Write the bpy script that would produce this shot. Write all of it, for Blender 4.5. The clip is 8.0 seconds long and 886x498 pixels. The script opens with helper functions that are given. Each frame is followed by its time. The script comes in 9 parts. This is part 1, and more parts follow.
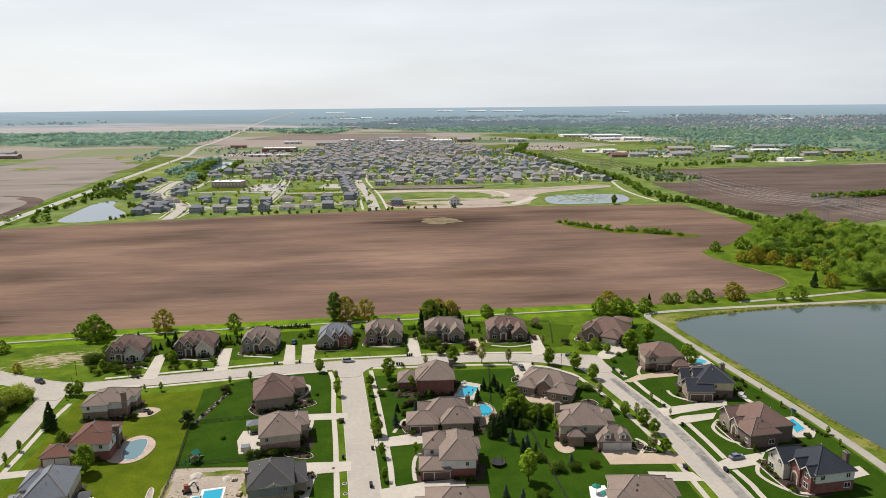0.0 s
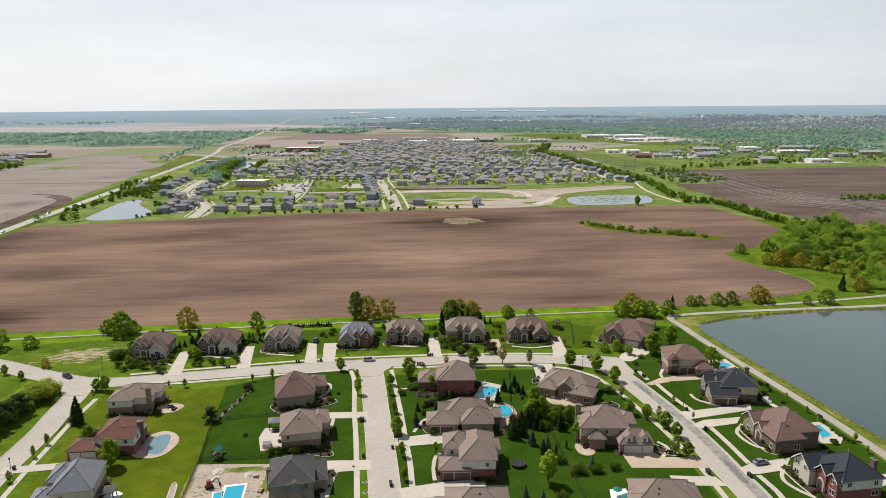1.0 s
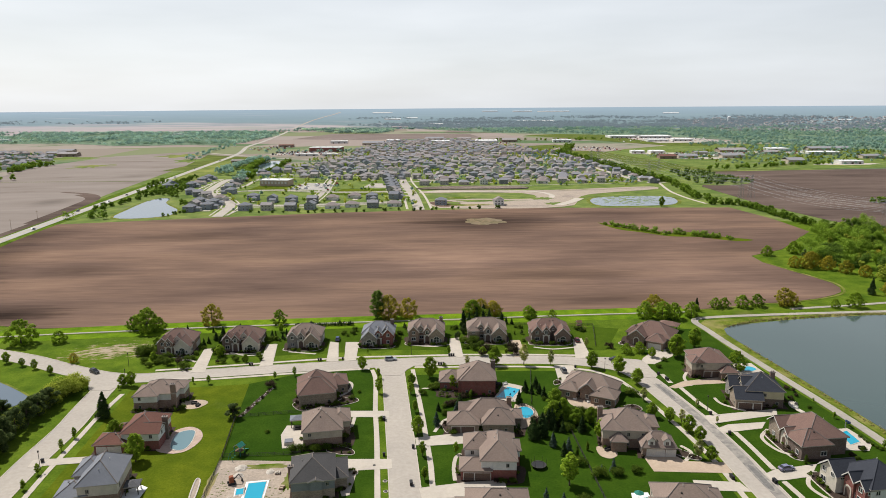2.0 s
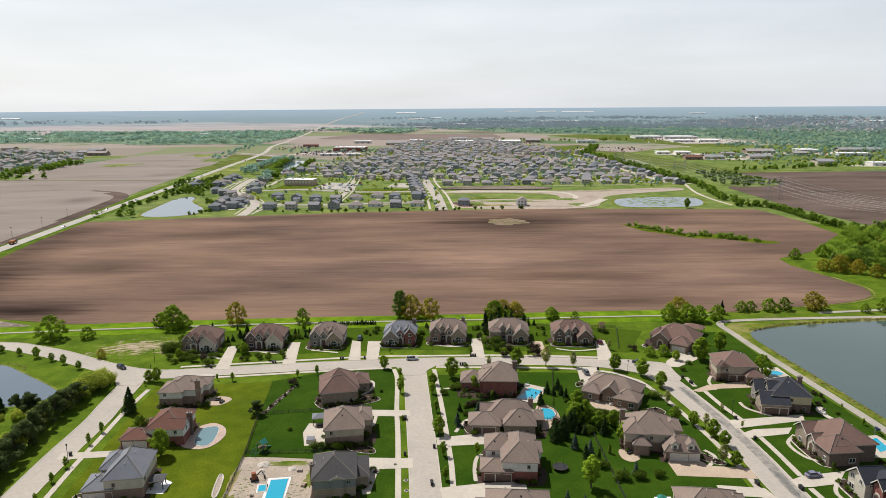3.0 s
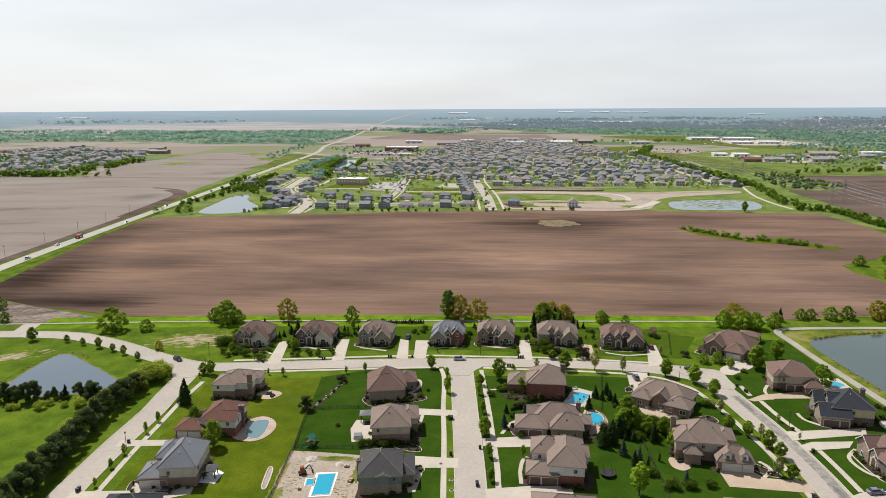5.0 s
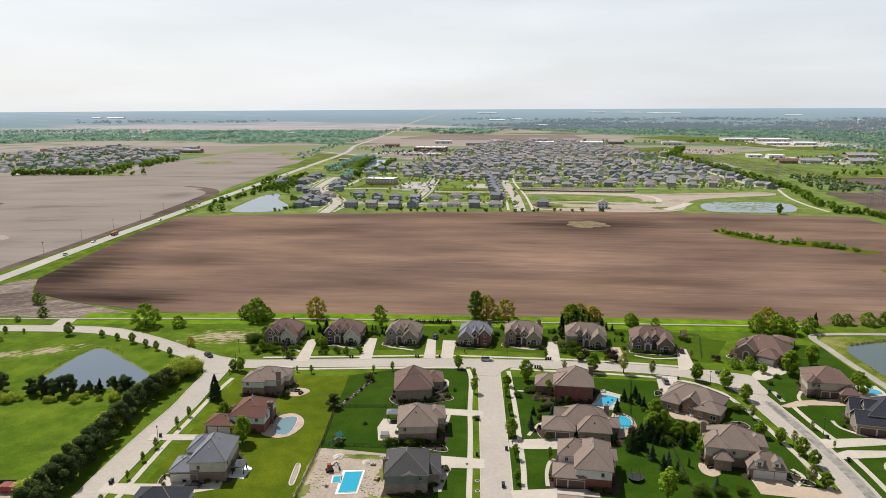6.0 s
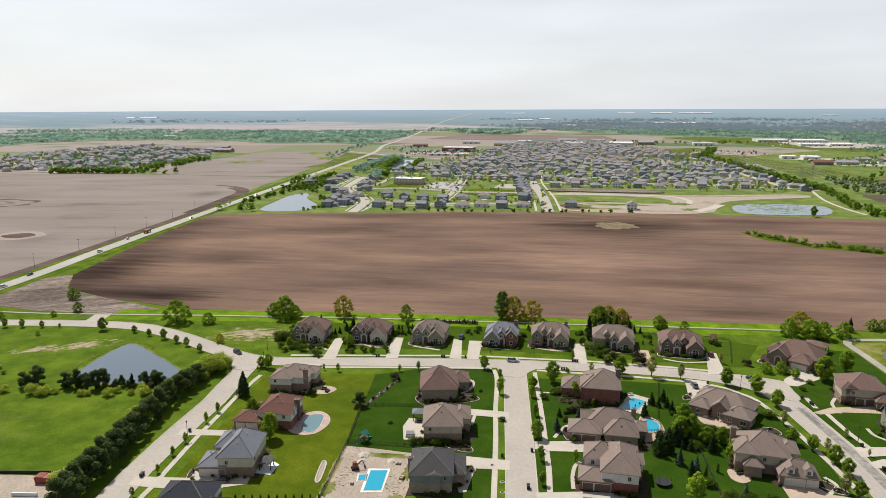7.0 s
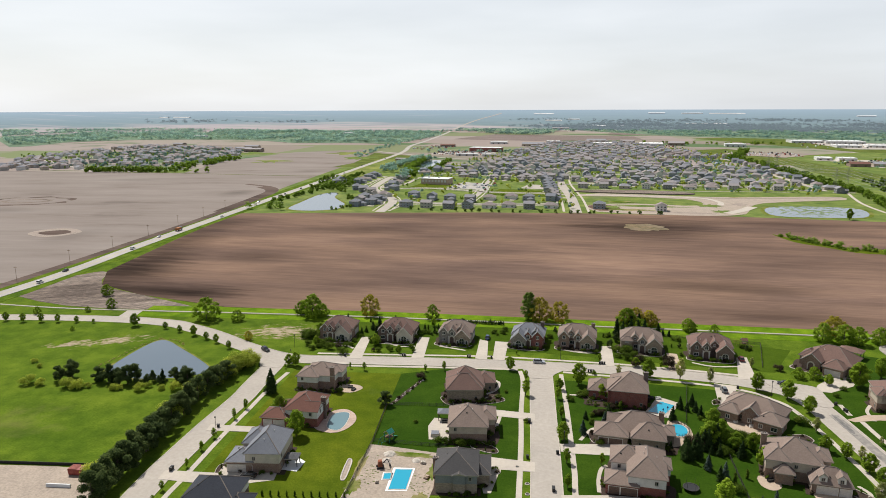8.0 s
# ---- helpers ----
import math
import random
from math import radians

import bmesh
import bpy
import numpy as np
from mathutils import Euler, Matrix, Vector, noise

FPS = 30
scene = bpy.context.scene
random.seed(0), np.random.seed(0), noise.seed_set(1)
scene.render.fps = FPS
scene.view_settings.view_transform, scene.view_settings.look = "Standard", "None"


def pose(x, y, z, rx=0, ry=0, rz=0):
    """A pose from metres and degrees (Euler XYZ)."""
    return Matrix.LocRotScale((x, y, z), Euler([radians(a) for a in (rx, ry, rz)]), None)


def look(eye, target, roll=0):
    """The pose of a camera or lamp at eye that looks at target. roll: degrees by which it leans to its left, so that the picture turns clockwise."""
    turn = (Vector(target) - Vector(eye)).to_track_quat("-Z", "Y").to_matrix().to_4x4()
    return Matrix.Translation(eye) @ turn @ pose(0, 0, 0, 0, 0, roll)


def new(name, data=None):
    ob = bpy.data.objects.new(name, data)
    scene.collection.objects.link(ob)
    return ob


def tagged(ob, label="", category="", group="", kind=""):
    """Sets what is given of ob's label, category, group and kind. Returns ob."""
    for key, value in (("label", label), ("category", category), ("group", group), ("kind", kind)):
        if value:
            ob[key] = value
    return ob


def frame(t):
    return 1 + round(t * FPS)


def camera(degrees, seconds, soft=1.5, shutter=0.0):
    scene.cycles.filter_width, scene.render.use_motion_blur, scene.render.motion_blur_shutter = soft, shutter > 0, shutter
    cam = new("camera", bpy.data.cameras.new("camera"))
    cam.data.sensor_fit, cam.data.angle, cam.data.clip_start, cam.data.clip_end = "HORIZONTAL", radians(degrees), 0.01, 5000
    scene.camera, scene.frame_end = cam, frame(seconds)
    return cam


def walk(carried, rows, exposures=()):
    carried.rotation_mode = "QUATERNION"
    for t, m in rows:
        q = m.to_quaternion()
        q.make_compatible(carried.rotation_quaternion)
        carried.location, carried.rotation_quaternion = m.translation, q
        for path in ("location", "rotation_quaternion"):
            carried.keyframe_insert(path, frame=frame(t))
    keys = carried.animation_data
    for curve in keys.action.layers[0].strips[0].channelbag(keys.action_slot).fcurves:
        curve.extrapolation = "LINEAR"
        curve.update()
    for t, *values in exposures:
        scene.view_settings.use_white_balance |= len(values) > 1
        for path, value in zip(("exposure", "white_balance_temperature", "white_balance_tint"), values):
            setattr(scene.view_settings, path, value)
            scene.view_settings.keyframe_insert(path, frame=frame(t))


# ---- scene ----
# A drone hovers 100 m over a suburb and turns slowly to the left.
cam = camera(66.02, 8.0, soft=0.5)
EYE = Vector((0, 0, 100))
TURNS = [(0, 0.023, -11.973, -0.526), (0.5, 0.902, -11.961, -0.505), (1, 1.861, -11.949, -0.485), (1.5, 2.791, -11.936, -0.464), (3, 5.678, -11.900, -0.403), (3.5, 6.613, -11.887, -0.382), (4, 7.654, -11.875, -0.362), (4.5, 8.721, -11.863, -0.341), (6, 12.308, -11.826, -0.280), (6.5, 13.428, -11.814, -0.259), (7, 14.621, -11.802, -0.239), (7.5, 15.722, -11.789, -0.218), (8, 16.921, -11.777, -0.197)]  # seconds, yaw, pitch, roll


def heading(yaw, pitch):
    a, b = radians(yaw), radians(pitch)
    return EYE + 1000 * Vector((-math.sin(a) * math.cos(b), math.cos(a) * math.cos(b), math.sin(b)))


walk(cam, [(t, look(EYE, heading(yaw, pitch), roll)) for t, yaw, pitch, roll in TURNS], [(0, 0.13), (8, 0.13)])

# ---- light: a high sun through thin haze ----
TO_SUN = Vector((-0.44, 0.38, 0.815)).normalized()
world = bpy.data.worlds.new("sky")
scene.world = world
world.use_nodes = True
wn, wl = world.node_tree.nodes, world.node_tree.links
sky = wn.new("ShaderNodeTexSky")
sky.sky_type, sky.sun_disc = "NISHITA", False
sky.sun_elevation = math.asin(TO_SUN.z)
sky.sun_rotation = math.atan2(TO_SUN.x, TO_SUN.y)
sky.dust_density, sky.air_density, sky.ozone_density = 1.5, 1.0, 1.2
veil = wn.new("ShaderNodeMixRGB")  # the thin white cloud veil over the blue
tex, sep, thick = wn.new("ShaderNodeTexCoord"), wn.new("ShaderNodeSeparateXYZ"), wn.new("ShaderNodeMapRange")
thick.inputs["From Min"].default_value, thick.inputs["From Max"].default_value = 0.05, 0.6
thick.inputs["To Min"].default_value, thick.inputs["To Max"].default_value = 0.70, 0.12  # thickest towards the horizon
wl.new(tex.outputs["Generated"], sep.inputs[0])
wl.new(sep.outputs["Z"], thick.inputs["Value"])
stretch, cloud, soft_cloud = wn.new("ShaderNodeMapping"), wn.new("ShaderNodeTexNoise"), wn.new("ShaderNodeMapRange")
stretch.inputs["Scale"].default_value = (1.6, 1.6, 9.0)  # faint layered cloud
cloud.inputs["Scale"].default_value, cloud.inputs["Detail"].default_value = 1.5, 4.0
soft_cloud.inputs["To Min"].default_value, soft_cloud.inputs["To Max"].default_value = -0.22, 0.22
uneven = wn.new("ShaderNodeMath")
uneven.use_clamp = True
wl.new(tex.outputs["Generated"], stretch.inputs[0])
wl.new(stretch.outputs[0], cloud.inputs["Vector"])
wl.new(cloud.outputs["Fac"], soft_cloud.inputs["Value"])
wl.new(soft_cloud.outputs[0], uneven.inputs[0]), wl.new(thick.outputs[0], uneven.inputs[1])
wl.new(uneven.outputs[0], veil.inputs[0])
glare, toward, tint = wn.new("ShaderNodeVectorMath"), wn.new("ShaderNodeMapRange"), wn.new("ShaderNodeMixRGB")  # the veil scatters more light near the sun
glare.operation, glare.inputs[1].default_value = "DOT_PRODUCT", TO_SUN
toward.inputs["From Min"].default_value, toward.inputs["From Max"].default_value = -0.25, 0.75
tint.inputs[1].default_value, tint.inputs[2].default_value = (12.5, 13.4, 14.7, 1), (18.2, 18.6, 19.0, 1)
wl.new(tex.outputs["Generated"], glare.inputs[0]), wl.new(glare.outputs["Value"], toward.inputs["Value"])
wl.new(toward.outputs[0], tint.inputs[0]), wl.new(tint.outputs[0], veil.inputs[2])
wl.new(sky.outputs[0], veil.inputs[1])
wl.new(veil.outputs[0], wn["Background"].inputs[0])
wn["Background"].inputs[1].default_value = 0.058
lamp = bpy.data.lights.new("sun", "SUN")
lamp.energy, lamp.angle, lamp.color = 5.0, radians(0.9), (1.0, 0.965, 0.90)
new("sun", lamp).matrix_world = look(TO_SUN * 500, (0, 0, 0))


# ---- materials ----
def shader(name, rough=0.85, metal=0.0, spec=0.3):
    m = bpy.data.materials.new(name)
    m.use_nodes = True
    b = m.node_tree.nodes["Principled BSDF"]
    b.inputs["Roughness"].default_value, b.inputs["Metallic"].default_value = rough, metal
    b.inputs["Specular IOR Level"].default_value = spec
    return m, m.node_tree.nodes, m.node_tree.links, b


def rgba(c):
    return (c[0], c[1], c[2], 1)


def noise_node(n, l, vec, scale, detail=4.0, rough=0.6):
    t = n.new("ShaderNodeTexNoise")
    t.inputs["Scale"].default_value, t.inputs["Detail"].default_value, t.inputs["Roughness"].default_value = scale, detail, rough
    l.new(vec, t.inputs["Vector"])
    return t.outputs["Fac"]


def ramp(n, l, fac, stops):
    r = n.new("ShaderNodeValToRGB")
    while len(r.color_ramp.elements) < len(stops):
        r.color_ramp.elements.new(0.5)
    for e, (p, c) in zip(r.color_ramp.elements, stops):
        e.position, e.color = p, rgba(c)
    l.new(fac, r.inputs[0])
    return r.outputs[0]


def blend(n, l, a, b, fac, kind="MIX"):
    m = n.new("ShaderNodeMixRGB")
    m.blend_type = kind
    for sock, v in ((m.inputs[0], fac), (m.inputs[1], a), (m.inputs[2], b)):
        if isinstance(v, (int, float)):
            sock.default_value = v
        elif isinstance(v, tuple):
            sock.default_value = rgba(v)
        else:
            l.new(v, sock)
    return m.outputs[0]


def coords(n, l, stretch=(1, 1, 1), turn=0.0):
    tc, mp = n.new("ShaderNodeTexCoord"), n.new("ShaderNodeMapping")
    mp.vector_type = "TEXTURE"
    mp.inputs["Rotation"].default_value[2] = radians(turn)
    mp.inputs["Scale"].default_value = stretch
    l.new(tc.outputs["Object"], mp.inputs[0])
    return mp.outputs[0]


def bumped(n, l, b, height, strength, dist=0.05):
    k = n.new("ShaderNodeBump")
    k.inputs["Strength"].default_value, k.inputs["Distance"].default_value = strength, dist
    l.new(height, k.inputs["Height"])
    l.new(k.outputs[0], b.inputs["Normal"])


def plain(name, c1, c2, fine=3.0, coarse=0.15, rough=0.85, bump=0.25, metal=0.0, spec=0.3, amount=0.35, per_thing=0.0):
    """A surface of two colours in a fine grain, weathered in broad patches."""
    m, n, l, b = shader(name, rough, metal, spec)
    v = coords(n, l)
    f = noise_node(n, l, v, fine)
    col = ramp(n, l, f, ((0.3, c1), (0.7, c2)))
    g = noise_node(n, l, v, coarse, 3)
    shade = ramp(n, l, g, ((0.3, (0.72, 0.72, 0.72)), (0.7, (1.15, 1.13, 1.1))))
    col = blend(n, l, col, shade, amount * 1.6, "MULTIPLY")
    if per_thing:
        info = n.new("ShaderNodeObjectInfo")
        tone = ramp(n, l, info.outputs["Random"], ((0.0, (1 - per_thing,) * 3), (1.0, (1 + per_thing,) * 3)))
        col = blend(n, l, col, tone, 1.0, "MULTIPLY")
    l.new(col, b.inputs["Base Color"])
    if bump:
        bumped(n, l, b, f, bump)
    return m


def bricks(name, c1, c2, mortar, size=0.22):
    m, n, l, b = shader(name, 0.9)
    tc, sep, add, com = n.new("ShaderNodeTexCoord"), n.new("ShaderNodeSeparateXYZ"), n.new("ShaderNodeMath"), n.new("ShaderNodeCombineXYZ")
    l.new(tc.outputs["Object"], sep.inputs[0])
    l.new(sep.outputs[0], add.inputs[0]), l.new(sep.outputs[1], add.inputs[1])
    l.new(add.outputs[0], com.inputs[0]), l.new(sep.outputs[2], com.inputs[1])
    t = n.new("ShaderNodeTexBrick")
    l.new(com.outputs[0], t.inputs["Vector"])
    for key, c in (("Color1", c1), ("Color2", c2), ("Mortar", mortar)):
        t.inputs[key].default_value = rgba(c)
    for key, value in (("Scale", 1.0), ("Brick Width", size), ("Row Height", size / 2.9), ("Mortar Size", 0.008)):
        t.inputs[key].default_value = value
    f = noise_node(n, l, tc.outputs["Object"], 0.7)
    tone = ramp(n, l, f, ((0.3, (0.75, 0.75, 0.75)), (0.7, (1.12, 1.12, 1.12))))
    l.new(blend(n, l, t.outputs["Color"], tone, 0.7, "MULTIPLY"), b.inputs["Base Color"])
    bumped(n, l, b, t.outputs["Fac"], 0.3, 0.02)
    return m


def shingles(name, c1, c2):
    """Roofing in rows 0.15 m high with blotchy tabs."""
    m, n, l, b = shader(name, 0.9, 0, 0.2)
    v = coords(n, l, (0.5, 0.5, 0.14))
    tabs = noise_node(n, l, v, 1.0, 2, 0.7)
    col = ramp(n, l, tabs, ((0.12, c1), (0.9, c2)))
    w = coords(n, l)
    stain = ramp(n, l, noise_node(n, l, w, 0.35, 4), ((0.25, (0.86, 0.86, 0.87)), (0.75, (1.10, 1.09, 1.08))))
    l.new(blend(n, l, col, stain, 0.8, "MULTIPLY"), b.inputs["Base Color"])
    bumped(n, l, b, tabs, 0.5, 0.04)
    return m


def foliage(name, c1, c2, c3, through_light=0.5):
    """Leaves: colour varies leaf by leaf and plant by plant; some light passes through."""
    m, n, l, b = shader(name, 0.8, 0, 0.06)
    geo, info = n.new("ShaderNodeNewGeometry"), n.new("ShaderNodeObjectInfo")
    col = ramp(n, l, geo.outputs["Random Per Island"], ((0.0, c1), (0.5, c2), (1.0, c3)))
    tone = ramp(n, l, info.outputs["Random"], ((0.0, (0.72, 0.76, 0.7)), (1.0, (1.25, 1.2, 1.1))))
    col = blend(n, l, col, tone, 1.0, "MULTIPLY")
    l.new(col, b.inputs["Base Color"])
    tr, mix = n.new("ShaderNodeBsdfTranslucent"), n.new("ShaderNodeMixShader")
    l.new(col, tr.inputs[0])
    mix.inputs[0].default_value = through_light
    l.new(b.outputs[0], mix.inputs[1]), l.new(tr.outputs[0], mix.inputs[2])
    l.new(mix.outputs[0], n["Material Output"].inputs[0])
    return m


def water_surface(name, deep, rough=0.08, ripple=0.6, spec=0.5):
    m, n, l, b = shader(name, rough, 0, spec)
    v = coords(n, l)
    f = noise_node(n, l, v, 0.9, 3)
    g = noise_node(n, l, v, 0.02, 2)
    l.new(blend(n, l, deep, tuple(1.25 * c for c in deep), g), b.inputs["Base Color"])
    bumped(n, l, b, f, ripple, 0.03)
    return m


def stain_mask(n, l, x, y, across, deep, turn, grain, reach=0.8):
    """How near a point lies to a ragged stain's middle: black there, white outside."""
    at, far, ragged = n.new("ShaderNodeMapping"), n.new("ShaderNodeVectorMath"), n.new("ShaderNodeMath")
    at.vector_type = "TEXTURE"
    at.inputs["Location"].default_value, at.inputs["Scale"].default_value, at.inputs["Rotation"].default_value = (x, y, 0), (across, deep, 1000), (0, 0, radians(turn))
    l.new(n.new("ShaderNodeNewGeometry").outputs["Position"], at.inputs[0])
    far.operation, ragged.operation, ragged.inputs[1].default_value = "LENGTH", "MULTIPLY_ADD", reach
    l.new(at.outputs[0], far.inputs[0])
    l.new(grain, ragged.inputs[0]), l.new(far.outputs["Value"], ragged.inputs[2])
    return ragged.outputs[0]


def grass_surface(name, c1, c2, c3, coarse=0.03, dry=(0.16, 0.14, 0.05), dry_from=0.66, worn=(), even=1.0):
    m, n, l, b = shader(name, 0.95, 0, 0.02)
    v = coords(n, l)
    fine = noise_node(n, l, v, 1.6, 5, 0.75)
    col = ramp(n, l, fine, ((0.25, c1), (0.5, c2), (0.78, c3)))
    mid = noise_node(n, l, v, coarse * 5, 4)
    col = blend(n, l, col, ramp(n, l, mid, ((0.3, (0.5, 0.6, 0.5)), (0.7, (1.38, 1.26, 1.12)))), 0.85 * even, "MULTIPLY")
    wide = noise_node(n, l, v, coarse * 1.7, 4, 0.6)
    col = blend(n, l, col, ramp(n, l, wide, ((0.32, (0.74, 0.82, 0.72)), (0.68, (1.30, 1.16, 1.15)))), 0.8, "MULTIPLY")
    far = noise_node(n, l, v, coarse, 5, 0.65)
    col = blend(n, l, col, dry, ramp(n, l, far, ((dry_from - 0.08, (0, 0, 0)), (dry_from + 0.14, (0.75, 0.75, 0.75)))))
    for x, y, across, deep, turn in worn:  # sandy earth worn through, with thin dry grass round it
        grit = noise_node(n, l, coords(n, l, (5, 2.2, 1), turn), 1.0, 6, 0.7)
        near = stain_mask(n, l, x, y, across, deep, turn, grit, 1.6)
        col = blend(n, l, (0.19, 0.165, 0.06), col, ramp(n, l, near, ((0.95, (0.25, 0.25, 0.25)), (1.6, (1, 1, 1)))))
        col = blend(n, l, (0.34, 0.275, 0.205), col, ramp(n, l, near, ((0.80, (0.05, 0.05, 0.05)), (1.12, (1, 1, 1)))))
    l.new(col, b.inputs["Base Color"])
    bumped(n, l, b, fine, 0.6, 0.12)
    return m


def soil_surface(name, dark, mid, light, turn=7.0, dusk=0.45, lines=0.75, damp=(), clods=0.0):
    """Tilled ground: fine drill lines, broad streaks along the rows and dark damp patches."""
    m, n, l, b = shader(name, 0.95, 0, 0.02)
    rows = coords(n, l, (38, 0.9, 1), turn)
    broad = coords(n, l, (150, 48, 1), turn)
    streak = coords(n, l, (80, 6.5, 1), turn - 2)
    a = noise_node(n, l, broad, 1.0, 5, 0.62)
    col = ramp(n, l, a, ((0.28, dark), (dusk, mid), (0.72, light)))
    s = ramp(n, l, noise_node(n, l, streak, 1.0, 4, 0.6), ((0.3, (0.68, 0.67, 0.68)), (0.7, (1.24, 1.24, 1.24))))
    col = blend(n, l, col, s, 0.75 * lines, "MULTIPLY")
    r = noise_node(n, l, rows, 1.0, 3, 0.7)
    col = blend(n, l, col, ramp(n, l, r, ((0.3, (0.76, 0.75, 0.75)), (0.7, (1.18, 1.18, 1.18)))), min(1.0, 1.8 * lines), "MULTIPLY")
    if clods:  # churned clods and ruts
        c = noise_node(n, l, coords(n, l, (4.5, 1.2, 1), turn), 1.0, 6, 0.75)
        col = blend(n, l, col, ramp(n, l, c, ((0.32, (0.45, 0.44, 0.43)), (0.5, (0.95, 0.95, 0.95)), (0.68, (1.9, 1.8, 1.7)))), clods, "MULTIPLY")
    for x, y, across, along_y, depth in damp:  # ragged damp stains
        near = stain_mask(n, l, x, y, across, along_y, turn, noise_node(n, l, streak, 1.3, 5, 0.65))
        stain = ramp(n, l, near, ((0.5, (depth, depth, depth)), (1.0, (1, 1, 1))))
        col = blend(n, l, col, stain, 1.0, "MULTIPLY")
    l.new(col, b.inputs["Base Color"])
    bumped(n, l, b, r, 0.5, 0.15)
    return m


def farmland_surface(name, tones, size, wooded=0.5):
    """Far country: a patchwork of fields, woods and roofs too small to pick apart."""
    m, n, l, b = shader(name, 0.95, 0, 0.02)
    v = coords(n, l, (size * 2.2, size, 1), 8)
    vo = n.new("ShaderNodeTexVoronoi")
    vo.distance, vo.inputs["Scale"].default_value, vo.inputs["Randomness"].default_value = "CHEBYCHEV", 1.0, 0.8
    l.new(v, vo.inputs["Vector"])
    sep = n.new("ShaderNodeSeparateColor")
    l.new(vo.outputs["Color"], sep.inputs[0])
    k = len(tones)
    col = ramp(n, l, sep.outputs[0], tuple((i / (k - 1), c) for i, c in enumerate(tones)))
    woods = ramp(n, l, noise_node(n, l, coords(n, l, (420, 330, 1), 5), 1.0, 6, 0.6), ((wooded - 0.02, (0, 0, 0)), (wooded + 0.03, (1, 1, 1))))
    grain = noise_node(n, l, coords(n, l), 0.08, 4, 0.8)
    leaf = ramp(n, l, grain, ((0.3, (0.070, 0.110, 0.050)), (0.7, (0.12, 0.175, 0.085))))
    l.new(blend(n, l, col, leaf, woods), b.inputs["Base Color"])
    return m


def distant_surface(name):
    """The last miles before the horizon: bands of pale fields and blue-green woods, haze painted in as tint and glow.
    """
    m, n, l, b = shader(name, 0.95, 0, 0.02)
    pos = n.new("ShaderNodeTexCoord").outputs["Object"]
    sep, span, out, way = n.new("ShaderNodeSeparateXYZ"), n.new("ShaderNodeVectorMath"), n.new("ShaderNodeMapRange"), n.new("ShaderNodeMapRange")
    l.new(pos, sep.inputs[0]), l.new(pos, span.inputs[0])
    span.operation = "LENGTH"
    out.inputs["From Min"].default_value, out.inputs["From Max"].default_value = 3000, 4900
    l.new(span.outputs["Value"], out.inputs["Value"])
    way.inputs["From Min"].default_value, way.inputs["From Max"].default_value = -1500, 1000  # more woods to the east
    way.inputs["To Min"].default_value, way.inputs["To Max"].default_value = -0.16, 0.30
    l.new(sep.outputs["X"], way.inputs["Value"])
    wide = noise_node(n, l, coords(n, l, (620, 210, 4000), 4), 1.0, 5, 0.6)
    thin = noise_node(n, l, coords(n, l, (900, 75, 4000), -3), 1.0, 4, 0.6)
    both, lean = n.new("ShaderNodeMix"), n.new("ShaderNodeMath")
    l.new(out.outputs[0], both.inputs["Factor"]), l.new(wide, both.inputs["A"]), l.new(thin, both.inputs["B"])
    rim = n.new("ShaderNodeMapRange")  # woods colour spreads towards the horizon and thickens the painted blue haze band
    rim.inputs["From Min"].default_value, rim.inputs["From Max"].default_value, rim.inputs["To Max"].default_value = 0.20, 0.46, 0.28
    l.new(out.outputs[0], rim.inputs["Value"])
    more = n.new("ShaderNodeMath")
    l.new(way.outputs[0], more.inputs[0]), l.new(rim.outputs[0], more.inputs[1])
    l.new(both.outputs["Result"], lean.inputs[0]), l.new(more.outputs[0], lean.inputs[1])
    woods = ramp(n, l, lean.outputs[0], ((0.44, (0, 0, 0)), (0.56, (1, 1, 1))))
    plots = noise_node(n, l, coords(n, l, (420, 120, 4000), 9), 1.0, 3, 0.5)
    fields = ramp(n, l, plots, ((0.3, (0.215, 0.160, 0.135)), (0.5, (0.29, 0.225, 0.195)), (0.62, (0.19, 0.185, 0.125)), (0.75, (0.31, 0.255, 0.225))))
    grain = noise_node(n, l, coords(n, l, (26, 26, 26)), 1.0, 4, 0.75)
    leaf = ramp(n, l, grain, ((0.3, (0.050, 0.082, 0.066)), (0.7, (0.078, 0.120, 0.094))))
    leaf = blend(n, l, leaf, ramp(n, l, noise_node(n, l, coords(n, l, (500, 55, 4000), 2), 1.0, 5, 0.65), ((0.32, (0.72, 0.76, 0.8)), (0.68, (1.4, 1.35, 1.3)))), 1.0, "MULTIPLY")
    # both colours drift to blue-grey outwards: haze painted into the base colour
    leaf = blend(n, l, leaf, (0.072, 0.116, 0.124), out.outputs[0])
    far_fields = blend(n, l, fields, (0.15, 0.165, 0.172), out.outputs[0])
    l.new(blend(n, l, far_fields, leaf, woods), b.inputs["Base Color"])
    # the haze again, painted as emission that grows towards the horizon
    haze_glow = n.new("ShaderNodeMapRange")
    haze_glow.inputs["To Min"].default_value, haze_glow.inputs["To Max"].default_value = 0.16, 0.38
    l.new(out.outputs[0], haze_glow.inputs["Value"])
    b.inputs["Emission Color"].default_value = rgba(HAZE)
    l.new(haze_glow.outputs[0], b.inputs["Emission Strength"])
    return m


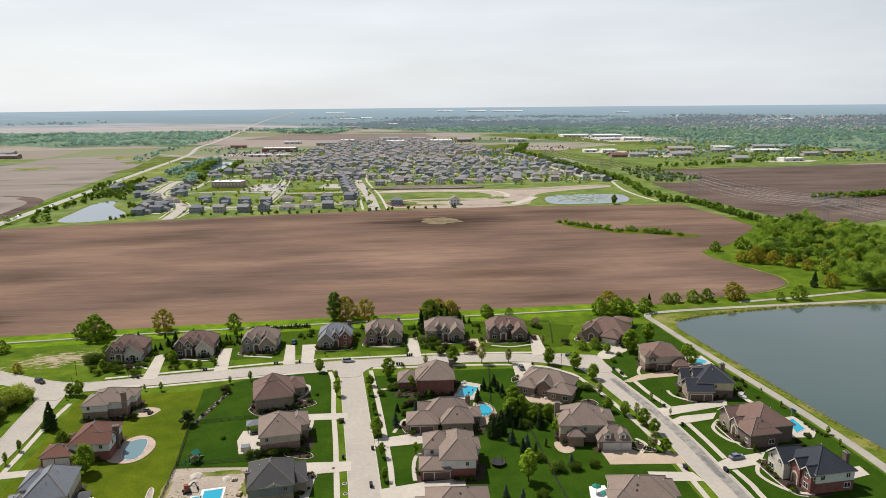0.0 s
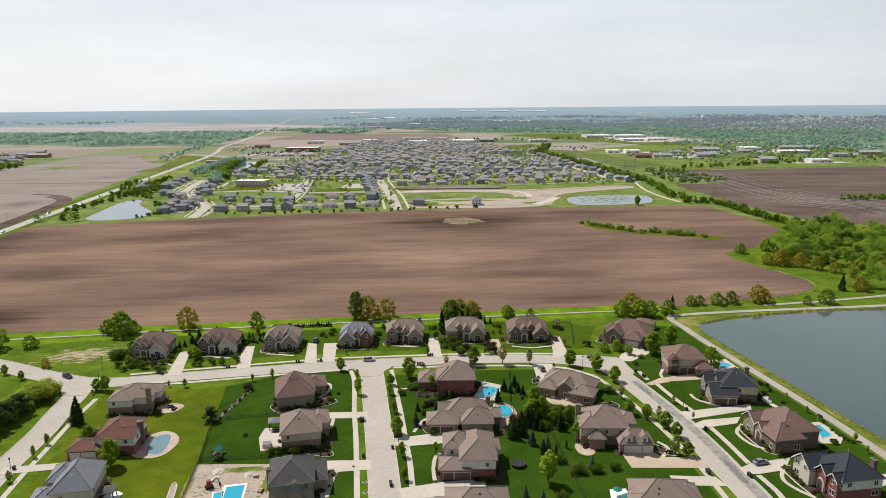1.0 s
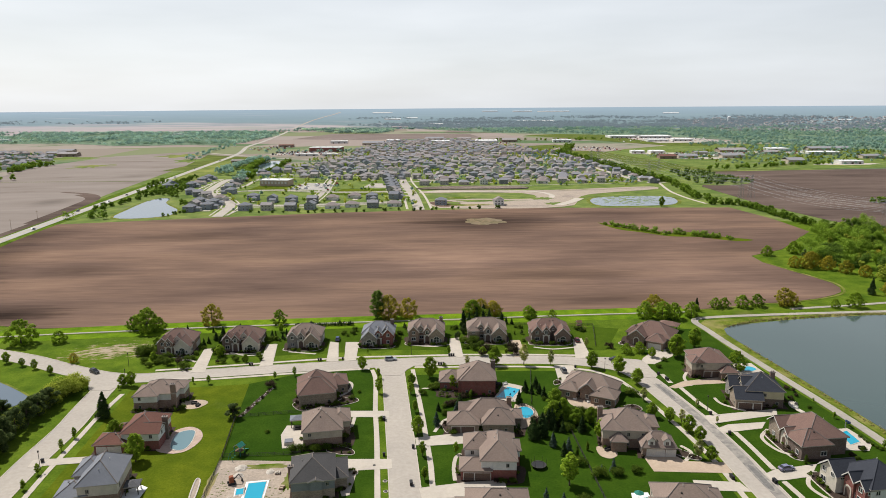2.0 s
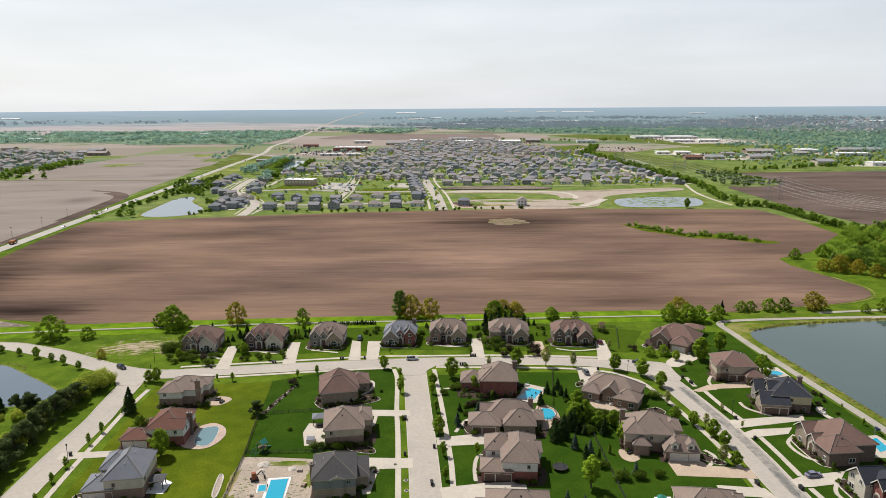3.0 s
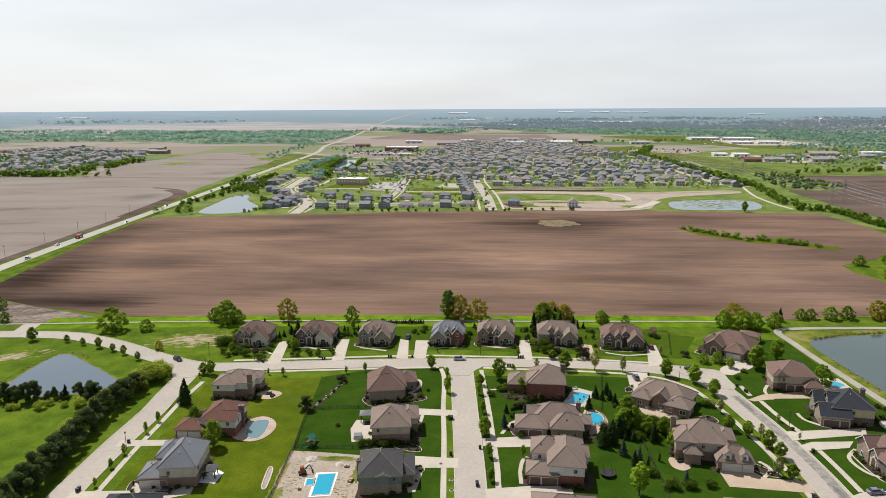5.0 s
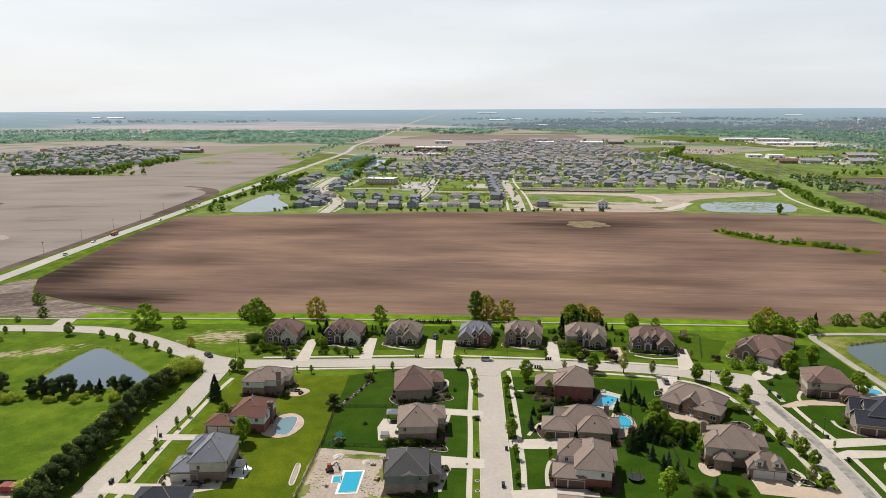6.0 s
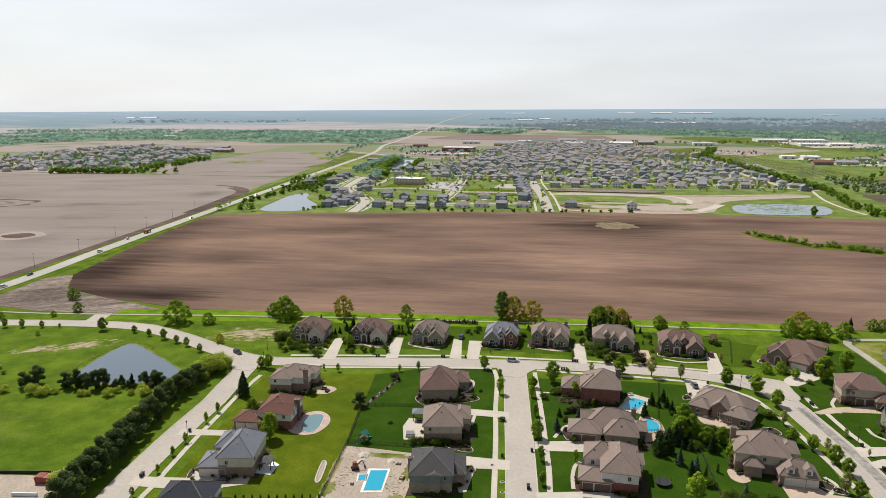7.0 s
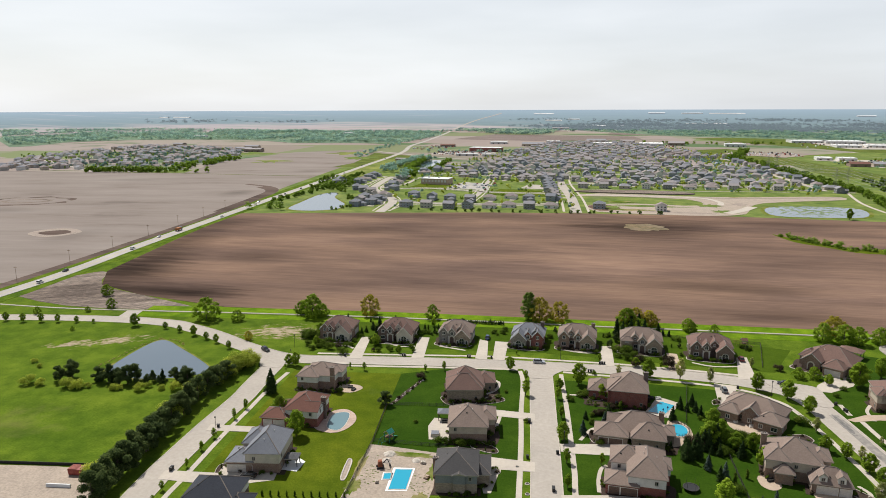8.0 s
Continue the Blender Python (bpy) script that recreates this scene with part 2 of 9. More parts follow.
# emission colour that stands in for distance haze
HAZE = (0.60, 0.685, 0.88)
GRASS = grass_surface("meadow_grass", (0.042, 0.082, 0.008), (0.078, 0.128, 0.012), (0.115, 0.165, 0.022), 0.022, worn=((-157, 262, 74, 34, 15), (-222, 230, 56, 20, 40), (-236, 222, 40, 14, 40)))
BRIGHT_GRASS = grass_surface("bright_field_margin_grass", (0.070, 0.130, 0.006), (0.105, 0.185, 0.010), (0.140, 0.220, 0.018), 0.03, (0.15, 0.17, 0.04), 0.70)
LAWN = grass_surface("mown_lawn", (0.049, 0.075, 0.005), (0.074, 0.104, 0.007), (0.102, 0.131, 0.012), 0.03, (0.10, 0.125, 0.03), 0.68, even=0.6)
ROW_LAWN = grass_surface("watered_front_lawn", (0.028, 0.058, 0.004), (0.044, 0.080, 0.006), (0.062, 0.102, 0.010), 0.03, (0.08, 0.11, 0.025), 0.70, even=0.5)
LUSH = grass_surface("dark_lush_lawn", (0.017, 0.042, 0.004), (0.027, 0.060, 0.005), (0.039, 0.079, 0.008), 0.03, (0.06, 0.09, 0.02), 0.72, even=0.5)
PLAIN_GRASS = grass_surface("rough_pasture", (0.060, 0.090, 0.020), (0.095, 0.125, 0.030), (0.13, 0.15, 0.045), 0.01)
VERGE = grass_surface("reedy_bank", (0.070, 0.105, 0.012), (0.105, 0.140, 0.020), (0.17, 0.175, 0.05), 0.06, (0.30, 0.245, 0.11), 0.56)
THIN_FIELD = grass_surface("yellow_green_meadow", (0.115, 0.150, 0.045), (0.155, 0.190, 0.055), (0.20, 0.22, 0.085), 0.008, (0.22, 0.19, 0.10), 0.6)
# far grass, paler and greyer than the near meadow to imitate haze
FAR_GRASS = grass_surface("hazed_rough_estate_grass", (0.088, 0.130, 0.038), (0.128, 0.176, 0.052), (0.172, 0.212, 0.080), 0.012, (0.21, 0.195, 0.125), 0.66)
# ground under far woods, lightened and blued to carry the haze in its colour
WOOD_FLOOR = grass_surface("hazed_woodland_grass", (0.105, 0.165, 0.128), (0.140, 0.205, 0.160), (0.175, 0.240, 0.190), 0.012, (0.15, 0.15, 0.11), 0.66)
SOIL = soil_surface("tilled_brown_soil", (0.086, 0.057, 0.046), (0.134, 0.088, 0.067), (0.222, 0.143, 0.100), lines=0.42, damp=(
    (-310, 340, 80, 72, 0.32), (-316, 375, 55, 85, 0.45), (-338, 430, 52, 95, 0.52), (-362, 505, 62, 100, 0.58), (-266, 305, 115, 30, 0.38), (-236, 309, 55, 24, 0.42), (-254, 398, 55, 28, 0.60), (-228, 516, 95, 42, 0.64), (46, 401, 120, 32, 0.60), (65, 349, 90, 24, 0.64),
    (0, 590, 125, 105, 0.38), (-42, 585, 110, 22, 0.45), (-150, 612, 260, 34, 0.7), (120, 640, 200, 30, 0.7), (190, 480, 90, 30, 0.75), (130, 410, 150, 110, 1.25), (165, 372, 90, 40, 1.2), (140, 560, 150, 40, 1.2), (-87, 407, 170, 70, 1.28), (-7, 455, 140, 90, 1.28), (-245, 465, 110, 50, 1.2), (-120, 340, 160, 24, 1.15)))
PALE_SOIL = soil_surface("dry_grey_soil", (0.135, 0.112, 0.098), (0.205, 0.173, 0.152), (0.255, 0.222, 0.198), 12, 0.4, 0.2, ((-470, 700, 40, 60, 0.72), (-620, 520, 90, 40, 0.78), (-700, 800, 120, 40, 0.8), (-520, 980, 60, 60, 0.8), (-860, 600, 140, 60, 0.82), (-440, 430, 40, 70, 0.85)))
HOLLOW = grass_surface("sparse_weeds_on_mud", (0.13, 0.105, 0.072), (0.165, 0.135, 0.095), (0.205, 0.168, 0.122), 0.04, (0.22, 0.175, 0.13), 0.5)
DARK_SOIL = soil_surface("dark_damp_soil", (0.060, 0.044, 0.037), (0.100, 0.073, 0.061), (0.150, 0.112, 0.093), 3)
FAR_SOIL = soil_surface("far_ploughed_soil", (0.135, 0.106, 0.094), (0.180, 0.144, 0.128), (0.225, 0.185, 0.165))
THIN_GRASS = grass_surface("thin_worn_grass", (0.042, 0.082, 0.008), (0.078, 0.128, 0.012), (0.115, 0.165, 0.022), 0.045, (0.35, 0.26, 0.155), 0.50)
ROUGH_SOIL = soil_surface("rutted_wasteland_soil", (0.105, 0.085, 0.072), (0.175, 0.143, 0.120), (0.245, 0.205, 0.175), 38, 0.45, 1.3, ((-312, 300, 40, 14, 0.7), (-270, 298, 34, 9, 1.45), (-250, 290, 40, 7, 0.5), (-290, 312, 40, 12, 1.35)), 1.0)
BARE = plain("trampled_bare_earth", (0.21, 0.165, 0.13), (0.33, 0.275, 0.235), 0.9, 0.08, 0.95, 0.5)
DIRT = plain("dug_up_sandy_dirt", (0.265, 0.215, 0.170), (0.39, 0.325, 0.265), 1.3, 0.16, 0.95, 0.5)
MULCH = plain("brown_bark_mulch", (0.022, 0.014, 0.010), (0.06, 0.038, 0.027), 4, 0.4, 0.95, 0.6)
CONCRETE = plain("pale_street_concrete", (0.325, 0.290, 0.250), (0.385, 0.346, 0.302), 0.8, 0.05, 0.9, 0.1, amount=0.25)
WALKWAY = plain("light_walk_concrete", (0.40, 0.355, 0.30), (0.455, 0.405, 0.345), 0.9, 0.1, 0.9, 0.1, amount=0.25)
TAN_DRIVE = plain("tan_paver_concrete", (0.37, 0.285, 0.21), (0.43, 0.34, 0.26), 1.2, 0.1, 0.9, 0.2)
ASPHALT = plain("worn_grey_asphalt", (0.31, 0.29, 0.265), (0.37, 0.345, 0.315), 0.5, 0.03, 0.9, 0.2)
PATCHED = plain("dark_tar_patch", (0.12, 0.115, 0.11), (0.18, 0.17, 0.16), 0.8, 0.2, 0.9, 0.2)
GRAVEL = plain("pale_gravel_path", (0.28, 0.255, 0.22), (0.34, 0.31, 0.265), 1.0, 0.1, 0.95, 0.3)
WATER = water_surface("lake_water", (0.046, 0.070, 0.064), 0.08, 0.10, 0.62)
POND = water_surface("pond_water", (0.070, 0.098, 0.125), 0.06, 0.08, 0.7)
POOL = water_surface("pool_water", (0.010, 0.255, 0.37), 0.05, 0.3)
DULL_POOL = water_surface("dull_pool_cover", (0.10, 0.17, 0.19), 0.2, 0.1)

ROOFS = {
    "brown": shingles("brown_shingles", (0.126, 0.076, 0.062), (0.200, 0.128, 0.106)),
    "taupe": shingles("taupe_shingles", (0.162, 0.119, 0.096), (0.252, 0.194, 0.163)),
    "red": shingles("red_brown_shingles", (0.115, 0.052, 0.040), (0.180, 0.088, 0.066)),
    "grey": shingles("grey_shingles", (0.068, 0.068, 0.072), (0.115, 0.116, 0.122)),
    "blue": shingles("blue_grey_shingles", (0.135, 0.142, 0.160), (0.215, 0.224, 0.248)),
    "slate": shingles("dark_slate_shingles", (0.026, 0.029, 0.038), (0.048, 0.052, 0.064)),
    "charcoal": shingles("charcoal_shingles", (0.050, 0.048, 0.048), (0.088, 0.084, 0.084)),
}
WALLS = {
    "brick": bricks("brown_brick", (0.20, 0.12, 0.085), (0.27, 0.17, 0.12), (0.30, 0.26, 0.22)),
    "red": bricks("red_brick", (0.20, 0.055, 0.045), (0.27, 0.085, 0.065), (0.22, 0.15, 0.13)),
    "dark": bricks("dark_brown_brick", (0.11, 0.075, 0.06), (0.17, 0.115, 0.09), (0.2, 0.17, 0.15)),
    "stone": bricks("tan_stone", (0.22, 0.165, 0.12), (0.33, 0.26, 0.20), (0.35, 0.31, 0.27), 0.45),
    "grey_stone": bricks("grey_ledge_stone", (0.17, 0.148, 0.128), (0.28, 0.25, 0.22), (0.3, 0.28, 0.26), 0.4),
    "cream": plain("cream_siding", (0.50, 0.45, 0.37), (0.58, 0.53, 0.45), 6, 0.5, 0.7, 0.1),
    "white": plain("white_siding", (0.60, 0.59, 0.56), (0.68, 0.67, 0.64), 6, 0.5, 0.7, 0.1),
    "beige": plain("beige_siding", (0.40, 0.34, 0.27), (0.48, 0.42, 0.34), 6, 0.5, 0.7, 0.1),
    "yellow": plain("pale_yellow_siding", (0.50, 0.42, 0.27), (0.57, 0.49, 0.33), 6, 0.5, 0.7, 0.1),
    "slate_blue": plain("grey_blue_siding", (0.16, 0.17, 0.18), (0.21, 0.22, 0.235), 6, 0.5, 0.7, 0.1),
}
TRIM = plain("white_trim_paint", (0.55, 0.53, 0.49), (0.66, 0.64, 0.60), 5, 0.6, 0.6, 0.05)
FRAME_PAINT = plain("greige_window_paint", (0.24, 0.215, 0.19), (0.32, 0.29, 0.26), 5, 0.6, 0.6, 0.05)
FASCIA = plain("tan_fascia_paint", (0.33, 0.29, 0.245), (0.42, 0.375, 0.32), 5, 0.6, 0.6, 0.05)
CAP = plain("ridge_cap_shingles", (0.15, 0.125, 0.11), (0.22, 0.19, 0.17), 5, 0.6, 0.9, 0.2, per_thing=0.15)
GLASS, _n, _l, _b = shader("dark_window_glass", 0.06, 0, 0.6)
_l.new(ramp(_n, _l, noise_node(_n, _l, coords(_n, _l), 0.8), ((0.3, (0.018, 0.02, 0.024)), (0.7, (0.045, 0.05, 0.056)))), _b.inputs["Base Color"])
WOODEN = plain("stained_wood", (0.11, 0.06, 0.035), (0.19, 0.11, 0.065), 4, 0.5, 0.7)
BROWN_DOOR = plain("brown_garage_paint", (0.10, 0.065, 0.05), (0.15, 0.10, 0.08), 5, 0.6, 0.6, 0.05)
WHITE_DOOR = plain("white_garage_paint", (0.52, 0.49, 0.45), (0.62, 0.59, 0.55), 5, 0.6, 0.6, 0.05)
BLACK = plain("black_plastic", (0.012, 0.012, 0.013), (0.03, 0.03, 0.032), 5, 0.6, 0.5, 0.05)
METAL = plain("galvanised_metal", (0.32, 0.33, 0.34), (0.45, 0.46, 0.47), 6, 0.6, 0.45, 0.05, 0.6)
DARK_METAL = plain("dark_bronze_metal", (0.03, 0.028, 0.025), (0.06, 0.055, 0.05), 6, 0.6, 0.5, 0.05, 0.3)
TEAL = plain("green_canvas", (0.01, 0.12, 0.09), (0.03, 0.20, 0.15), 4, 0.6, 0.8)
RED_STEEL = plain("red_painted_steel", (0.23, 0.045, 0.035), (0.33, 0.085, 0.065), 1.5, 0.4, 0.6)
STONE_EDGE = plain("pale_edging_stone", (0.36, 0.32, 0.27), (0.55, 0.50, 0.44), 2, 0.6, 0.9)
SHEETING = plain("white_sheet_roof", (0.62, 0.62, 0.62), (0.74, 0.74, 0.73), 0.4, 0.03, 0.6, 0.05)
BARK = plain("grey_brown_bark", (0.07, 0.05, 0.038), (0.14, 0.105, 0.08), 4, 0.6, 0.95, 0.6)

LEAF = {
    "maple": foliage("fresh_green_leaves", (0.12, 0.200, 0.014), (0.215, 0.325, 0.026), (0.32, 0.425, 0.05)),
    "deep": foliage("deep_green_leaves", (0.068, 0.120, 0.018), (0.120, 0.200, 0.032), (0.180, 0.265, 0.052)),
    "pale": foliage("pale_spring_leaves", (0.24, 0.26, 0.075), (0.35, 0.37, 0.12), (0.45, 0.46, 0.19)),
    "bud": foliage("olive_budding_twigs", (0.235, 0.205, 0.022), (0.36, 0.315, 0.036), (0.46, 0.40, 0.06)),
    "spruce": foliage("dark_spruce_needles", (0.016, 0.034, 0.010), (0.030, 0.056, 0.016), (0.052, 0.083, 0.024), 0.15),
    "blue": foliage("blue_spruce_needles", (0.035, 0.058, 0.048), (0.060, 0.090, 0.075), (0.09, 0.125, 0.105), 0.15),
    "pine": foliage("dark_pine_needles", (0.032, 0.052, 0.017), (0.060, 0.090, 0.028), (0.108, 0.140, 0.044), 0.25),
}
LEAF.update({
    "shrub": foliage("shrub_leaves", (0.050, 0.088, 0.010), (0.092, 0.145, 0.016), (0.145, 0.200, 0.030)),
    "plum": foliage("plum_leaves", (0.022, 0.016, 0.012), (0.042, 0.030, 0.020), (0.065, 0.055, 0.028), 0.2),
    "yellow": foliage("yellow_green_leaves", (0.22, 0.27, 0.03), (0.34, 0.40, 0.05), (0.45, 0.49, 0.09)),
    "wood": foliage("woodland_leaves", (0.105, 0.180, 0.018), (0.178, 0.285, 0.032), (0.258, 0.362, 0.055)),
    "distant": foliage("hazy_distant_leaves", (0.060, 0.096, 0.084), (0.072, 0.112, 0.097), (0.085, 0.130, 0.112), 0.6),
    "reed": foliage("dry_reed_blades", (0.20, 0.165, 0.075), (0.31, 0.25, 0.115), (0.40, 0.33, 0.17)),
    # far leaves paler and bluer than real foliage: haze put into their colour
    "far": foliage("hazed_far_woodland_leaves", (0.245, 0.385, 0.345), (0.300, 0.450, 0.400), (0.355, 0.510, 0.450), 0.6),
    "far_dark": foliage("hazed_far_deep_green_leaves", (0.160, 0.265, 0.250), (0.200, 0.320, 0.300), (0.245, 0.375, 0.345), 0.6),
    "far_light": foliage("hazed_far_fresh_green_leaves", (0.330, 0.460, 0.350), (0.390, 0.530, 0.400), (0.450, 0.580, 0.450), 0.6),
})
_b = LEAF["distant"].node_tree.nodes["Principled BSDF"]  # far backdrop woods: haze painted on as a blue glow of the leaves
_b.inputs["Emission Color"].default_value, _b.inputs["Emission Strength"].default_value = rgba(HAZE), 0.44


# ---- building blocks ----
def mesh_of(name, verts, faces, *mats, slots=None):
    me = bpy.data.meshes.new(name)
    me.from_pydata([tuple(map(float, v)) for v in verts], [], faces)
    for m in mats:
        me.materials.append(m)
    if slots is not None:
        me.polygons.foreach_set("material_index", slots)
    me.update()
    return me


def part(name, me, parent=None, label="", at=None):
    """Links a mesh as one object, under a thing or a part."""
    ob = new(name, me)
    if parent is not None:
        ob.parent = parent
    if at is not None:
        ob.matrix_basis = at
    return tagged(ob, label)


def thing(name, m, label, category, group=""):
    """An empty at a thing's base that carries its parts."""
    ob = new(name)
    ob.empty_display_size = 0.3
    ob.matrix_basis = m
    return tagged(ob, label, category, group)


class Shape:
    """Gathers boxes, prisms and rods into one mesh."""

    def __init__(self):
        self.v, self.f, self.s = [], [], []

    def add(self, verts, faces, slot=0):
        k = len(self.v)
        self.v += [tuple(p) for p in verts]
        self.f += [tuple(i + k for i in q) for q in faces]
        self.s += [slot] * len(faces)
        return self

    def box(self, x0, x1, y0, y1, z0, z1, slot=0, taper=0.0):
        t = taper
        return self.add([(x0, y0, z0), (x1, y0, z0), (x1, y1, z0), (x0, y1, z0), (x0 + t, y0 + t, z1), (x1 - t, y0 + t, z1), (x1 - t, y1 - t, z1), (x0 + t, y1 - t, z1)],
                        [(0, 3, 2, 1), (4, 5, 6, 7), (0, 1, 5, 4), (1, 2, 6, 5), (2, 3, 7, 6), (3, 0, 4, 7)], slot)

    def rod(self, a, b, r0, r1=None, n=6, slot=0):
        a, b = Vector(a), Vector(b)
        r1 = r0 if r1 is None else r1
        q = (b - a).to_track_quat("Z", "Y").to_matrix()
        ring = [Vector((math.cos(i * 2 * math.pi / n), math.sin(i * 2 * math.pi / n), 0)) for i in range(n)]
        self.add([a + q @ (p * r0) for p in ring] + [b + q @ (p * r1) for p in ring],
                 [(i, (i + 1) % n, n + (i + 1) % n, n + i) for i in range(n)] + [tuple(range(n - 1, -1, -1)), tuple(range(n, 2 * n))], slot)
        return self

    def prism(self, outline, z0, z1, slot=0, inset=0.0):
        """An outline (counter-clockwise) raised from z0 to z1."""
        n = len(outline)
        c = Vector((sum(p[0] for p in outline) / n, sum(p[1] for p in outline) / n))
        top = [Vector(p[:2]) + (c - Vector(p[:2])).normalized() * inset for p in outline]
        self.add([(p[0], p[1], z0) for p in outline] + [(p[0], p[1], z1) for p in top],
                 [tuple(range(n - 1, -1, -1)), tuple(range(n, 2 * n))] + [(i, (i + 1) % n, n + (i + 1) % n, n + i) for i in range(n)], slot)
        return self

    def mesh(self, name, *mats):
        return mesh_of(name, self.v, self.f, *mats, slots=self.s)


def curve_through(points, steps=6, closed=False):
    """A smooth line through a few points."""
    p = [Vector((q[0], q[1])) for q in points]
    n, out = len(p), []
    for i in range(n if closed else n - 1):
        if closed:
            a, b, c, d = p[i - 1], p[i], p[(i + 1) % n], p[(i + 2) % n]
        else:
            a, b, c, d = p[max(i - 1, 0)], p[i], p[i + 1], p[min(i + 2, n - 1)]
        for k in range(steps):
            t = k / steps
            out.append(0.5 * (2 * b + (c - a) * t + (2 * a - 5 * b + 4 * c - d) * t * t + (3 * b - a - 3 * c + d) * t ** 3))
    if not closed:
        out.append(p[-1])
    return out


def sides(line, left, right):
    """The two edges of a band along a line, at signed distances to its left."""
    a, b = [], []
    for i, p in enumerate(line):
        d = (line[min(i + 1, len(line) - 1)] - line[max(i - 1, 0)]).normalized()
        nrm = Vector((-d.y, d.x))
        a.append(p + nrm * left), b.append(p + nrm * right)
    return a, b


def band(shape, line, left, right, z0, z1, slot=0):
    a, b = sides(line, left, right)
    n = len(line)
    verts = [(p.x, p.y, z1) for p in a] + [(p.x, p.y, z1) for p in b] + [(p.x, p.y, z0) for p in a] + [(p.x, p.y, z0) for p in b]
    faces = []
    for i in range(n - 1):
        faces += [(n + i, n + i + 1, i + 1, i), (i, i + 1, 2 * n + i + 1, 2 * n + i), (n + i + 1, n + i, 3 * n + i, 3 * n + i + 1)]
    shape.add(verts, faces, slot)


def sheet(name, outline, z, material, smooth=0, label="", kind="structure", depth=0.25):
    """A flat slab of ground cover with a thin edge."""
    pts = curve_through(outline, smooth, True) if smooth else [Vector(p) for p in outline]
    area = sum(a.x * b.y - b.x * a.y for a, b in zip(pts, pts[1:] + pts[:1]))
    if area < 0:
        pts = pts[::-1]
    ob = part(name, Shape().prism(pts, z - depth, z).mesh(name, material))
    return tagged(ob, label, kind=kind)


# ---- the ground, one sheet out to the horizon ----
def ground_z(x, y):
    r = math.hypot(x, y)
    return 0.0 if r <= 3000 else 77 * ((r - 3000) / 1900) ** 1.35


def ground():
    radii = [0, 60, 120, 200, 300, 450, 650, 900, 1200, 1500, 1800, 2100, 2400, 2700, 3000, 3200, 3400, 3600, 3800, 4000, 4200, 4400, 4600, 4780, 4900]
    n = 96
    verts, faces, slots = [(0, 0, 0)], [], []
    for r in radii[1:]:
        z = ground_z(r, 0)
        verts += [(r * math.cos(2 * math.pi * i / n), r * math.sin(2 * math.pi * i / n), z) for i in range(n)]
    for k, r in enumerate(radii[1:]):
        slot = 0 if r <= 650 else 1 if r < 1300 else 2 if r <= 3000 else 3
        for i in range(n):
            j = (i + 1) % n
            if k == 0:
                faces.append((0, 1 + i, 1 + j))
            else:
                a, b = 1 + (k - 1) * n, 1 + k * n
                faces.append((a + i, b + i, b + j, a + j))
            slots.append(slot)
    near = farmland_surface("farmland", ((0.25, 0.205, 0.18), (0.28, 0.235, 0.21), (0.15, 0.19, 0.08), (0.23, 0.19, 0.165), (0.29, 0.25, 0.225)), 260, 0.56)
    ob = part("ground", mesh_of("ground", verts, faces, GRASS, FAR_GRASS, near, distant_surface("hazed_distant_land"), slots=slots), None, "green grassland and far farmland reaching the hazy horizon")
    return tagged(ob, kind="structure")


ground()


# ---- fields ----
sheet("tilled_field", [(-205, 289), (-127, 301), (-50, 314), (32, 319), (71, 324), (104, 331), (137, 342), (160, 348.5), (174, 354.5), (184, 361), (190.5, 367), (194, 376), (194.5, 386), (191, 396), (183, 417), (176, 437), (176, 456), (205, 478), (254, 547), (250, 610), (236, 676), (66, 672), (-60, 655), (-151, 635), (-250, 606), (-377, 566), (-369, 520), (-350, 440), (-322, 336), (-300, 308), (-262, 296)],
      0.10, SOIL, label="broad freshly tilled brown field with darker damp streaks")
sheet("west_field", [(-390, 520), (-368, 400), (-352, 300), (-500, 170), (-900, 300), (-1150, 500), (-1060, 860), (-862, 872), (-700, 908), (-780, 1130), (-776, 1390), (-660, 1540), (-535, 1230), (-452, 800)],
      0.12, PALE_SOIL, label="dry pale grey-brown bare field beside the highway")
sheet("east_field", [(334, 1040), (716, 1100), (900, 1000), (700, 760), (353, 560), (300, 580), (275, 690), (262, 850)], 0.12, DARK_SOIL, label="dark brown tilled field beyond the woods")
sheet("far_field", [(-560, 2480), (-380, 2440), (-60, 2400), (-20, 2150), (-350, 2050), (-600, 2100)], 0.3, FAR_SOIL, label="far brown ploughed field")
sheet("far_field", [(-1600, 2480), (-1343, 2610), (-1060, 2700), (-800, 2660), (-850, 2950), (-1300, 2800), (-1900, 2500)], 0.3, PALE_SOIL, label="far pale brown field behind the houses")
sheet("far_field", [(-150, 2900), (150, 2900), (330, 2620), (240, 2520), (-160, 2560)], 0.3, FAR_SOIL, label="far brown field among trees")
sheet("far_field", [(430, 1700), (520, 1650), (640, 1900), (300, 2420), (120, 2300)], 0.3, PLAIN_GRASS, label="far green pasture under power lines")
sheet("corridor", [(76, 1372), (229, 1285), (250, 1051), (310, 915), (420, 1150), (330, 1420), (169, 1755), (100, 1700)], 0.10, PLAIN_GRASS, label="open green utility corridor of rough grass")
sheet("corridor", [(248, 1040), (306, 1075), (332, 1000), (343, 905), (296, 862), (258, 890)], 0.14, FAR_GRASS, 3, label="green scrubby ground in the utility corridor")
sheet("roadside_meadow", [(-520, 1060), (-380, 1130), (-440, 1330), (-590, 1420), (-520, 1150)], 0.14, PLAIN_GRASS, label="mown meadow beside the highway")
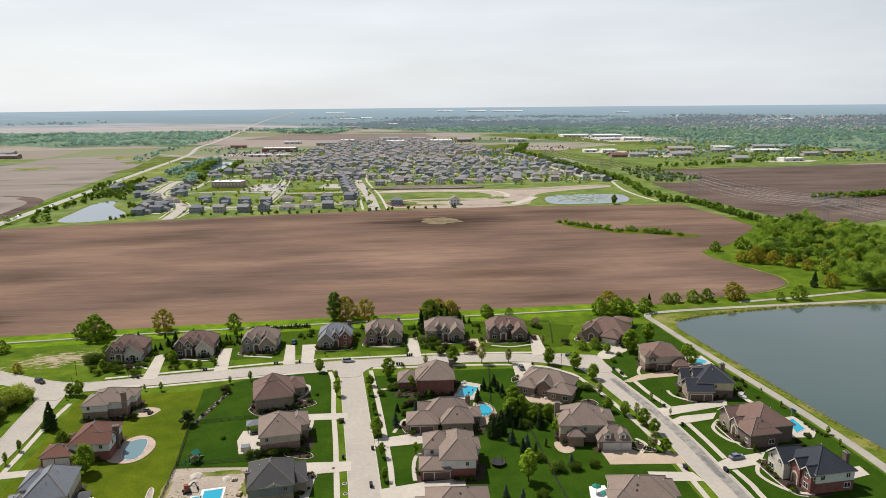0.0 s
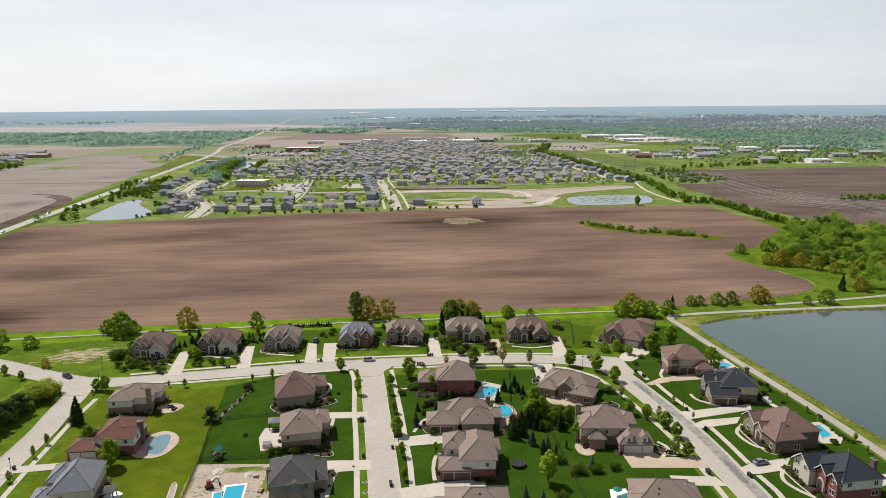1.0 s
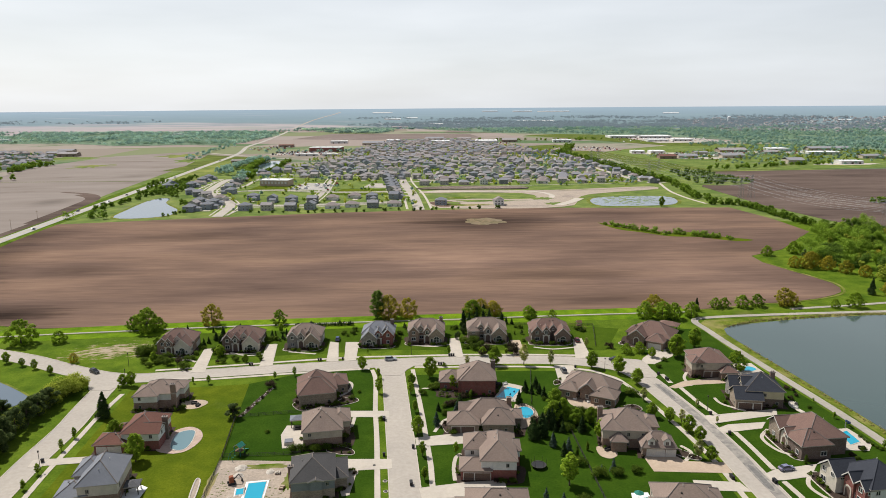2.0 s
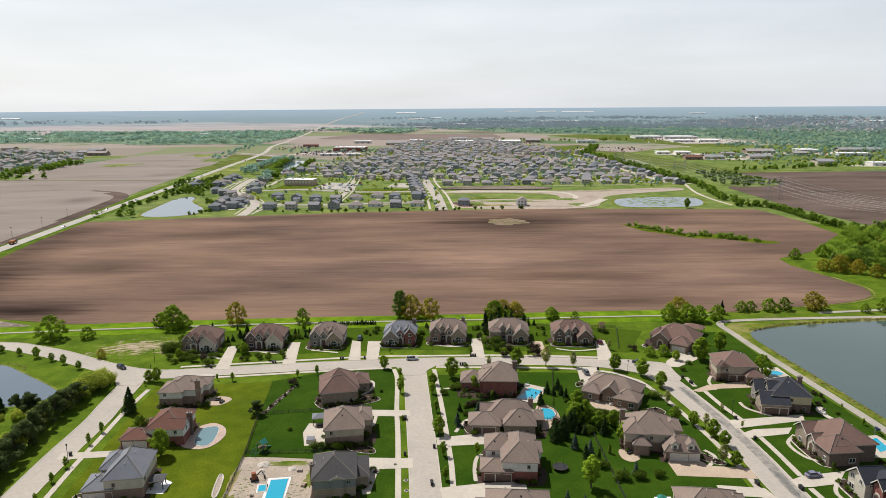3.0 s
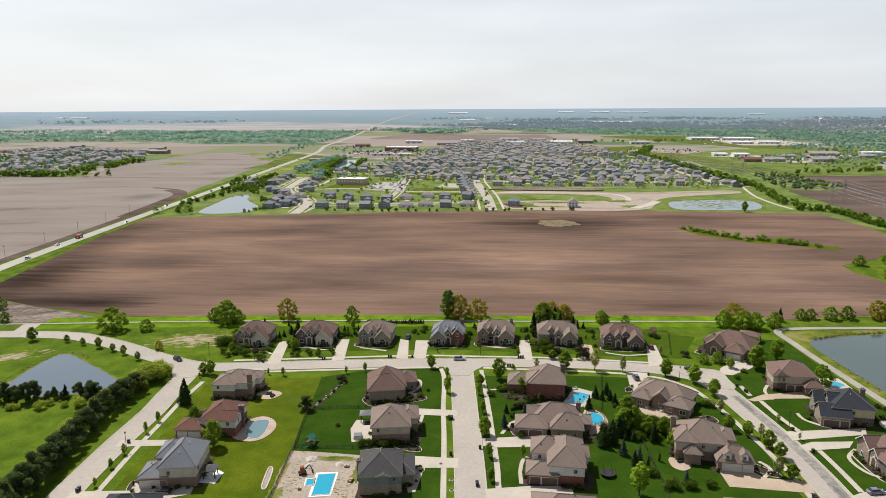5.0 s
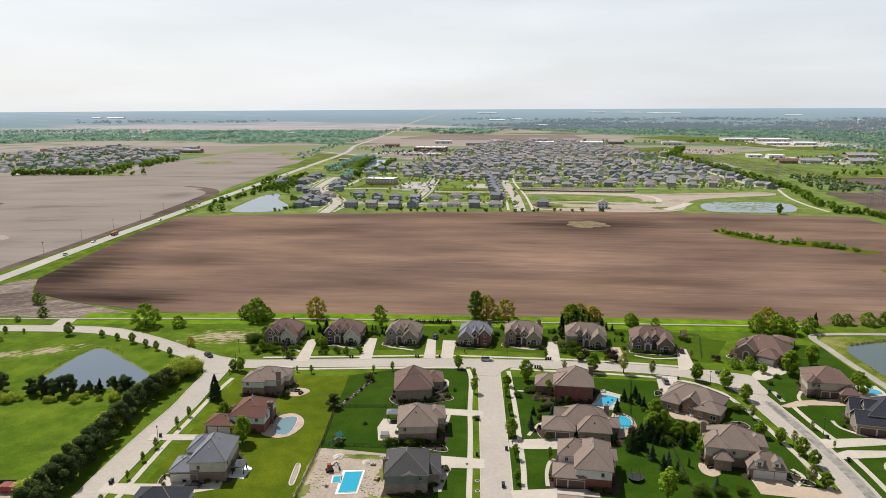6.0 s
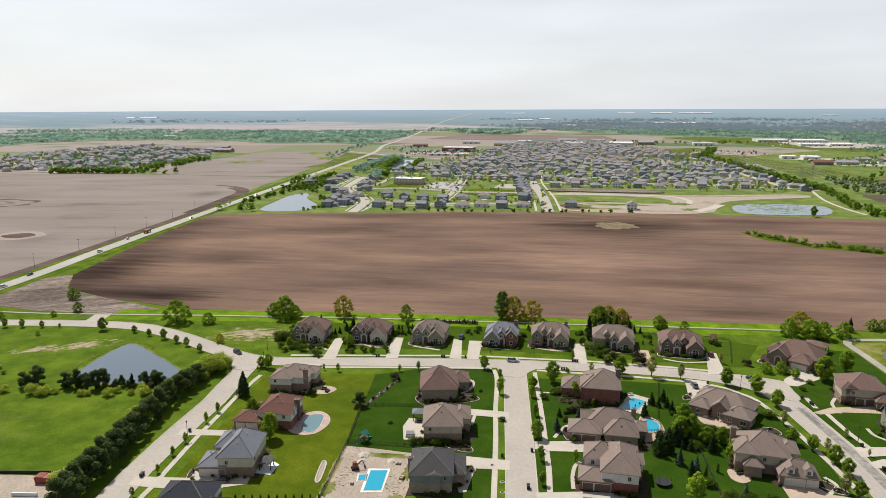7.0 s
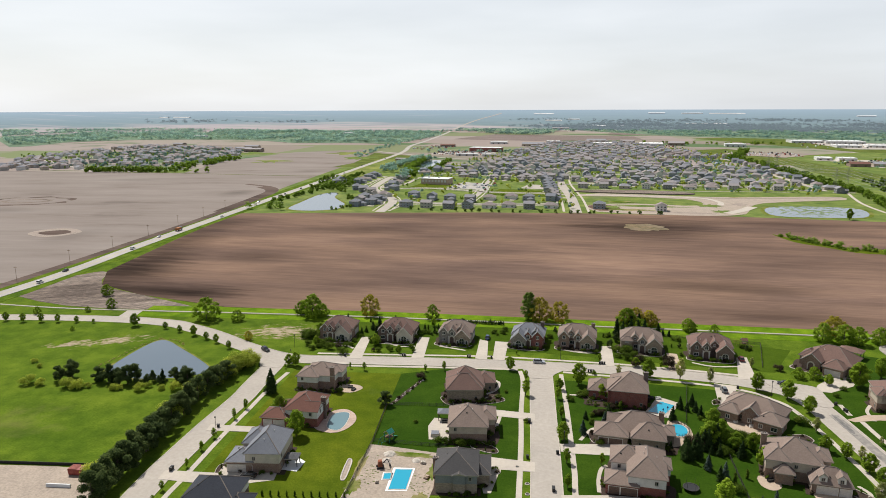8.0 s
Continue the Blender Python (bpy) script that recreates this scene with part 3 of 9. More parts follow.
sheet("rough_ground", [(-338, 283), (-330, 325), (-320, 334), (-300, 308), (-262, 296), (-219, 284), (-224, 278), (-285, 268)], 0.07, ROUGH_SOIL, 3, label="rutted sandy wasteland with pale dried mud")
SWALE = [(-348, 250), (-362, 350), (-382, 470), (-400, 570), (-420, 670), (-438, 735), (-468, 772), (-512, 790)]
sheet("dry_hollow", [(-485, 429), (-475, 419), (-455, 416), (-445, 430), (-446, 443), (-465, 453), (-482, 448)], 0.2, BARE, 4, label="pale crop circle of dried mud")
sheet("dry_hollow", [(-478, 432), (-468, 424), (-455, 426), (-452, 438), (-466, 445)], 0.22, DARK_SOIL, 4, label="reddish damp middle of a dried hollow")
sheet("grass_strip", [(95, 586), (112, 563), (127, 552), (145, 536), (160, 542), (182, 522), (198, 512), (184, 506), (160, 522), (140, 524), (122, 541), (106, 554)], 0.14, LAWN, 3, label="narrow grassy strip with bushes in the field")
PATCHES = random.Random(21)


def ragged_patch(x, y, across, deep, turn, material, label, z, fray=0.55, name="bare_patch"):
    """A worn patch with a frayed outline."""
    pts = []
    for i in range(26):
        a, r = i * 2 * math.pi / 26, PATCHES.uniform(fray, 1.12)
        q = Matrix.Rotation(radians(turn), 2) @ Vector((across * r * math.cos(a), deep * r * math.sin(a)))
        pts.append((x + q.x, y + q.y))
    sheet(name, pts, z, material, 2, label)


def speckle(x, y, across, deep, turn, count, size, material, label, z, name="bare_patch"):
    """Worn ground: many small ragged spots that thin out towards the edge."""
    s, m = Shape(), Matrix.Rotation(radians(turn), 2)
    for i in range(count):
        c = Vector((x, y)) + m @ Vector((PATCHES.gauss(0, 0.42) * across, PATCHES.gauss(0, 0.42) * deep))
        r, n = size * PATCHES.uniform(0.3, 1.2), 9
        ring = [m @ Vector((1.7 * r * PATCHES.uniform(0.6, 1.1) * math.cos(2 * math.pi * k / n), 0.7 * r * PATCHES.uniform(0.6, 1.1) * math.sin(2 * math.pi * k / n))) for k in range(n)]
        top = z + 0.00004 * i
        s.add([(c.x + q.x, c.y + q.y, top) for q in ring] + [(c.x + 1.06 * q.x, c.y + 1.06 * q.y, top - 0.03) for q in ring], [tuple(range(n))] + [(k, n + k, n + (k + 1) % n, (k + 1) % n) for k in range(n)])
    tagged(part(name, s.mesh(name, material), None, label), kind="structure")


for x, y, across, deep, turn, k in ((-62, 173, 9, 1.6, 3, 2), (-53.6, 166, 1.6, 6, 5, 2), (-74.3, 163, 1.4, 8, 10, 2), (-72, 152, 2.5, 4, 10, 2), (-53, 152, 2, 3, 5, 2)):
    ragged_patch(x, y, across, deep, turn, (THIN_GRASS, BARE, THIN_GRASS)[k], ("thin worn grass round bare earth", "pale sandy bare earth in the grass", "weedy tufts on the building plot")[k], (0.03, 0.045, 0.10)[k] + 0.002 * PATCHES.random())
sheet("garden_lawn", [(-87, 230.5), (-71.6, 240.5), (-49, 247), (-44, 246), (-27, 158), (-39, 150), (-52.2, 163.8), (-76.2, 175.7)], 0.04, LUSH, label="dark lush mown back gardens")
sheet("garden_lawn", [(-29, 241), (5, 247), (25, 248), (46, 243), (56, 226), (61, 200), (66, 158), (40, 140), (-14, 140), (-21, 178)], 0.04, LUSH, label="dark green mown garden lawns")
sheet("garden_lawn", [(66, 262), (60, 285), (82, 302), (97, 300), (101, 275), (107.5, 242), (114, 212), (118, 187), (120.5, 165), (123, 130), (100, 130), (73, 140), (70.5, 178), (68, 198), (63.5, 222), (57.5, 238), (56, 256)], 0.04, LUSH, label="green front and back lawns near the lake")
sheet("garden_lawn", [(-128, 250), (-95, 258), (-40, 268), (50, 272), (60, 300), (20, 306), (-60, 300), (-140, 282)], 0.04, ROW_LAWN, label="green lawns of the row facing the street")
sheet("garden_lawn", [(-128, 222), (-87, 230.3), (-76.3, 175.8), (-72, 140), (-95, 128), (-114, 140)], 0.04, LAWN, label="sunlit mown lawns round the corner houses")
sheet("building_plot", [(-76.5, 175.4), (-68.5, 175.9), (-55.3, 176), (-51, 158), (-50, 146), (-72.5, 144)], 0.09, DIRT, label="dug-up sandy building plot round a new pool")
sheet("gravel_lot", [(-182, 132), (-157, 138), (-146.5, 139.2), (-137.5, 132), (-134, 122), (-160, 110), (-190, 110)], 0.06, DIRT, label="pale bare construction lot with wheel tracks")

sheet("woodland_floor", [(-1616, 1400), (-1664, 1619), (-1556, 1823), (-1216, 1897), (-987, 1763), (-804, 1808), (-700, 1830), (-710, 2139), (-800, 2625), (-1060, 2691), (-1343, 2599), (-1439, 2691), (-2040, 2571), (-2500, 2194)], 0.4, WOOD_FLOOR, 2, "pale haze-tinted grass under far woodland")
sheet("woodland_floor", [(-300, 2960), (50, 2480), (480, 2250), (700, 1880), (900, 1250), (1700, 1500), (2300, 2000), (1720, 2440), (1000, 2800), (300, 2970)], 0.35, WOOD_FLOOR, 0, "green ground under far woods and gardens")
sheet("roadside_meadow", [(240, 1500), (300, 1240), (345, 1060), (716, 1115), (905, 1012), (1300, 1290), (905, 1250), (760, 1760), (480, 1740)], 0.22, FAR_GRASS, 0, "green plots between far workshops")
for x, y, across, deep in ((345, 1425, 60, 30), (400, 1300, 70, 26), (620, 1440, 90, 30), (590, 1165, 60, 16), (510, 1455, 60, 24), (770, 1340, 50, 20)):
    ragged_patch(x, y, across, deep, 4, WALKWAY if y % 2 else CONCRETE, "pale yard round far workshops", 0.26 + 0.0003 * across, 0.7, "yard")
for x, y, across, deep, m, z in ((-2, 591, 19, 17, HOLLOW, 0.14),):
    ragged_patch(x, y, across, deep, 2, m, "dry hollow of grey mud with sparse weeds", z, 0.8, "dry_hollow")
speckle(-56, 158, 5, 10, 10, 60, 0.22, LAWN, "weedy tufts on the building plot", 0.105, "weedy_patch")
speckle(-70, 160, 3, 12, 10, 70, 0.22, LAWN, "weedy tufts on the building plot", 0.107, "weedy_patch")
for across, deep, m, z in ((52, 36, DARK_SOIL, 0.125), (44, 29, PALE_SOIL, 0.13), (27, 17, ROUGH_SOIL, 0.135), (20, 12, PALE_SOIL, 0.14)):
    ragged_patch(-655, 580, across, deep, 20, m, "old ring of damp soil in the pale field", z, 0.86, "soil_ring")


for x, y, across, deep, turn, m in ((-690, 1150, 40, 45, 20, THIN_FIELD), (-640, 1400, 50, 60, 30, THIN_FIELD), (-560, 1275, 36, 60, 20, FAR_GRASS), (-850, 1340, 60, 50, 0, FAR_GRASS)):
    ragged_patch(x, y, across, deep, turn, m, "thin grass in the pale field", 0.15 + 0.0002 * across, 0.4, "field_patch")


# ---- water ----
def water(name, outline, z, material, label, bank=0.0, smooth=5):
    if bank:
        c = sum((Vector(p) for p in outline), Vector((0, 0))) / len(outline)
        sheet("bank", [Vector(p) + (Vector(p) - c).normalized() * bank for p in outline], 0.06, VERGE, smooth, "sloping bank of reeds and dry grass")
    return sheet(name, outline, z, material, smooth, label)


sheet("bank", [(99, 309), (118, 316), (160, 326), (230, 335), (420, 340), (420, 60), (126, 60), (123, 172), (119, 212), (108, 262)], 0.10, VERGE, 3, "grassy lake bank with dry yellow reeds")
water("lake", [(107, 301), (126, 311), (172, 323), (232, 328), (410, 330), (410, 60), (150, 60), (138, 130), (129, 181), (124.8, 199.5), (120.9, 219), (114.8, 250), (109, 277)], 0.16, WATER, "grey-green lake with a faintly rippled surface", 0, 3)
water("pond", [(-199, 203), (-203, 226), (-202, 236.5), (-196, 236), (-189, 232), (-166, 218.5), (-160, 212), (-165, 204), (-180, 198), (-192, 199)], 0.13, POND, "smooth blue-grey retention pond in a meadow", 1.5, 3)
water("pond", [(-346, 604), (-358, 653), (-368, 711), (-365, 738), (-353, 735), (-341, 700), (-318, 668), (-306, 651), (-299, 620), (-317, 601)], 0.15, POND, "pale far pond beside the highway", 4, 3)
water("pond", [(-366, 1010), (-384, 1100), (-402, 1200), (-402, 1250), (-378, 1240), (-359, 1152), (-350, 1080), (-350, 1015)], 0.15, POND, "pale narrow pond behind the houses", 5, 3)
water("pond", [(117, 745), (150, 760), (194, 758), (200, 730), (187, 696), (150, 686), (115, 686), (108, 715)], 0.15, POND, "shallow pond with weed patches at the field edge", 4, 3)
water("pond", [(40, 1440), (60, 1500), (100, 1490), (120, 1330), (140, 1240), (110, 1290), (70, 1400)], 0.15, POND, "far pond with a fountain", 5, 3)
water("pond", [(-250, 1250), (-180, 1262), (-178, 1300), (-250, 1290)], 0.2, POND, "far pale pond among houses", 4, 3)


speckle(152, 722, 50, 34, 5, 240, 1.5, FAR_GRASS, "floating weed patches on the shallow pond", 0.17, "pond_weed")
speckle(152, 752, 60, 10, 5, 90, 1.6, FAR_GRASS, "weed along the shallow pond's far edge", 0.175, "pond_weed")


# ---- streets ----
def street(name, points, half, label, material=CONCRETE, z=0.06, kerb=True, steps=8):
    line = curve_through(points, steps)
    s = Shape()
    band(s, line, half, -half, -0.2, z)
    ob = tagged(part(name, s.mesh(name, material), None, label), kind="structure")
    if kerb:
        for k in (half + 0.15, -half - 0.15):
            s = Shape()
            band(s, line, k + 0.15, k - 0.15, -0.2, z + 0.07)
            tagged(part("kerb", s.mesh("kerb", WALKWAY), None, "low concrete kerb"), kind="structure")
    return line


MAIN = [(-420, 205), (-300, 243), (-244, 256), (-215, 258.5), (-202, 255.9), (-184.6, 250.3), (-166.6, 242.4), (-153.7, 237.4), (-143, 234.2), (-131, 233.8), (-107.7, 239.2), (-80, 245.5), (-52.7, 251), (-30, 254.8), (-7.3, 257.5), (11.5, 259.2),
        (32, 259.2), (44, 256.5), (52, 253), (57, 246.5), (60, 238), (62.7, 228), (65.3, 218), (68.4, 205), (71.5, 187), (73, 175), (75, 160), (77, 130)]
SIDE = [(-147, 234), (-139, 226), (-135.5, 206), (-133, 193), (-131, 173), (-128.5, 155), (-127, 145), (-124.3, 132), (-117, 100)]
MIDDLE = [(-37.5, 254), (-35.7, 245.5), (-31.9, 224), (-28, 202), (-24.2, 180.5), (-21.1, 162), (-15.5, 128)]
street("road", MAIN, 4.2, "pale concrete residential street curving past the houses", steps=5)
street("road", MIDDLE[1:], 4.1, "straight pale concrete side street", z=0.065)
street("road", SIDE[1:], 4.0, "pale concrete side street along the hedge", z=0.065)
sheet("road", [(44, 263), (56.4, 262), (62, 260), (63.4, 252), (64.2, 245), (60, 243), (50, 252)], 0.137, CONCRETE, 3, "widened pale concrete bend of the street")
sheet("road", [(-43.5, 248.5), (-41, 251.5), (-30, 253.4), (-27.8, 251.2), (-30.5, 246.5), (-32, 241), (-39, 240)], 0.139, CONCRETE, 0, "flared mouth of a concrete side street")
sheet("road", [(-148, 229.5), (-147, 233.5), (-132, 231), (-130.6, 229.5), (-134, 227), (-135.6, 222), (-143.3, 222)], 0.139, CONCRETE, 0, "flared mouth of a concrete side street")
street("drainage_swale", SWALE, 4.0, "dark wet drainage strip along the pale field", DARK_SOIL, 0.16, False)
street("drainage_swale", [(-402, 570), (-424, 670), (-443, 735), (-478, 770)], 7.0, "dark spoil beside the drainage strip", DARK_SOIL, 0.155, False)
street("field_boundary", [(-1000, 885), (-718, 899), (-618, 903), (-512, 908), (-462, 918)], 1.8, "dark weedy line between two fields", PLAIN_GRASS, 0.17, False)
HIGHWAY = [(-332, 160), (-338, 282), (-345.5, 340), (-357.5, 400), (-381, 534), (-394, 610), (-415, 738), (-470, 1061), (-534, 1440), (-606, 1708), (-651, 1975), (-748, 2478), (-843, 2932)]
sheet("verge", [(-319, 160), (-325, 282), (-345, 400), (-364, 500), (-398, 700), (-450, 1020), (-500, 1330), (-520, 1330), (-436, 765), (-388, 497), (-364, 360), (-352, 282), (-348, 160)], 0.13, GRASS, label="bright grass verge of the highway")
street("highway", HIGHWAY, 5.0, "two-lane pale highway running to the horizon", ASPHALT, 0.30, False)
s = Shape()
band(s, curve_through(HIGHWAY, 8), 0.1, -0.1, 0.29, 0.31)
tagged(part("road_marking", s.mesh("road_marking", plain("yellow_road_paint", (0.45, 0.33, 0.06), (0.55, 0.42, 0.1))), None, "worn yellow centre line"), kind="structure")
far_line = curve_through([(-843, 2932), (-898, 3317), (-934, 3679), (-943, 3974), (-941, 4183), (-948, 4450)], 6)
a, b = sides(far_line, 6, -6)
s = Shape()
s.add([(p.x, p.y, ground_z(p.x, p.y) + 1.5) for p in a + b], [(len(a) + i, len(a) + i + 1, i + 1, i) for i in range(len(a) - 1)])
tagged(part("highway", s.mesh("highway", CONCRETE), None, "pale highway climbing to the hazy horizon"), kind="structure")
for k in (-12, 12):
    street("sidewalk", [(-66 + k, 660), (-84 + k, 770), (-112 + k, 905), (-126 + k, 1010)], 1.2, "pale sidewalk of a far estate street", WALKWAY, 0.17, False)
for pts in ([(-240, 668), (-190, 668), (-150, 684), (-95, 698)], [(-80, 854), (20, 858), (110, 876), (160, 884)], [(-88, 690), (-106, 800), (-134, 930)], [(-290, 700), (-318, 745), (-352, 800), (-368, 905)]):
    street("sidewalk", pts, 1.0, "pale sidewalk of a far estate street", WALKWAY, 0.175, False)
def far_street(pts, half):
    street("road", pts, half, "pale concrete street of a far housing estate", CONCRETE, 0.2, False)


def with_walks(pts, half, gap=3.5):
    """A far street with a pale sidewalk on either side."""
    far_street(pts, half)
    for edge in sides(curve_through(pts, 3), half + gap, -half - gap):
        street("sidewalk", edge[1:], 0.75, "pale sidewalk of a far estate street", WALKWAY, 0.178, False, 3)


far_street([(-66, 657), (-84, 770), (-112, 905), (-126, 1010), (-122, 1095), (-80, 1160), (-60, 1300)], 5.5)
with_walks([(-250, 610), (-255, 640), (-261, 672), (-272, 702), (-293, 736), (-318, 768), (-335, 801), (-348, 858), (-358, 909), (-360, 935)], 5.0)
far_street([(-272, 702), (-256, 692), (-246, 664), (-244, 618)], 1.2)
with_walks([(-262, 690), (-215, 682), (-150, 695), (-95, 712)], 3.0)
with_walks([(-300, 800), (-250, 812), (-180, 792), (-105, 800)], 3.0)
with_walks([(-185, 690), (-192, 780), (-210, 900), (-225, 1010)], 3.0)
far_street([(-325, 795), (-310, 850), (-318, 930), (-300, 1000)], 2.5)
far_street([(200, 905), (170, 1130), (150, 1350), (60, 1600)], 4.0)
with_walks([(-110, 900), (0, 930), (120, 925), (195, 905)], 3.5)
far_street([(-122, 1040), (0, 1050), (170, 1040)], 3.5)
far_street([(-300, 1000), (-122, 1095)], 3.5)
far_street([(-260, 960), (-240, 1120), (-180, 1300), (-150, 1600)], 3.5)
far_street([(-1150, 1060), (-1088, 1029), (-960, 950), (-860, 885)], 4.0)
far_street([(-1200, 1180), (-1016, 1106), (-842, 1052)], 4.0)
far_street([(-1180, 1400), (-1018, 1334), (-860, 1290)], 4.0)
far_street([(-640, 1500), (-420, 1330), (-330, 1290)], 4.0)
far_street([(470, 1250), (360, 1230), (300, 1330), (230, 1560)], 4.0)
far_street([(560, 1330), (440, 1440), (420, 1700)], 4.0)
sheet("graded_ground", [(-80, 784), (-56, 815), (38, 813), (79, 816), (158, 840), (200, 850), (204, 826), (158, 802), (114, 774), (98, 740), (88, 690), (54, 670), (9, 666), (-47, 669), (-60, 712), (-14, 737), (36, 734), (55, 750), (40, 786), (-30, 792)], 0.16, DIRT, 2, "graded sandy building land with stockpiles")
sheet("graded_ground", [(-46, 676), (-60, 708), (-38, 716), (-26, 690)], 0.20, SOIL, 3, "dark dug-over soil beside a new house")
sheet("soil_bank", [(-86, 822), (-58, 842), (-9, 851), (46, 841), (40, 824), (-20, 820), (-60, 818)], 1.2, ROUGH_SOIL, 3, "long low bank of dark stockpiled soil", depth=1.4)
for k, (x, y, across, deep) in enumerate(((0, 720, 46, 7), (-20, 690, 32, 7), (30, 684, 34, 6), (70, 700, 14, 10), (110, 815, 30, 5), (0, 805, 40, 4), (60, 740, 14, 12), (-30, 745, 18, 8), (90, 760, 8, 12), (-35, 705, 12, 8))):
    ragged_patch(x, y, across, deep, 3, (FAR_GRASS, THIN_GRASS, BARE)[k % 3], "weeds spreading over graded building land", 0.20 + 0.003 * k, 0.5, "weedy_patch")
street("road", [(-70, 797), (0, 802), (38, 803), (60, 796), (72, 770), (70, 745)], 3.0, "new pale street through building land", WALKWAY, 0.24, False)
street("road", [(40, 803), (95, 808), (150, 826), (205, 846)], 3.0, "new pale street along building land", BARE, 0.23, False)
street("road", [(72, 690), (88, 715), (100, 742)], 5.0, "pale dry basin edge", WALKWAY, 0.26, False)
street("footpath", [(221, 892), (215, 840), (212, 793), (215, 743), (222, 702)], 1.6, "white gravel trail beside the tree line", WALKWAY, 0.2, False)
street("footpath", [(272, 570), (330, 500), (420, 430)], 1.5, "gravel trail behind the tree line", GRAVEL, 0.2, False)
street("footpath", [(420, 352), (300, 344), (227, 336), (190, 331), (144, 325), (107, 318.5), (97.5, 313), (99.5, 298), (103, 278), (110.5, 242), (116.5, 212), (120.5, 187), (122.5, 168), (126, 120)], 1.6, "pale gravel path round the lake", GRAVEL, 0.17, False)
street("footpath", [(420, 380), (260, 362), (214, 350), (185, 342), (150, 334)], 1.3, "pale sandy track at the wood's edge", GRAVEL, 0.15, False)
TRACK = [(-420, 255), (-300, 262), (-240, 272), (-194, 281.5), (-165, 287), (-122, 295), (-49.4, 306), (-13.6, 310.8), (4, 313.8), (60, 322), (98, 327)]
street("field_margin", [(x - 0.6, y + 4.5) for x, y in TRACK[2:]], 4.2, "bright lush grass strip along the tilled field", BRIGHT_GRASS, 0.115, False)
street("footpath", TRACK, 0.75, "narrow pale worn track behind the gardens", GRAVEL, 0.13, False)
street("field_margin", [(x + 0.6, y - 5.5) for x, y in TRACK[2:]], 3.0, "bright mown grass behind the gardens", BRIGHT_GRASS, 0.05, False)
street("road", [(-240, 256), (-243, 266), (-245, 272)], 4, "short field entrance", CONCRETE, 0.11, False)

sheet("car_park", [(-245, 822), (-240, 890), (-206, 880), (-187, 808)], 0.23, ASPHALT, label="grey school car park")
sheet("car_park", [(-155, 840), (-112, 835), (-118, 880), (-152, 886)], 0.17, CONCRETE, label="pale hard court beside the estate")
sheet("car_park", [(-470, 1400), (-340, 1420), (-330, 1500), (-430, 1520)], 0.17, CONCRETE, label="far pale car park of a shop row")
sheet("car_park", [(330, 1420), (420, 1400), (480, 1520), (540, 1620), (450, 1640)], 0.17, CONCRETE, label="far pale yard between workshops")
sheet("car_park", [(440, 1800), (640, 1820), (600, 2080), (400, 2150)], 0.5, CONCRETE, label="far pale yard between warehouses")
sheet("car_park", [(140, 1560), (250, 1480), (300, 1540), (190, 1660)], 0.5, BARE, label="far fenced yard of an electric substation")
sheet("sports_lawn", [(-180, 770), (-110, 768), (-112, 822), (-178, 826)], 0.17, LAWN, label="mown green play field among the houses")
sheet("roadside_meadow", [(-440, 905), (-508, 1236), (-457, 1267), (-432, 1119), (-405, 913)], 0.2, THIN_FIELD, label="bright mown meadow between highway and pond")
sheet("sports_lawn", [(-292, 806), (-252, 800), (-250, 856), (-292, 860)], 0.17, LAWN, label="mown green lawn before the school")
# sidewalks run about 5 m off each kerb
def sidewalk(points, steps=6, half=0.8):
    street("sidewalk", points, half, "narrow pale concrete sidewalk", WALKWAY, 0.09, False, steps)


sidewalk([(-122.5, 229.7), (-104.8, 233.6), (-78, 240), (-55, 245.2), (-45, 247)])
sidewalk([(-27.8, 249.5), (-18.6, 249.9), (4.5, 251.6), (28.1, 251.7), (39.9, 249), (44.4, 245.3), (48.7, 241.2), (51.7, 234.2), (54.5, 226.6), (57, 217.9), (59.7, 207.5), (62.3, 197), (65.3, 181.7), (67, 165), (69, 140)])
sidewalk([(-128, 241.5), (-94, 249.5), (-64, 256.8), (-50, 259.4), (-31, 261.4), (-8.2, 263.9), (4, 264.4), (18.6, 265.1), (32.8, 265.1), (44, 265)])
for walk_line in ([(66.2, 246.7), (67.4, 238.3)], [(69.8, 234.3), (72.3, 222.5), (75.3, 212.7)], [(77.2, 200.5), (78.7, 191), (80.2, 178.5)], [(80.3, 172.3), (81.7, 164.8), (82, 159), (84, 140)]):
    sidewalk(walk_line)
sidewalk([(-44, 246), (-41, 236), (-37, 211), (-33.5, 192), (-29.5, 168), (-25, 140)])
sidewalk([(-28.3, 247), (-22, 213.9), (-18.3, 192.6), (-15.5, 176), (-14, 164.6), (-11, 150)])
sidewalk([(-129.3, 219.4), (-128, 202.5), (-125.5, 185.8), (-123, 168), (-119.8, 150), (-118.3, 141.4), (-117.2, 134), (-113, 115)])

def driveway(material, *outline):
    z = 0.105 + 0.004 * (int(abs(outline[0][1])) % 3)
    sheet("driveway", outline, z, material, label="tan paver driveway" if material is TAN_DRIVE else "pale concrete driveway of a house")


driveway(WALKWAY, (-113.5, 239.9), (-108.1, 240.8), (-114.6, 266.4), (-118.6, 265.9))
driveway(WALKWAY, (-88.9, 247), (-84, 248.6), (-89.4, 273.1), (-94, 272.6))
driveway(WALKWAY, (-63.8, 254), (-58.8, 253.8), (-63.5, 275.9), (-67.5, 277))
driveway(WALKWAY, (-56.7, 254.4), (-52, 255.5), (-54.8, 277), (-60.5, 276.5))
driveway(WALKWAY, (-14.5, 260.1), (-9.1, 260.6), (-11.8, 284.5), (-16, 283.2))
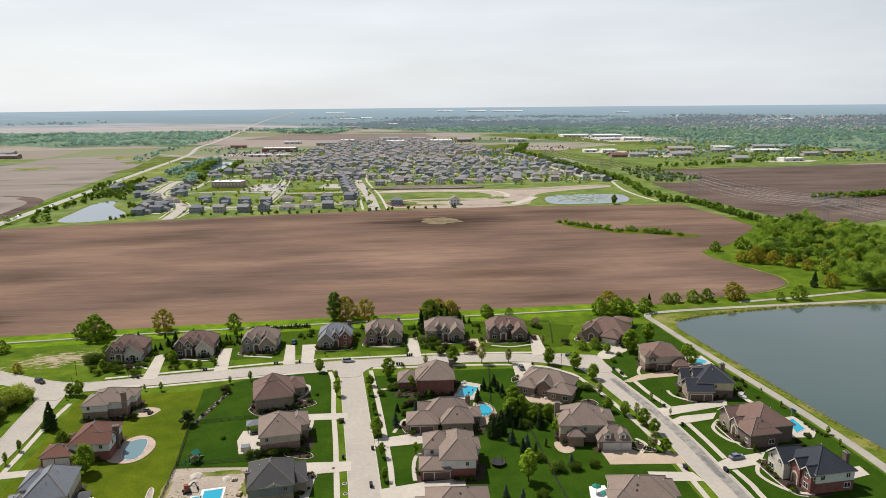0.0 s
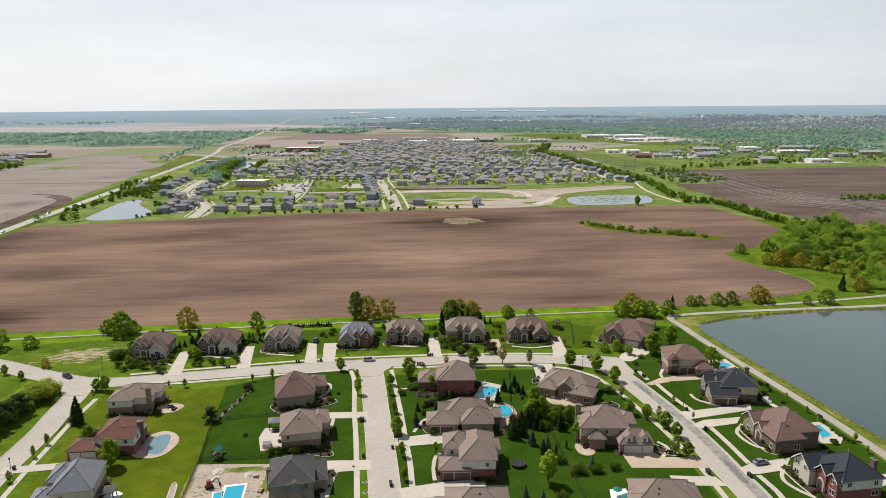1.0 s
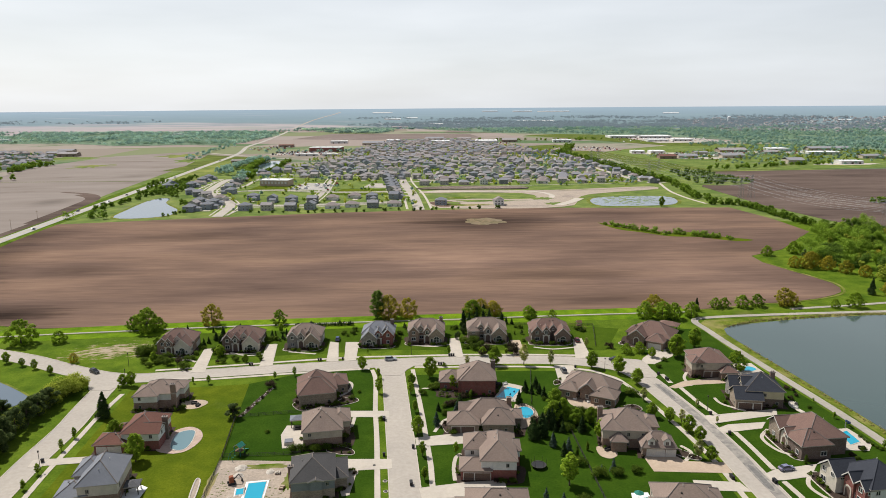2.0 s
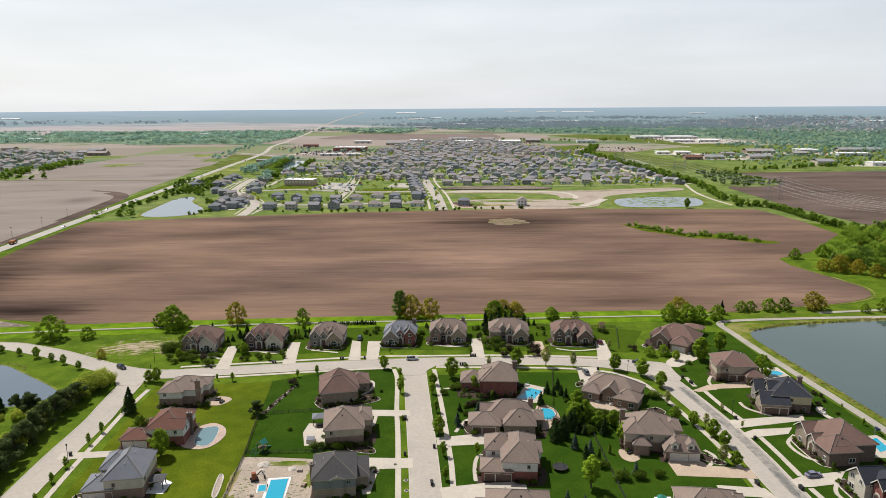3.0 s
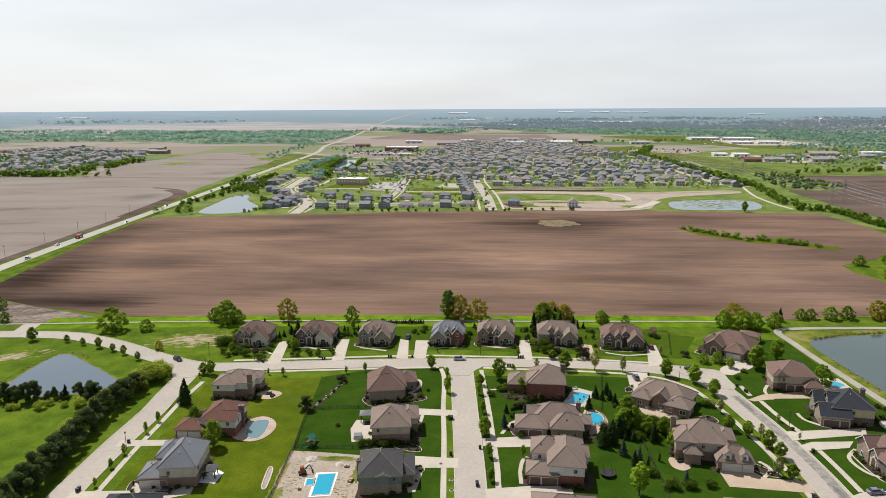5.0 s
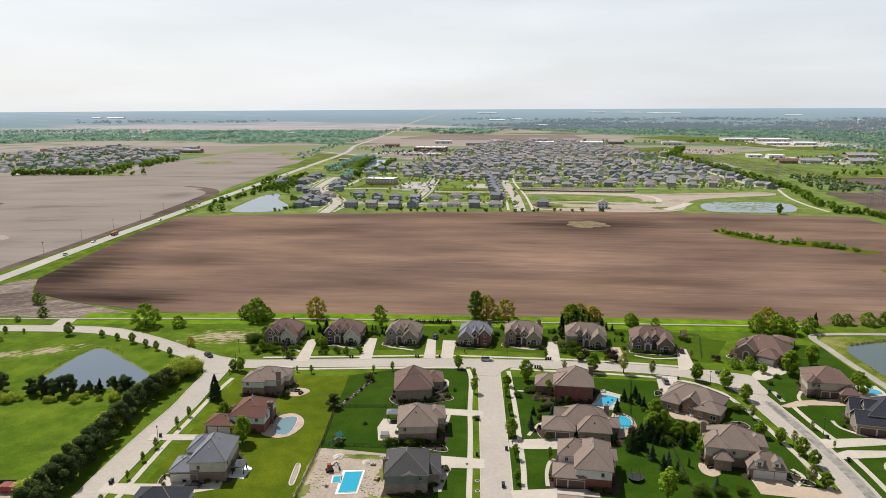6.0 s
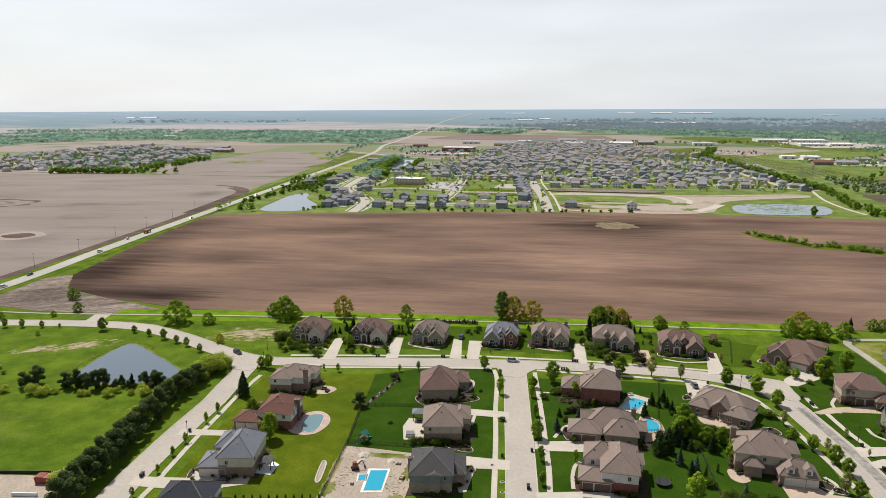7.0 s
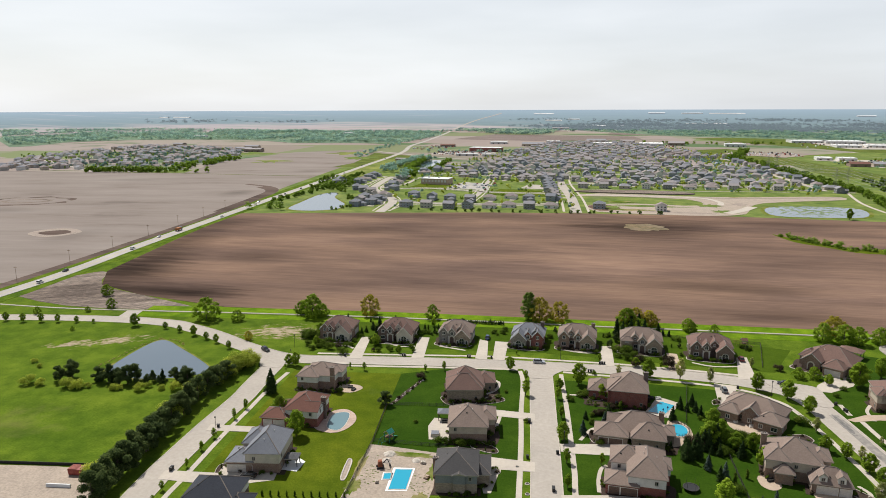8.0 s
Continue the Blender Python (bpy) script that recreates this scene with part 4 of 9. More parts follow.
driveway(TAN_DRIVE, (11.3, 261.9), (16.2, 263.1), (14.6, 282.3), (10.4, 282.5))
driveway(WALKWAY, (35.8, 261.3), (42.3, 261.8), (41.5, 286.1), (37.5, 284.7))
driveway(WALKWAY, (26.6, 254.1), (34.4, 253.9), (32.1, 239.2), (26.8, 235.1))
driveway(WALKWAY, (60.5, 257), (65.8, 256.8), (74.9, 265.5), (78.5, 273.5), (70.5, 274), (62.8, 263.2))
driveway(TAN_DRIVE, (65.5, 234.5), (72, 239.9), (88.4, 245.2), (88.4, 239.2), (75.5, 237), (67.6, 233.4))
driveway(WALKWAY, (70.9, 211.6), (76.5, 212.9), (96.5, 217.9), (95.1, 213.4), (76.5, 207.4), (71.4, 205.6))
driveway(WALKWAY, (72.3, 202.6), (76.8, 205.7), (89.3, 208), (86.5, 203.5), (78.9, 201.3), (73.2, 199.6))
driveway(WALKWAY, (76.7, 176), (80.5, 178.5), (93.5, 182.2), (88.7, 175.2), (80.6, 172.9), (77.1, 172.8))
driveway(TAN_DRIVE, (45.6, 184), (55, 184.5), (57.2, 181.8), (67.8, 181.6), (68.1, 175.9), (46.7, 175.7))
driveway(WALKWAY, (56, 171.8), (68.3, 171.3), (69.8, 166.7), (56, 166.9))
driveway(WALKWAY, (-21.6, 191.9), (-4.4, 196.7), (-1, 190.1), (-16.4, 187.2), (-20.8, 187.3))
driveway(WALKWAY, (-17.7, 164), (-5.5, 167.5), (1.9, 168.7), (5.3, 168.7), (5.9, 161.5), (-16.4, 159))
driveway(WALKWAY, (-47.1, 209.5), (-32.3, 210.3), (-31.5, 205.7), (-46, 204.9))
driveway(WALKWAY, (-44.9, 177.9), (-27.1, 178.8), (-26.2, 173.6), (-35.7, 172.1), (-35.6, 159.6), (-37.5, 159.1))
driveway(WALKWAY, (-131, 173), (-116.2, 175.7), (-107, 178.5), (-107, 174), (-130, 169))
driveway(WALKWAY, (-126, 145), (-110.9, 147.9), (-111.7, 151.5), (-95, 152.3), (-94, 149), (-99.3, 146), (-101, 143), (-125, 140.5))
driveway(WALKWAY, (-122, 231), (-116.4, 234.7), (-111.6, 235.1), (-110, 221), (-115, 220))
STREET_WORN = plain("worn_grey_street_tar", (0.17, 0.16, 0.148), (0.31, 0.285, 0.255), 0.55, 0.35, 0.92, 0.15, amount=0.6)
street("tar_strip", [(62.2, 237), (64.9, 227), (67.5, 217), (70.6, 204), (73.4, 188), (75, 174), (77, 160), (79, 130)], 1.5, "weathered dark tar strip along one lane", STREET_WORN, 0.072, False)
for outline in ([(73.5, 180.2), (74.8, 179.9), (76.1, 171.5), (76.1, 167.7), (74.8, 168.3), (74.1, 174.6)], [(61.6, 237), (62.8, 236), (65.6, 226), (64.4, 225)]):
    sheet("tar_patch", outline, 0.075, PATCHED, 2, "dark resurfaced patch in the street")
for pts in ([(-53.5, 234), (-49.8, 233.3), (-48.6, 228.5), (-49.6, 224), (-51.5, 221)], [(-43, 206), (-42.6, 200), (-43.2, 195), (-45.6, 192)], [(86, 216), (80, 221), (79, 226)], [(88, 203), (84, 197), (86, 189), (92, 186)],
            [(90, 178), (86, 170), (90, 162), (96, 160)], [(74, 236), (73.5, 243), (76, 249)], [(-7.2, 183), (-8.6, 180.5), (-8.9, 175), (-8.5, 170.5), (-8.2, 168.2)], [(-16, 196), (-13.5, 204), (-11, 206)], [(-23, 229), (-14, 231)],
            [(-124, 252), (-120, 253), (-116, 251)], [(-106, 262), (-98, 259), (-92, 261)], [(-82, 264), (-70, 262)], [(-30, 274), (-22, 273), (-15, 276)], [(20, 274), (28, 272), (38, 275)], [(57, 182), (60, 187), (58, 191)]):
    street("garden_path", pts, 0.55, "curved concrete garden path", WALKWAY, 0.085, False, 6)


# ---- houses ----
PANES = {}


def lattice(xs, zs, holes, y0, y1, material, name):
    """A flat frame of one piece: a grid of bars with holes (column, row) left out."""
    nx, nz = len(xs), len(zs)
    verts = [(x, y, z) for y in (y0, y1) for z in zs for x in xs]
    at = lambda i, j, k: k * nx * nz + j * nx + i
    cells = {(i, j) for i in range(nx - 1) for j in range(nz - 1)} - set(holes)
    faces = []
    for i, j in cells:
        faces += [(at(i, j, 0), at(i + 1, j, 0), at(i + 1, j + 1, 0), at(i, j + 1, 0)), (at(i, j, 1), at(i, j + 1, 1), at(i + 1, j + 1, 1), at(i + 1, j, 1))]
        for (ni, nj), (a, b) in (((i - 1, j), ((i, j + 1), (i, j))), ((i + 1, j), ((i + 1, j), (i + 1, j + 1))), ((i, j - 1), ((i, j), (i + 1, j))), ((i, j + 1), ((i + 1, j + 1), (i, j + 1)))):
            if (ni, nj) not in cells:
                faces.append((at(*a, 0), at(*a, 1), at(*b, 1), at(*b, 0)))
    used = sorted({v for f in faces for v in f})
    order = {v: k for k, v in enumerate(used)}
    return mesh_of(name, [verts[v] for v in used], [tuple(order[v] for v in f) for f in faces], material)


def window_mesh(w, h, paint=None):
    paint = paint or FRAME_PAINT
    key = (w, h, paint.name)
    if key not in PANES:
        r = 0.11
        f = lattice([-w / 2, -w / 2 + r, -0.05, 0.05, w / 2 - r, w / 2], [-0.08, r, h - r, h], [(1, 1), (3, 1)], -0.10, 0.02, paint, "window")
        g = Shape().box(-w / 2 + r - 0.01, w / 2 - r + 0.01, -0.04, 0.0, r - 0.01, h - r + 0.01)
        PANES[key] = f, g.mesh("pane", GLASS)
    return PANES[key]


def garage_mesh(w, h, material):
    """A sectional door of one piece, four panels with grooves, and its casing."""
    key = (w, h, material.name)
    if key not in PANES:
        prof = []
        for k in range(4):
            prof += [(k * h / 4 + 0.02, -0.07), ((k + 1) * h / 4 - 0.02, -0.07), ((k + 1) * h / 4 - 0.01, -0.03), ((k + 1) * h / 4 + 0.01, -0.03)]
        prof = prof[:-2]
        n = len(prof)
        v = [(x, y, z) for x in (-w / 2, w / 2) for z, y in prof]
        door = mesh_of("garage_door", v, [(i, n + i, n + i + 1, i + 1) for i in range(n - 1)], material)
        casing = lattice([-w / 2 - 0.14, -w / 2, w / 2, w / 2 + 0.14], [0, h, h + 0.14], [(1, 0)], -0.11, 0.02, TRIM, "door_casing")
        PANES[key] = door, casing
    return PANES[key]


def garage_door(parent, w, h, paint, at, name="garage_door"):
    door, casing = garage_mesh(w, h, paint)
    part("door_casing", casing, part(name, door, parent, "panelled garage door", at))


def arch_outline(w, h, n=8):
    r = w / 2
    return [(-r, 0), (r, 0)] + [(r * math.cos(math.pi * k / n), h - r + r * math.sin(math.pi * k / n)) for k in range(n + 1)]


def arch_mesh(name, w, h, y0, y1, material):
    s, o = Shape(), arch_outline(w, h)
    n = len(o)
    s.add([(x, y0, z) for x, z in o] + [(x, y1, z) for x, z in o], [tuple(range(n)), tuple(range(2 * n - 1, n - 1, -1))] + [(i, n + i, n + (i + 1) % n, (i + 1) % n) for i in range(n)])
    return s.mesh(name, material)


class Wing:
    """A block of a house: centre, width, depth, eaves height; kind hip, gx or gy (gable, ridge along x or y); base z0."""

    def __init__(self, x, y, w, d, eave, kind="hip", pitch=0.62, z0=0.0, over=0.5, wall=None):
        self.x, self.y, self.w, self.d, self.eave, self.kind, self.pitch, self.z0, self.over, self.wall = x, y, w, d, eave, kind, pitch, z0, over, wall

    def covers(self, x, y, z):
        return abs(x - self.x) < self.w / 2 and abs(y - self.y) < self.d / 2 and self.z0 - 0.1 < z < self.eave + 0.8

    def roof_z(self, u, v):
        a, b = self.w / 2 + self.over, self.d / 2 + self.over
        rise = {"hip": min(a - abs(u), b - abs(v)), "gx": b - abs(v), "gy": a - abs(u)}[self.kind]
        return self.eave + 0.12 + self.pitch * rise

    def walls(self, z0, z1, grow=0.0):
        s, a, b = Shape(), self.w / 2 + grow, self.d / 2 + grow
        s.box(self.x - a, self.x + a, self.y - b, self.y + b, z0, z1)
        if z1 >= self.eave - 0.01 and self.kind != "hip":
            h = self.pitch * (b if self.kind == "gx" else a)
            for k in (-1, 1):
                t = 0.12
                if self.kind == "gx":
                    x0, x1 = sorted((self.x + k * a, self.x + k * (a - t)))
                    s.add([(x0, self.y - b, z1), (x0, self.y + b, z1), (x0, self.y, z1 + h), (x1, self.y - b, z1), (x1, self.y + b, z1), (x1, self.y, z1 + h)], [(0, 2, 1), (3, 4, 5), (0, 3, 5, 2), (1, 2, 5, 4)])
                else:
                    y0, y1 = sorted((self.y + k * b, self.y + k * (b - t)))
                    s.add([(self.x - a, y0, z1), (self.x + a, y0, z1), (self.x, y0, z1 + h), (self.x - a, y1, z1), (self.x + a, y1, z1), (self.x, y1, z1 + h)], [(0, 1, 2), (3, 5, 4), (0, 2, 5, 3), (1, 4, 5, 2)])
        return s

    def rake(self):
        """The pale boards along the slopes of a front gable."""
        s, a, y = Shape(), self.w / 2 + self.over, self.y - self.d / 2 - self.over
        e, h = self.eave - 0.08, self.pitch * (self.w / 2 + self.over)
        for k in (-1, 1):
            pts = [(self.x + k * a, e - 0.12), (self.x, e + h - 0.12), (self.x, e + h + 0.2), (self.x + k * a, e + 0.2)]
            s.add([(u, y - 0.09, z) for u, z in pts] + [(u, y - 0.02, z) for u, z in pts], [(0, 1, 2, 3), (7, 6, 5, 4), (0, 4, 5, 1), (3, 2, 6, 7), (0, 3, 7, 4)])
        return s.mesh("gable_trim", TRIM)

    def roof(self, material, cap):
        s, c, a, b = Shape(), Shape(), self.w / 2 + self.over, self.d / 2 + self.over
        x, y, e, t = self.x, self.y, self.eave - 0.08, 0.24
        if self.kind == "hip":
            h, k = self.pitch * min(a, b), abs(a - b)
            ends = [(x - k, y, e + t + h), (x + k, y, e + t + h)] if a >= b else [(x, y - k, e + t + h), (x, y + k, e + t + h)]
            low = [(x - a, y - b, e), (x + a, y - b, e), (x + a, y + b, e), (x - a, y + b, e)]
            top = [(p[0], p[1], e + t) for p in low]
            faces = [(3, 2, 1, 0)] + [(i, (i + 1) % 4, 4 + (i + 1) % 4, 4 + i) for i in range(4)]
            s.add(low + top, faces, 1)
            near = [0, 1, 1, 0] if a >= b else [0, 0, 1, 1]
            s.add(top + ends, [tuple(dict.fromkeys((i, (i + 1) % 4, 4 + near[(i + 1) % 4], 4 + near[i]))) for i in range(4)], 0)
            for i in range(4):
                c.rod(top[i], ends[near[i]], 0.13, 0.13, 4)
            if k > 0.1:
                c.rod(ends[0], ends[1], 0.13, 0.13, 4)
        else:
            along = self.kind == "gx"
            p, q = (a, b) if along else (b, a)
            h = self.pitch * q
            for k in (-1, 1):
                pts = [(-p, k * q, e), (p, k * q, e), (p, 0, e + h), (-p, 0, e + h)]
                pts += [(u, v, z + t) for u, v, z in pts]
                if not along:
                    pts = [(v, u, z) for u, v, z in pts]
                s.add([(x + u, y + v, z) for u, v, z in pts], [(0, 1, 2, 3), (7, 6, 5, 4)], 0)
                s.add([(x + u, y + v, z) for u, v, z in pts], [(0, 4, 5, 1), (1, 5, 6, 2), (3, 7, 4, 0)], 1)
            r0, r1 = ((x - p, y, e + h + t), (x + p, y, e + h + t)) if along else ((x, y - p, e + h + t), (x, y + p, e + h + t))
            c.rod(r0, r1, 0.12, 0.12, 4)
        return s.mesh("roof", material, FASCIA), c.mesh("ridge_cap", cap)


def chimney(parent, x, y, top, material):
    s = Shape().box(x - 0.75, x + 0.75, y - 0.5, y + 0.5, 0, top)
    c = part("chimney", s.mesh("chimney", material), parent)
    k = Shape().box(x - 0.88, x + 0.88, y - 0.63, y + 0.63, top, top + 0.18)
    k.rod((x - 0.3, y, top + 0.18), (x - 0.3, y, top + 0.6), 0.16, 0.14, 8).rod((x + 0.3, y, top + 0.18), (x + 0.3, y, top + 0.6), 0.16, 0.14, 8)
    part("chimney_cap", k.mesh("chimney_cap", CAP), c, "stone chimney cap with two flues")


VENT = Shape().box(-0.22, 0.22, -0.22, 0.22, -0.15, 0.2, 0, 0.04).mesh("roof_vent", DARK_METAL)
PIPE = Shape().rod((0, 0, -0.3), (0, 0, 0.5), 0.09, 0.09, 8).mesh("vent_pipe", TRIM)


def house(x, y, turn, roof, wall, wings, label, upper=None, garage=(), entry=(), stack=(), vents=3, cap=CAP, garage_paint=None, bed=True, seed=0, plain_sides=True):
    """A house from wings. garage: (x, y, side, width); entry: (x, y, width, height); stack: (x, y, top) of chimneys."""
    rng = random.Random(seed + int(x * 7 + y * 13))
    h = thing("house", pose(x, y, 0, 0, 0, turn), label, "house", "suburban houses")
    for w in wings:
        base = WALLS[w.wall or wall]
        if upper and w.eave > 4.4 and w.z0 == 0 and not w.wall:
            part("wall", w.walls(-0.2, 2.9).mesh("wall", base), h)
            part("upper_wall", w.walls(2.9, w.eave, 0.03).mesh("upper_wall", WALLS[upper]), h, "upper storey siding")
        else:
            part("wall", w.walls(w.z0 - 0.2, w.eave).mesh("wall", WALLS[upper] if upper and w.z0 > 0 and not w.wall else base), h)
        top, ridge = w.roof(ROOFS[roof], cap)
        part("ridge_cap", ridge, part("roof", top, h))
        if w.kind == "gy" and not plain_sides:
            part("gable_trim", w.rake(), h, "pale gable trim board")
        # windows, storey by storey, where no other wing stands in front
        small = w.z0 > 0
        for side, span, off in (("front", w.w, w.d), ("back", w.w, w.d), ("left", w.d, w.w), ("right", w.d, w.w)):
            if small and side not in ("front", "back"):
                continue
            levels = [w.z0 + 0.5] if small else ([0.9] if w.eave < 4.5 else [0.9, 3.75])
            n = max(1, round(span / 4.2))
            for lev in levels:
                for i in range(n):
                    u = (i + 0.5) / n * span - span / 2
                    ww, hh = (0.9, 1.0) if small else (0.9, 1.1) if plain_sides else ((1.9, 1.5) if lev < 2 and rng.random() < 0.6 else (1.3, 1.4))
                    ww = min(ww, span - 0.6)
                    if lev + hh > w.eave - 0.05 and w.kind == "hip":
                        hh = w.eave - lev - 0.15
                    if hh < 0.5:
                        continue
                    px, py, rz = {"front": (u, -off / 2, 0), "back": (-u, off / 2, 180), "left": (-off / 2, -u, -90), "right": (off / 2, u, 90)}[side]
                    px, py = px + w.x, py + w.y
                    nx, ny = math.sin(radians(rz)), -math.cos(radians(rz))
                    if any(o is not w and o.covers(px + nx * 0.4, py + ny * 0.4, lev + hh / 2) for o in wings):
                        continue
                    if any(math.hypot(px - g[0], py - g[1]) < g[3] / 2 + 0.9 and lev < 2.5 for g in garage) or any(math.hypot(px - g[0], py - g[1]) < 2.0 and lev < 2.5 for g in entry):
                        continue
                    if not small and rng.random() < (0.62 if plain_sides else 0.1 if side == "front" else 0.4):
                        continue
                    a, b = window_mesh(round(ww, 1), round(hh, 1), None if plain_sides else TRIM)
                    grow = 0.03 if upper and lev > 2.9 and not small else 0
                    ob = part("window", a, h, "", pose(px + nx * grow, py + ny * grow, lev, 0, 0, rz))
                    part("pane", b, ob)
    for gx, gy, side, gw in garage:
        rz = {"front": 0, "left": -90, "right": 90}[side]
        garage_door(h, gw, 2.15, garage_paint or WHITE_DOOR, pose(gx, gy, 0.1, 0, 0, rz))
    for ex, ey, ew, eh in entry:
        part("doorway_arch", arch_mesh("doorway_arch", ew + 0.9, eh + 0.45, -0.14, 0.02, WALLS["cream"]), h, "pale stone arch", pose(ex, ey, 0.1))
        part("front_door", arch_mesh("front_door", ew, eh, -0.17, -0.1, BROWN_DOOR), h, "dark wooden front door", pose(ex, ey, 0.1))
    for cx, cy, top in stack:
        chimney(h, cx, cy, top, WALLS["dark" if wall == "red" else "brick"])
    big = [w for w in wings if w.z0 == 0 and w.w * w.d > 55]
    for k in range(vents):
        w = big[k % len(big)]
        u, v = rng.uniform(-0.28, 0.28) * w.w, rng.uniform(-0.32, 0.32) * w.d
        if w.roof_z(u, v) + 0.05 < max([o.roof_z(w.x + u - o.x, w.y + v - o.y) for o in wings if o is not w and abs(w.x + u - o.x) < o.w / 2 and abs(w.y + v - o.y) < o.d / 2] or [0]):
            continue
        part("roof_vent" if k % 3 else "vent_pipe", VENT if k % 3 else PIPE, h, "", pose(w.x + u, w.y + v, w.roof_z(u, v)))
    if plain_sides:  # dark mulch and low shrubs along the walls
        m = h.matrix_basis
        for w in sorted((o for o in wings if o.z0 == 0), key=lambda o: -o.w * o.d)[:3]:
            a, b = w.w / 2 + 1.25, w.d / 2 + 1.25
            rim = [(w.x + k * a * rng.uniform(0.92, 1.06), w.y + j * b * rng.uniform(0.92, 1.06)) for k, j in ((-1, -1), (0, -1), (1, -1), (1, 0), (1, 1), (0, 1), (-1, 1), (-1, 0))]
            sheet("planting_bed", [(m @ Vector((u, v, 0))).xy for u, v in rim], 0.062 + 0.004 * rng.random(), MULCH, 0, "dark mulch planting bed along the house walls")
            for k in range(7):
                side, along_wall = rng.choice((0, 0, 1, 1, 2)), rng.uniform(-0.5, 0.5)
                u, v = ((w.x + along_wall * w.w, w.y - w.d / 2 - 0.75), (w.x + w.w / 2 + 0.75, w.y + along_wall * w.d), (w.x - w.w / 2 - 0.75, w.y + along_wall * w.d))[side]
                if any(o.covers(u, v, 1.0) for o in wings) or any(math.hypot(u - g[0], v - g[1]) < g[3] / 2 + 1.2 for g in garage) or any(math.hypot(u - g[0], v - g[1]) < 2 for g in entry):
                    continue
                BEDS.append(((m @ Vector((u, v, 0))).xy, rng.uniform(0.9, 1.7), rng.random()))
    if bed:  # planted mulch bed along the front
        front = min(w.y - w.d / 2 for w in wings)
        x0, x1 = min(w.x - w.w / 2 for w in wings), max(w.x + w.w / 2 for w in wings)
        m = h.matrix_basis
        w = max(wings, key=lambda o: o.w * o.d)
        outline = [(x0 - 1.2, front + 2), (x0 - 0.5, front - 1.3), ((x0 + x1) / 2, front - 2.2), (x1 - 1, front - 1.6), (x1 + 0.9, front + 1), (x1, w.y), (x0 - 0.8, w.y)]
        sheet("planting_bed", [(m @ Vector((u, v, 0))).xy for u, v in outline], 0.07 + 0.003 * rng.random(), MULCH, 4, "dark mulch planting bed along the house front")
        if not plain_sides:
            BED_EDGES.append([(m @ Vector((u, v, 0))).xy for u, v in outline[:5]])
        for k in range(11):
            u, v = x0 + (x1 - x0) * (k + rng.random() * 0.7) / 11, front - rng.uniform(0.5, 1.3)
            if any(abs(u - g[0]) < g[3] / 2 + 0.8 and g[2] == "front" for g in garage) or any(abs(u - g[0]) < 1.8 for g in entry):
                continue
            BEDS.append(((m @ Vector((u, v, 0))).xy, rng.uniform(0.8, 2.0), rng.random()))
    return h


BEDS, BED_EDGES = [], []


def row_house(x, y, turn, w, d, roof, wall, label, right=1, gable="cream", mid=0.0, side="gy", **kw):
    """The kind that lines the main street: a broad hip roof, a big front gable, a small one and an arched entry."""
    k = right
    front = -d / 2
    big, small = Wing(k * (w / 2 - 3.3), front - 1.6, 6.4, 5.5, 3.6, "gy", 1.0, wall=gable, over=0.35), Wing(-k * (w / 2 - 2.4), front - 0.7, 4.4, 3.2, 4.5, side, 1.1 if side == "gy" else 0.7, wall=wall, over=0.35)
    porch = Wing(mid, front - 0.6, 3.4, 3.6, 4.7, "gy", 1.2, wall=wall, over=0.3)
    dormer = Wing(mid + k * -2.9 if abs(mid) < 0.7 else mid + k * 3.2, front + 1.4, 2.6, 3.6, 5.6, "gy", 1.1, 4.2, wall=gable, over=0.3)
    wings = [Wing(0, 0, w, d, 4.5, pitch=0.68), big, porch, small, dormer, Wing(k * -1.5, d / 2 + 1.0, w * 0.55, 4.0, 4.6)]
    h = house(x, y, turn, roof, wall, wings, label, garage=((k * (w / 2), d / 6, "right" if k > 0 else "left", 4.6),), entry=((mid, front - 2.4, 1.7, 3.0),), plain_sides=False, **kw)
    # an arched window in the big gable, a round-headed one over the entry, and the columns beside it
    for u, v, z, ww, hh in ((big.x, big.y - 2.75, 0.9, 2.4, 2.3), (porch.x, porch.y - 1.8, 3.9, 1.3, 1.5)):
        part("window_surround", arch_mesh("window_surround", ww + 0.36, hh + 0.22, -0.06, 0.03, TRIM), h, "pale arched window surround", pose(u, v, z - 0.1))
        part("window", arch_mesh("window", ww, hh, -0.10, -0.02, GLASS), h, "dark arched window", pose(u, v, z))
        part("mullion", Shape().box(-0.03, 0.03, -0.13, -0.09, 0, hh - 0.1).box(-ww / 2 + 0.05, ww / 2 - 0.05, -0.13, -0.09, hh * 0.5, hh * 0.5 + 0.05).mesh("mullion", TRIM), h, "", pose(u, v, z))
    for u in (-1.25, 1.25):
        part("column", Shape().box(u - 0.16, u + 0.16, -0.16, 0.16, 0, 3.1, 0, 0.02).box(u - 0.24, u + 0.24, -0.24, 0.24, 3.1, 3.3).mesh("column", TRIM), h, "pale entry column", pose(mid, front - 2.75, 0.08))
    return h


row_house(-129.6, 267, 8, 14, 11, "brown", "brick", "brown brick house with a brown hip roof and cream front gable", mid=-2.2)
row_house(-103.3, 272, 6, 15.5, 10.5, "brown", "dark", "dark brick house with a wide brown hip roof", mid=-2.0)
row_house(-77.6, 276.5, 5, 14, 10.5, "taupe", "grey_stone", "pale stone house with taupe roof and twin front gables", gable="stone", mid=-1.0)
row_house(-46.6, 281, 4, 13.5, 10.5, "blue", "red", "red brick house with a blue-grey roof and steep gables", right=-1, gable="grey_stone", mid=0.3, stack=((5.5, 3.5, 7.9),))
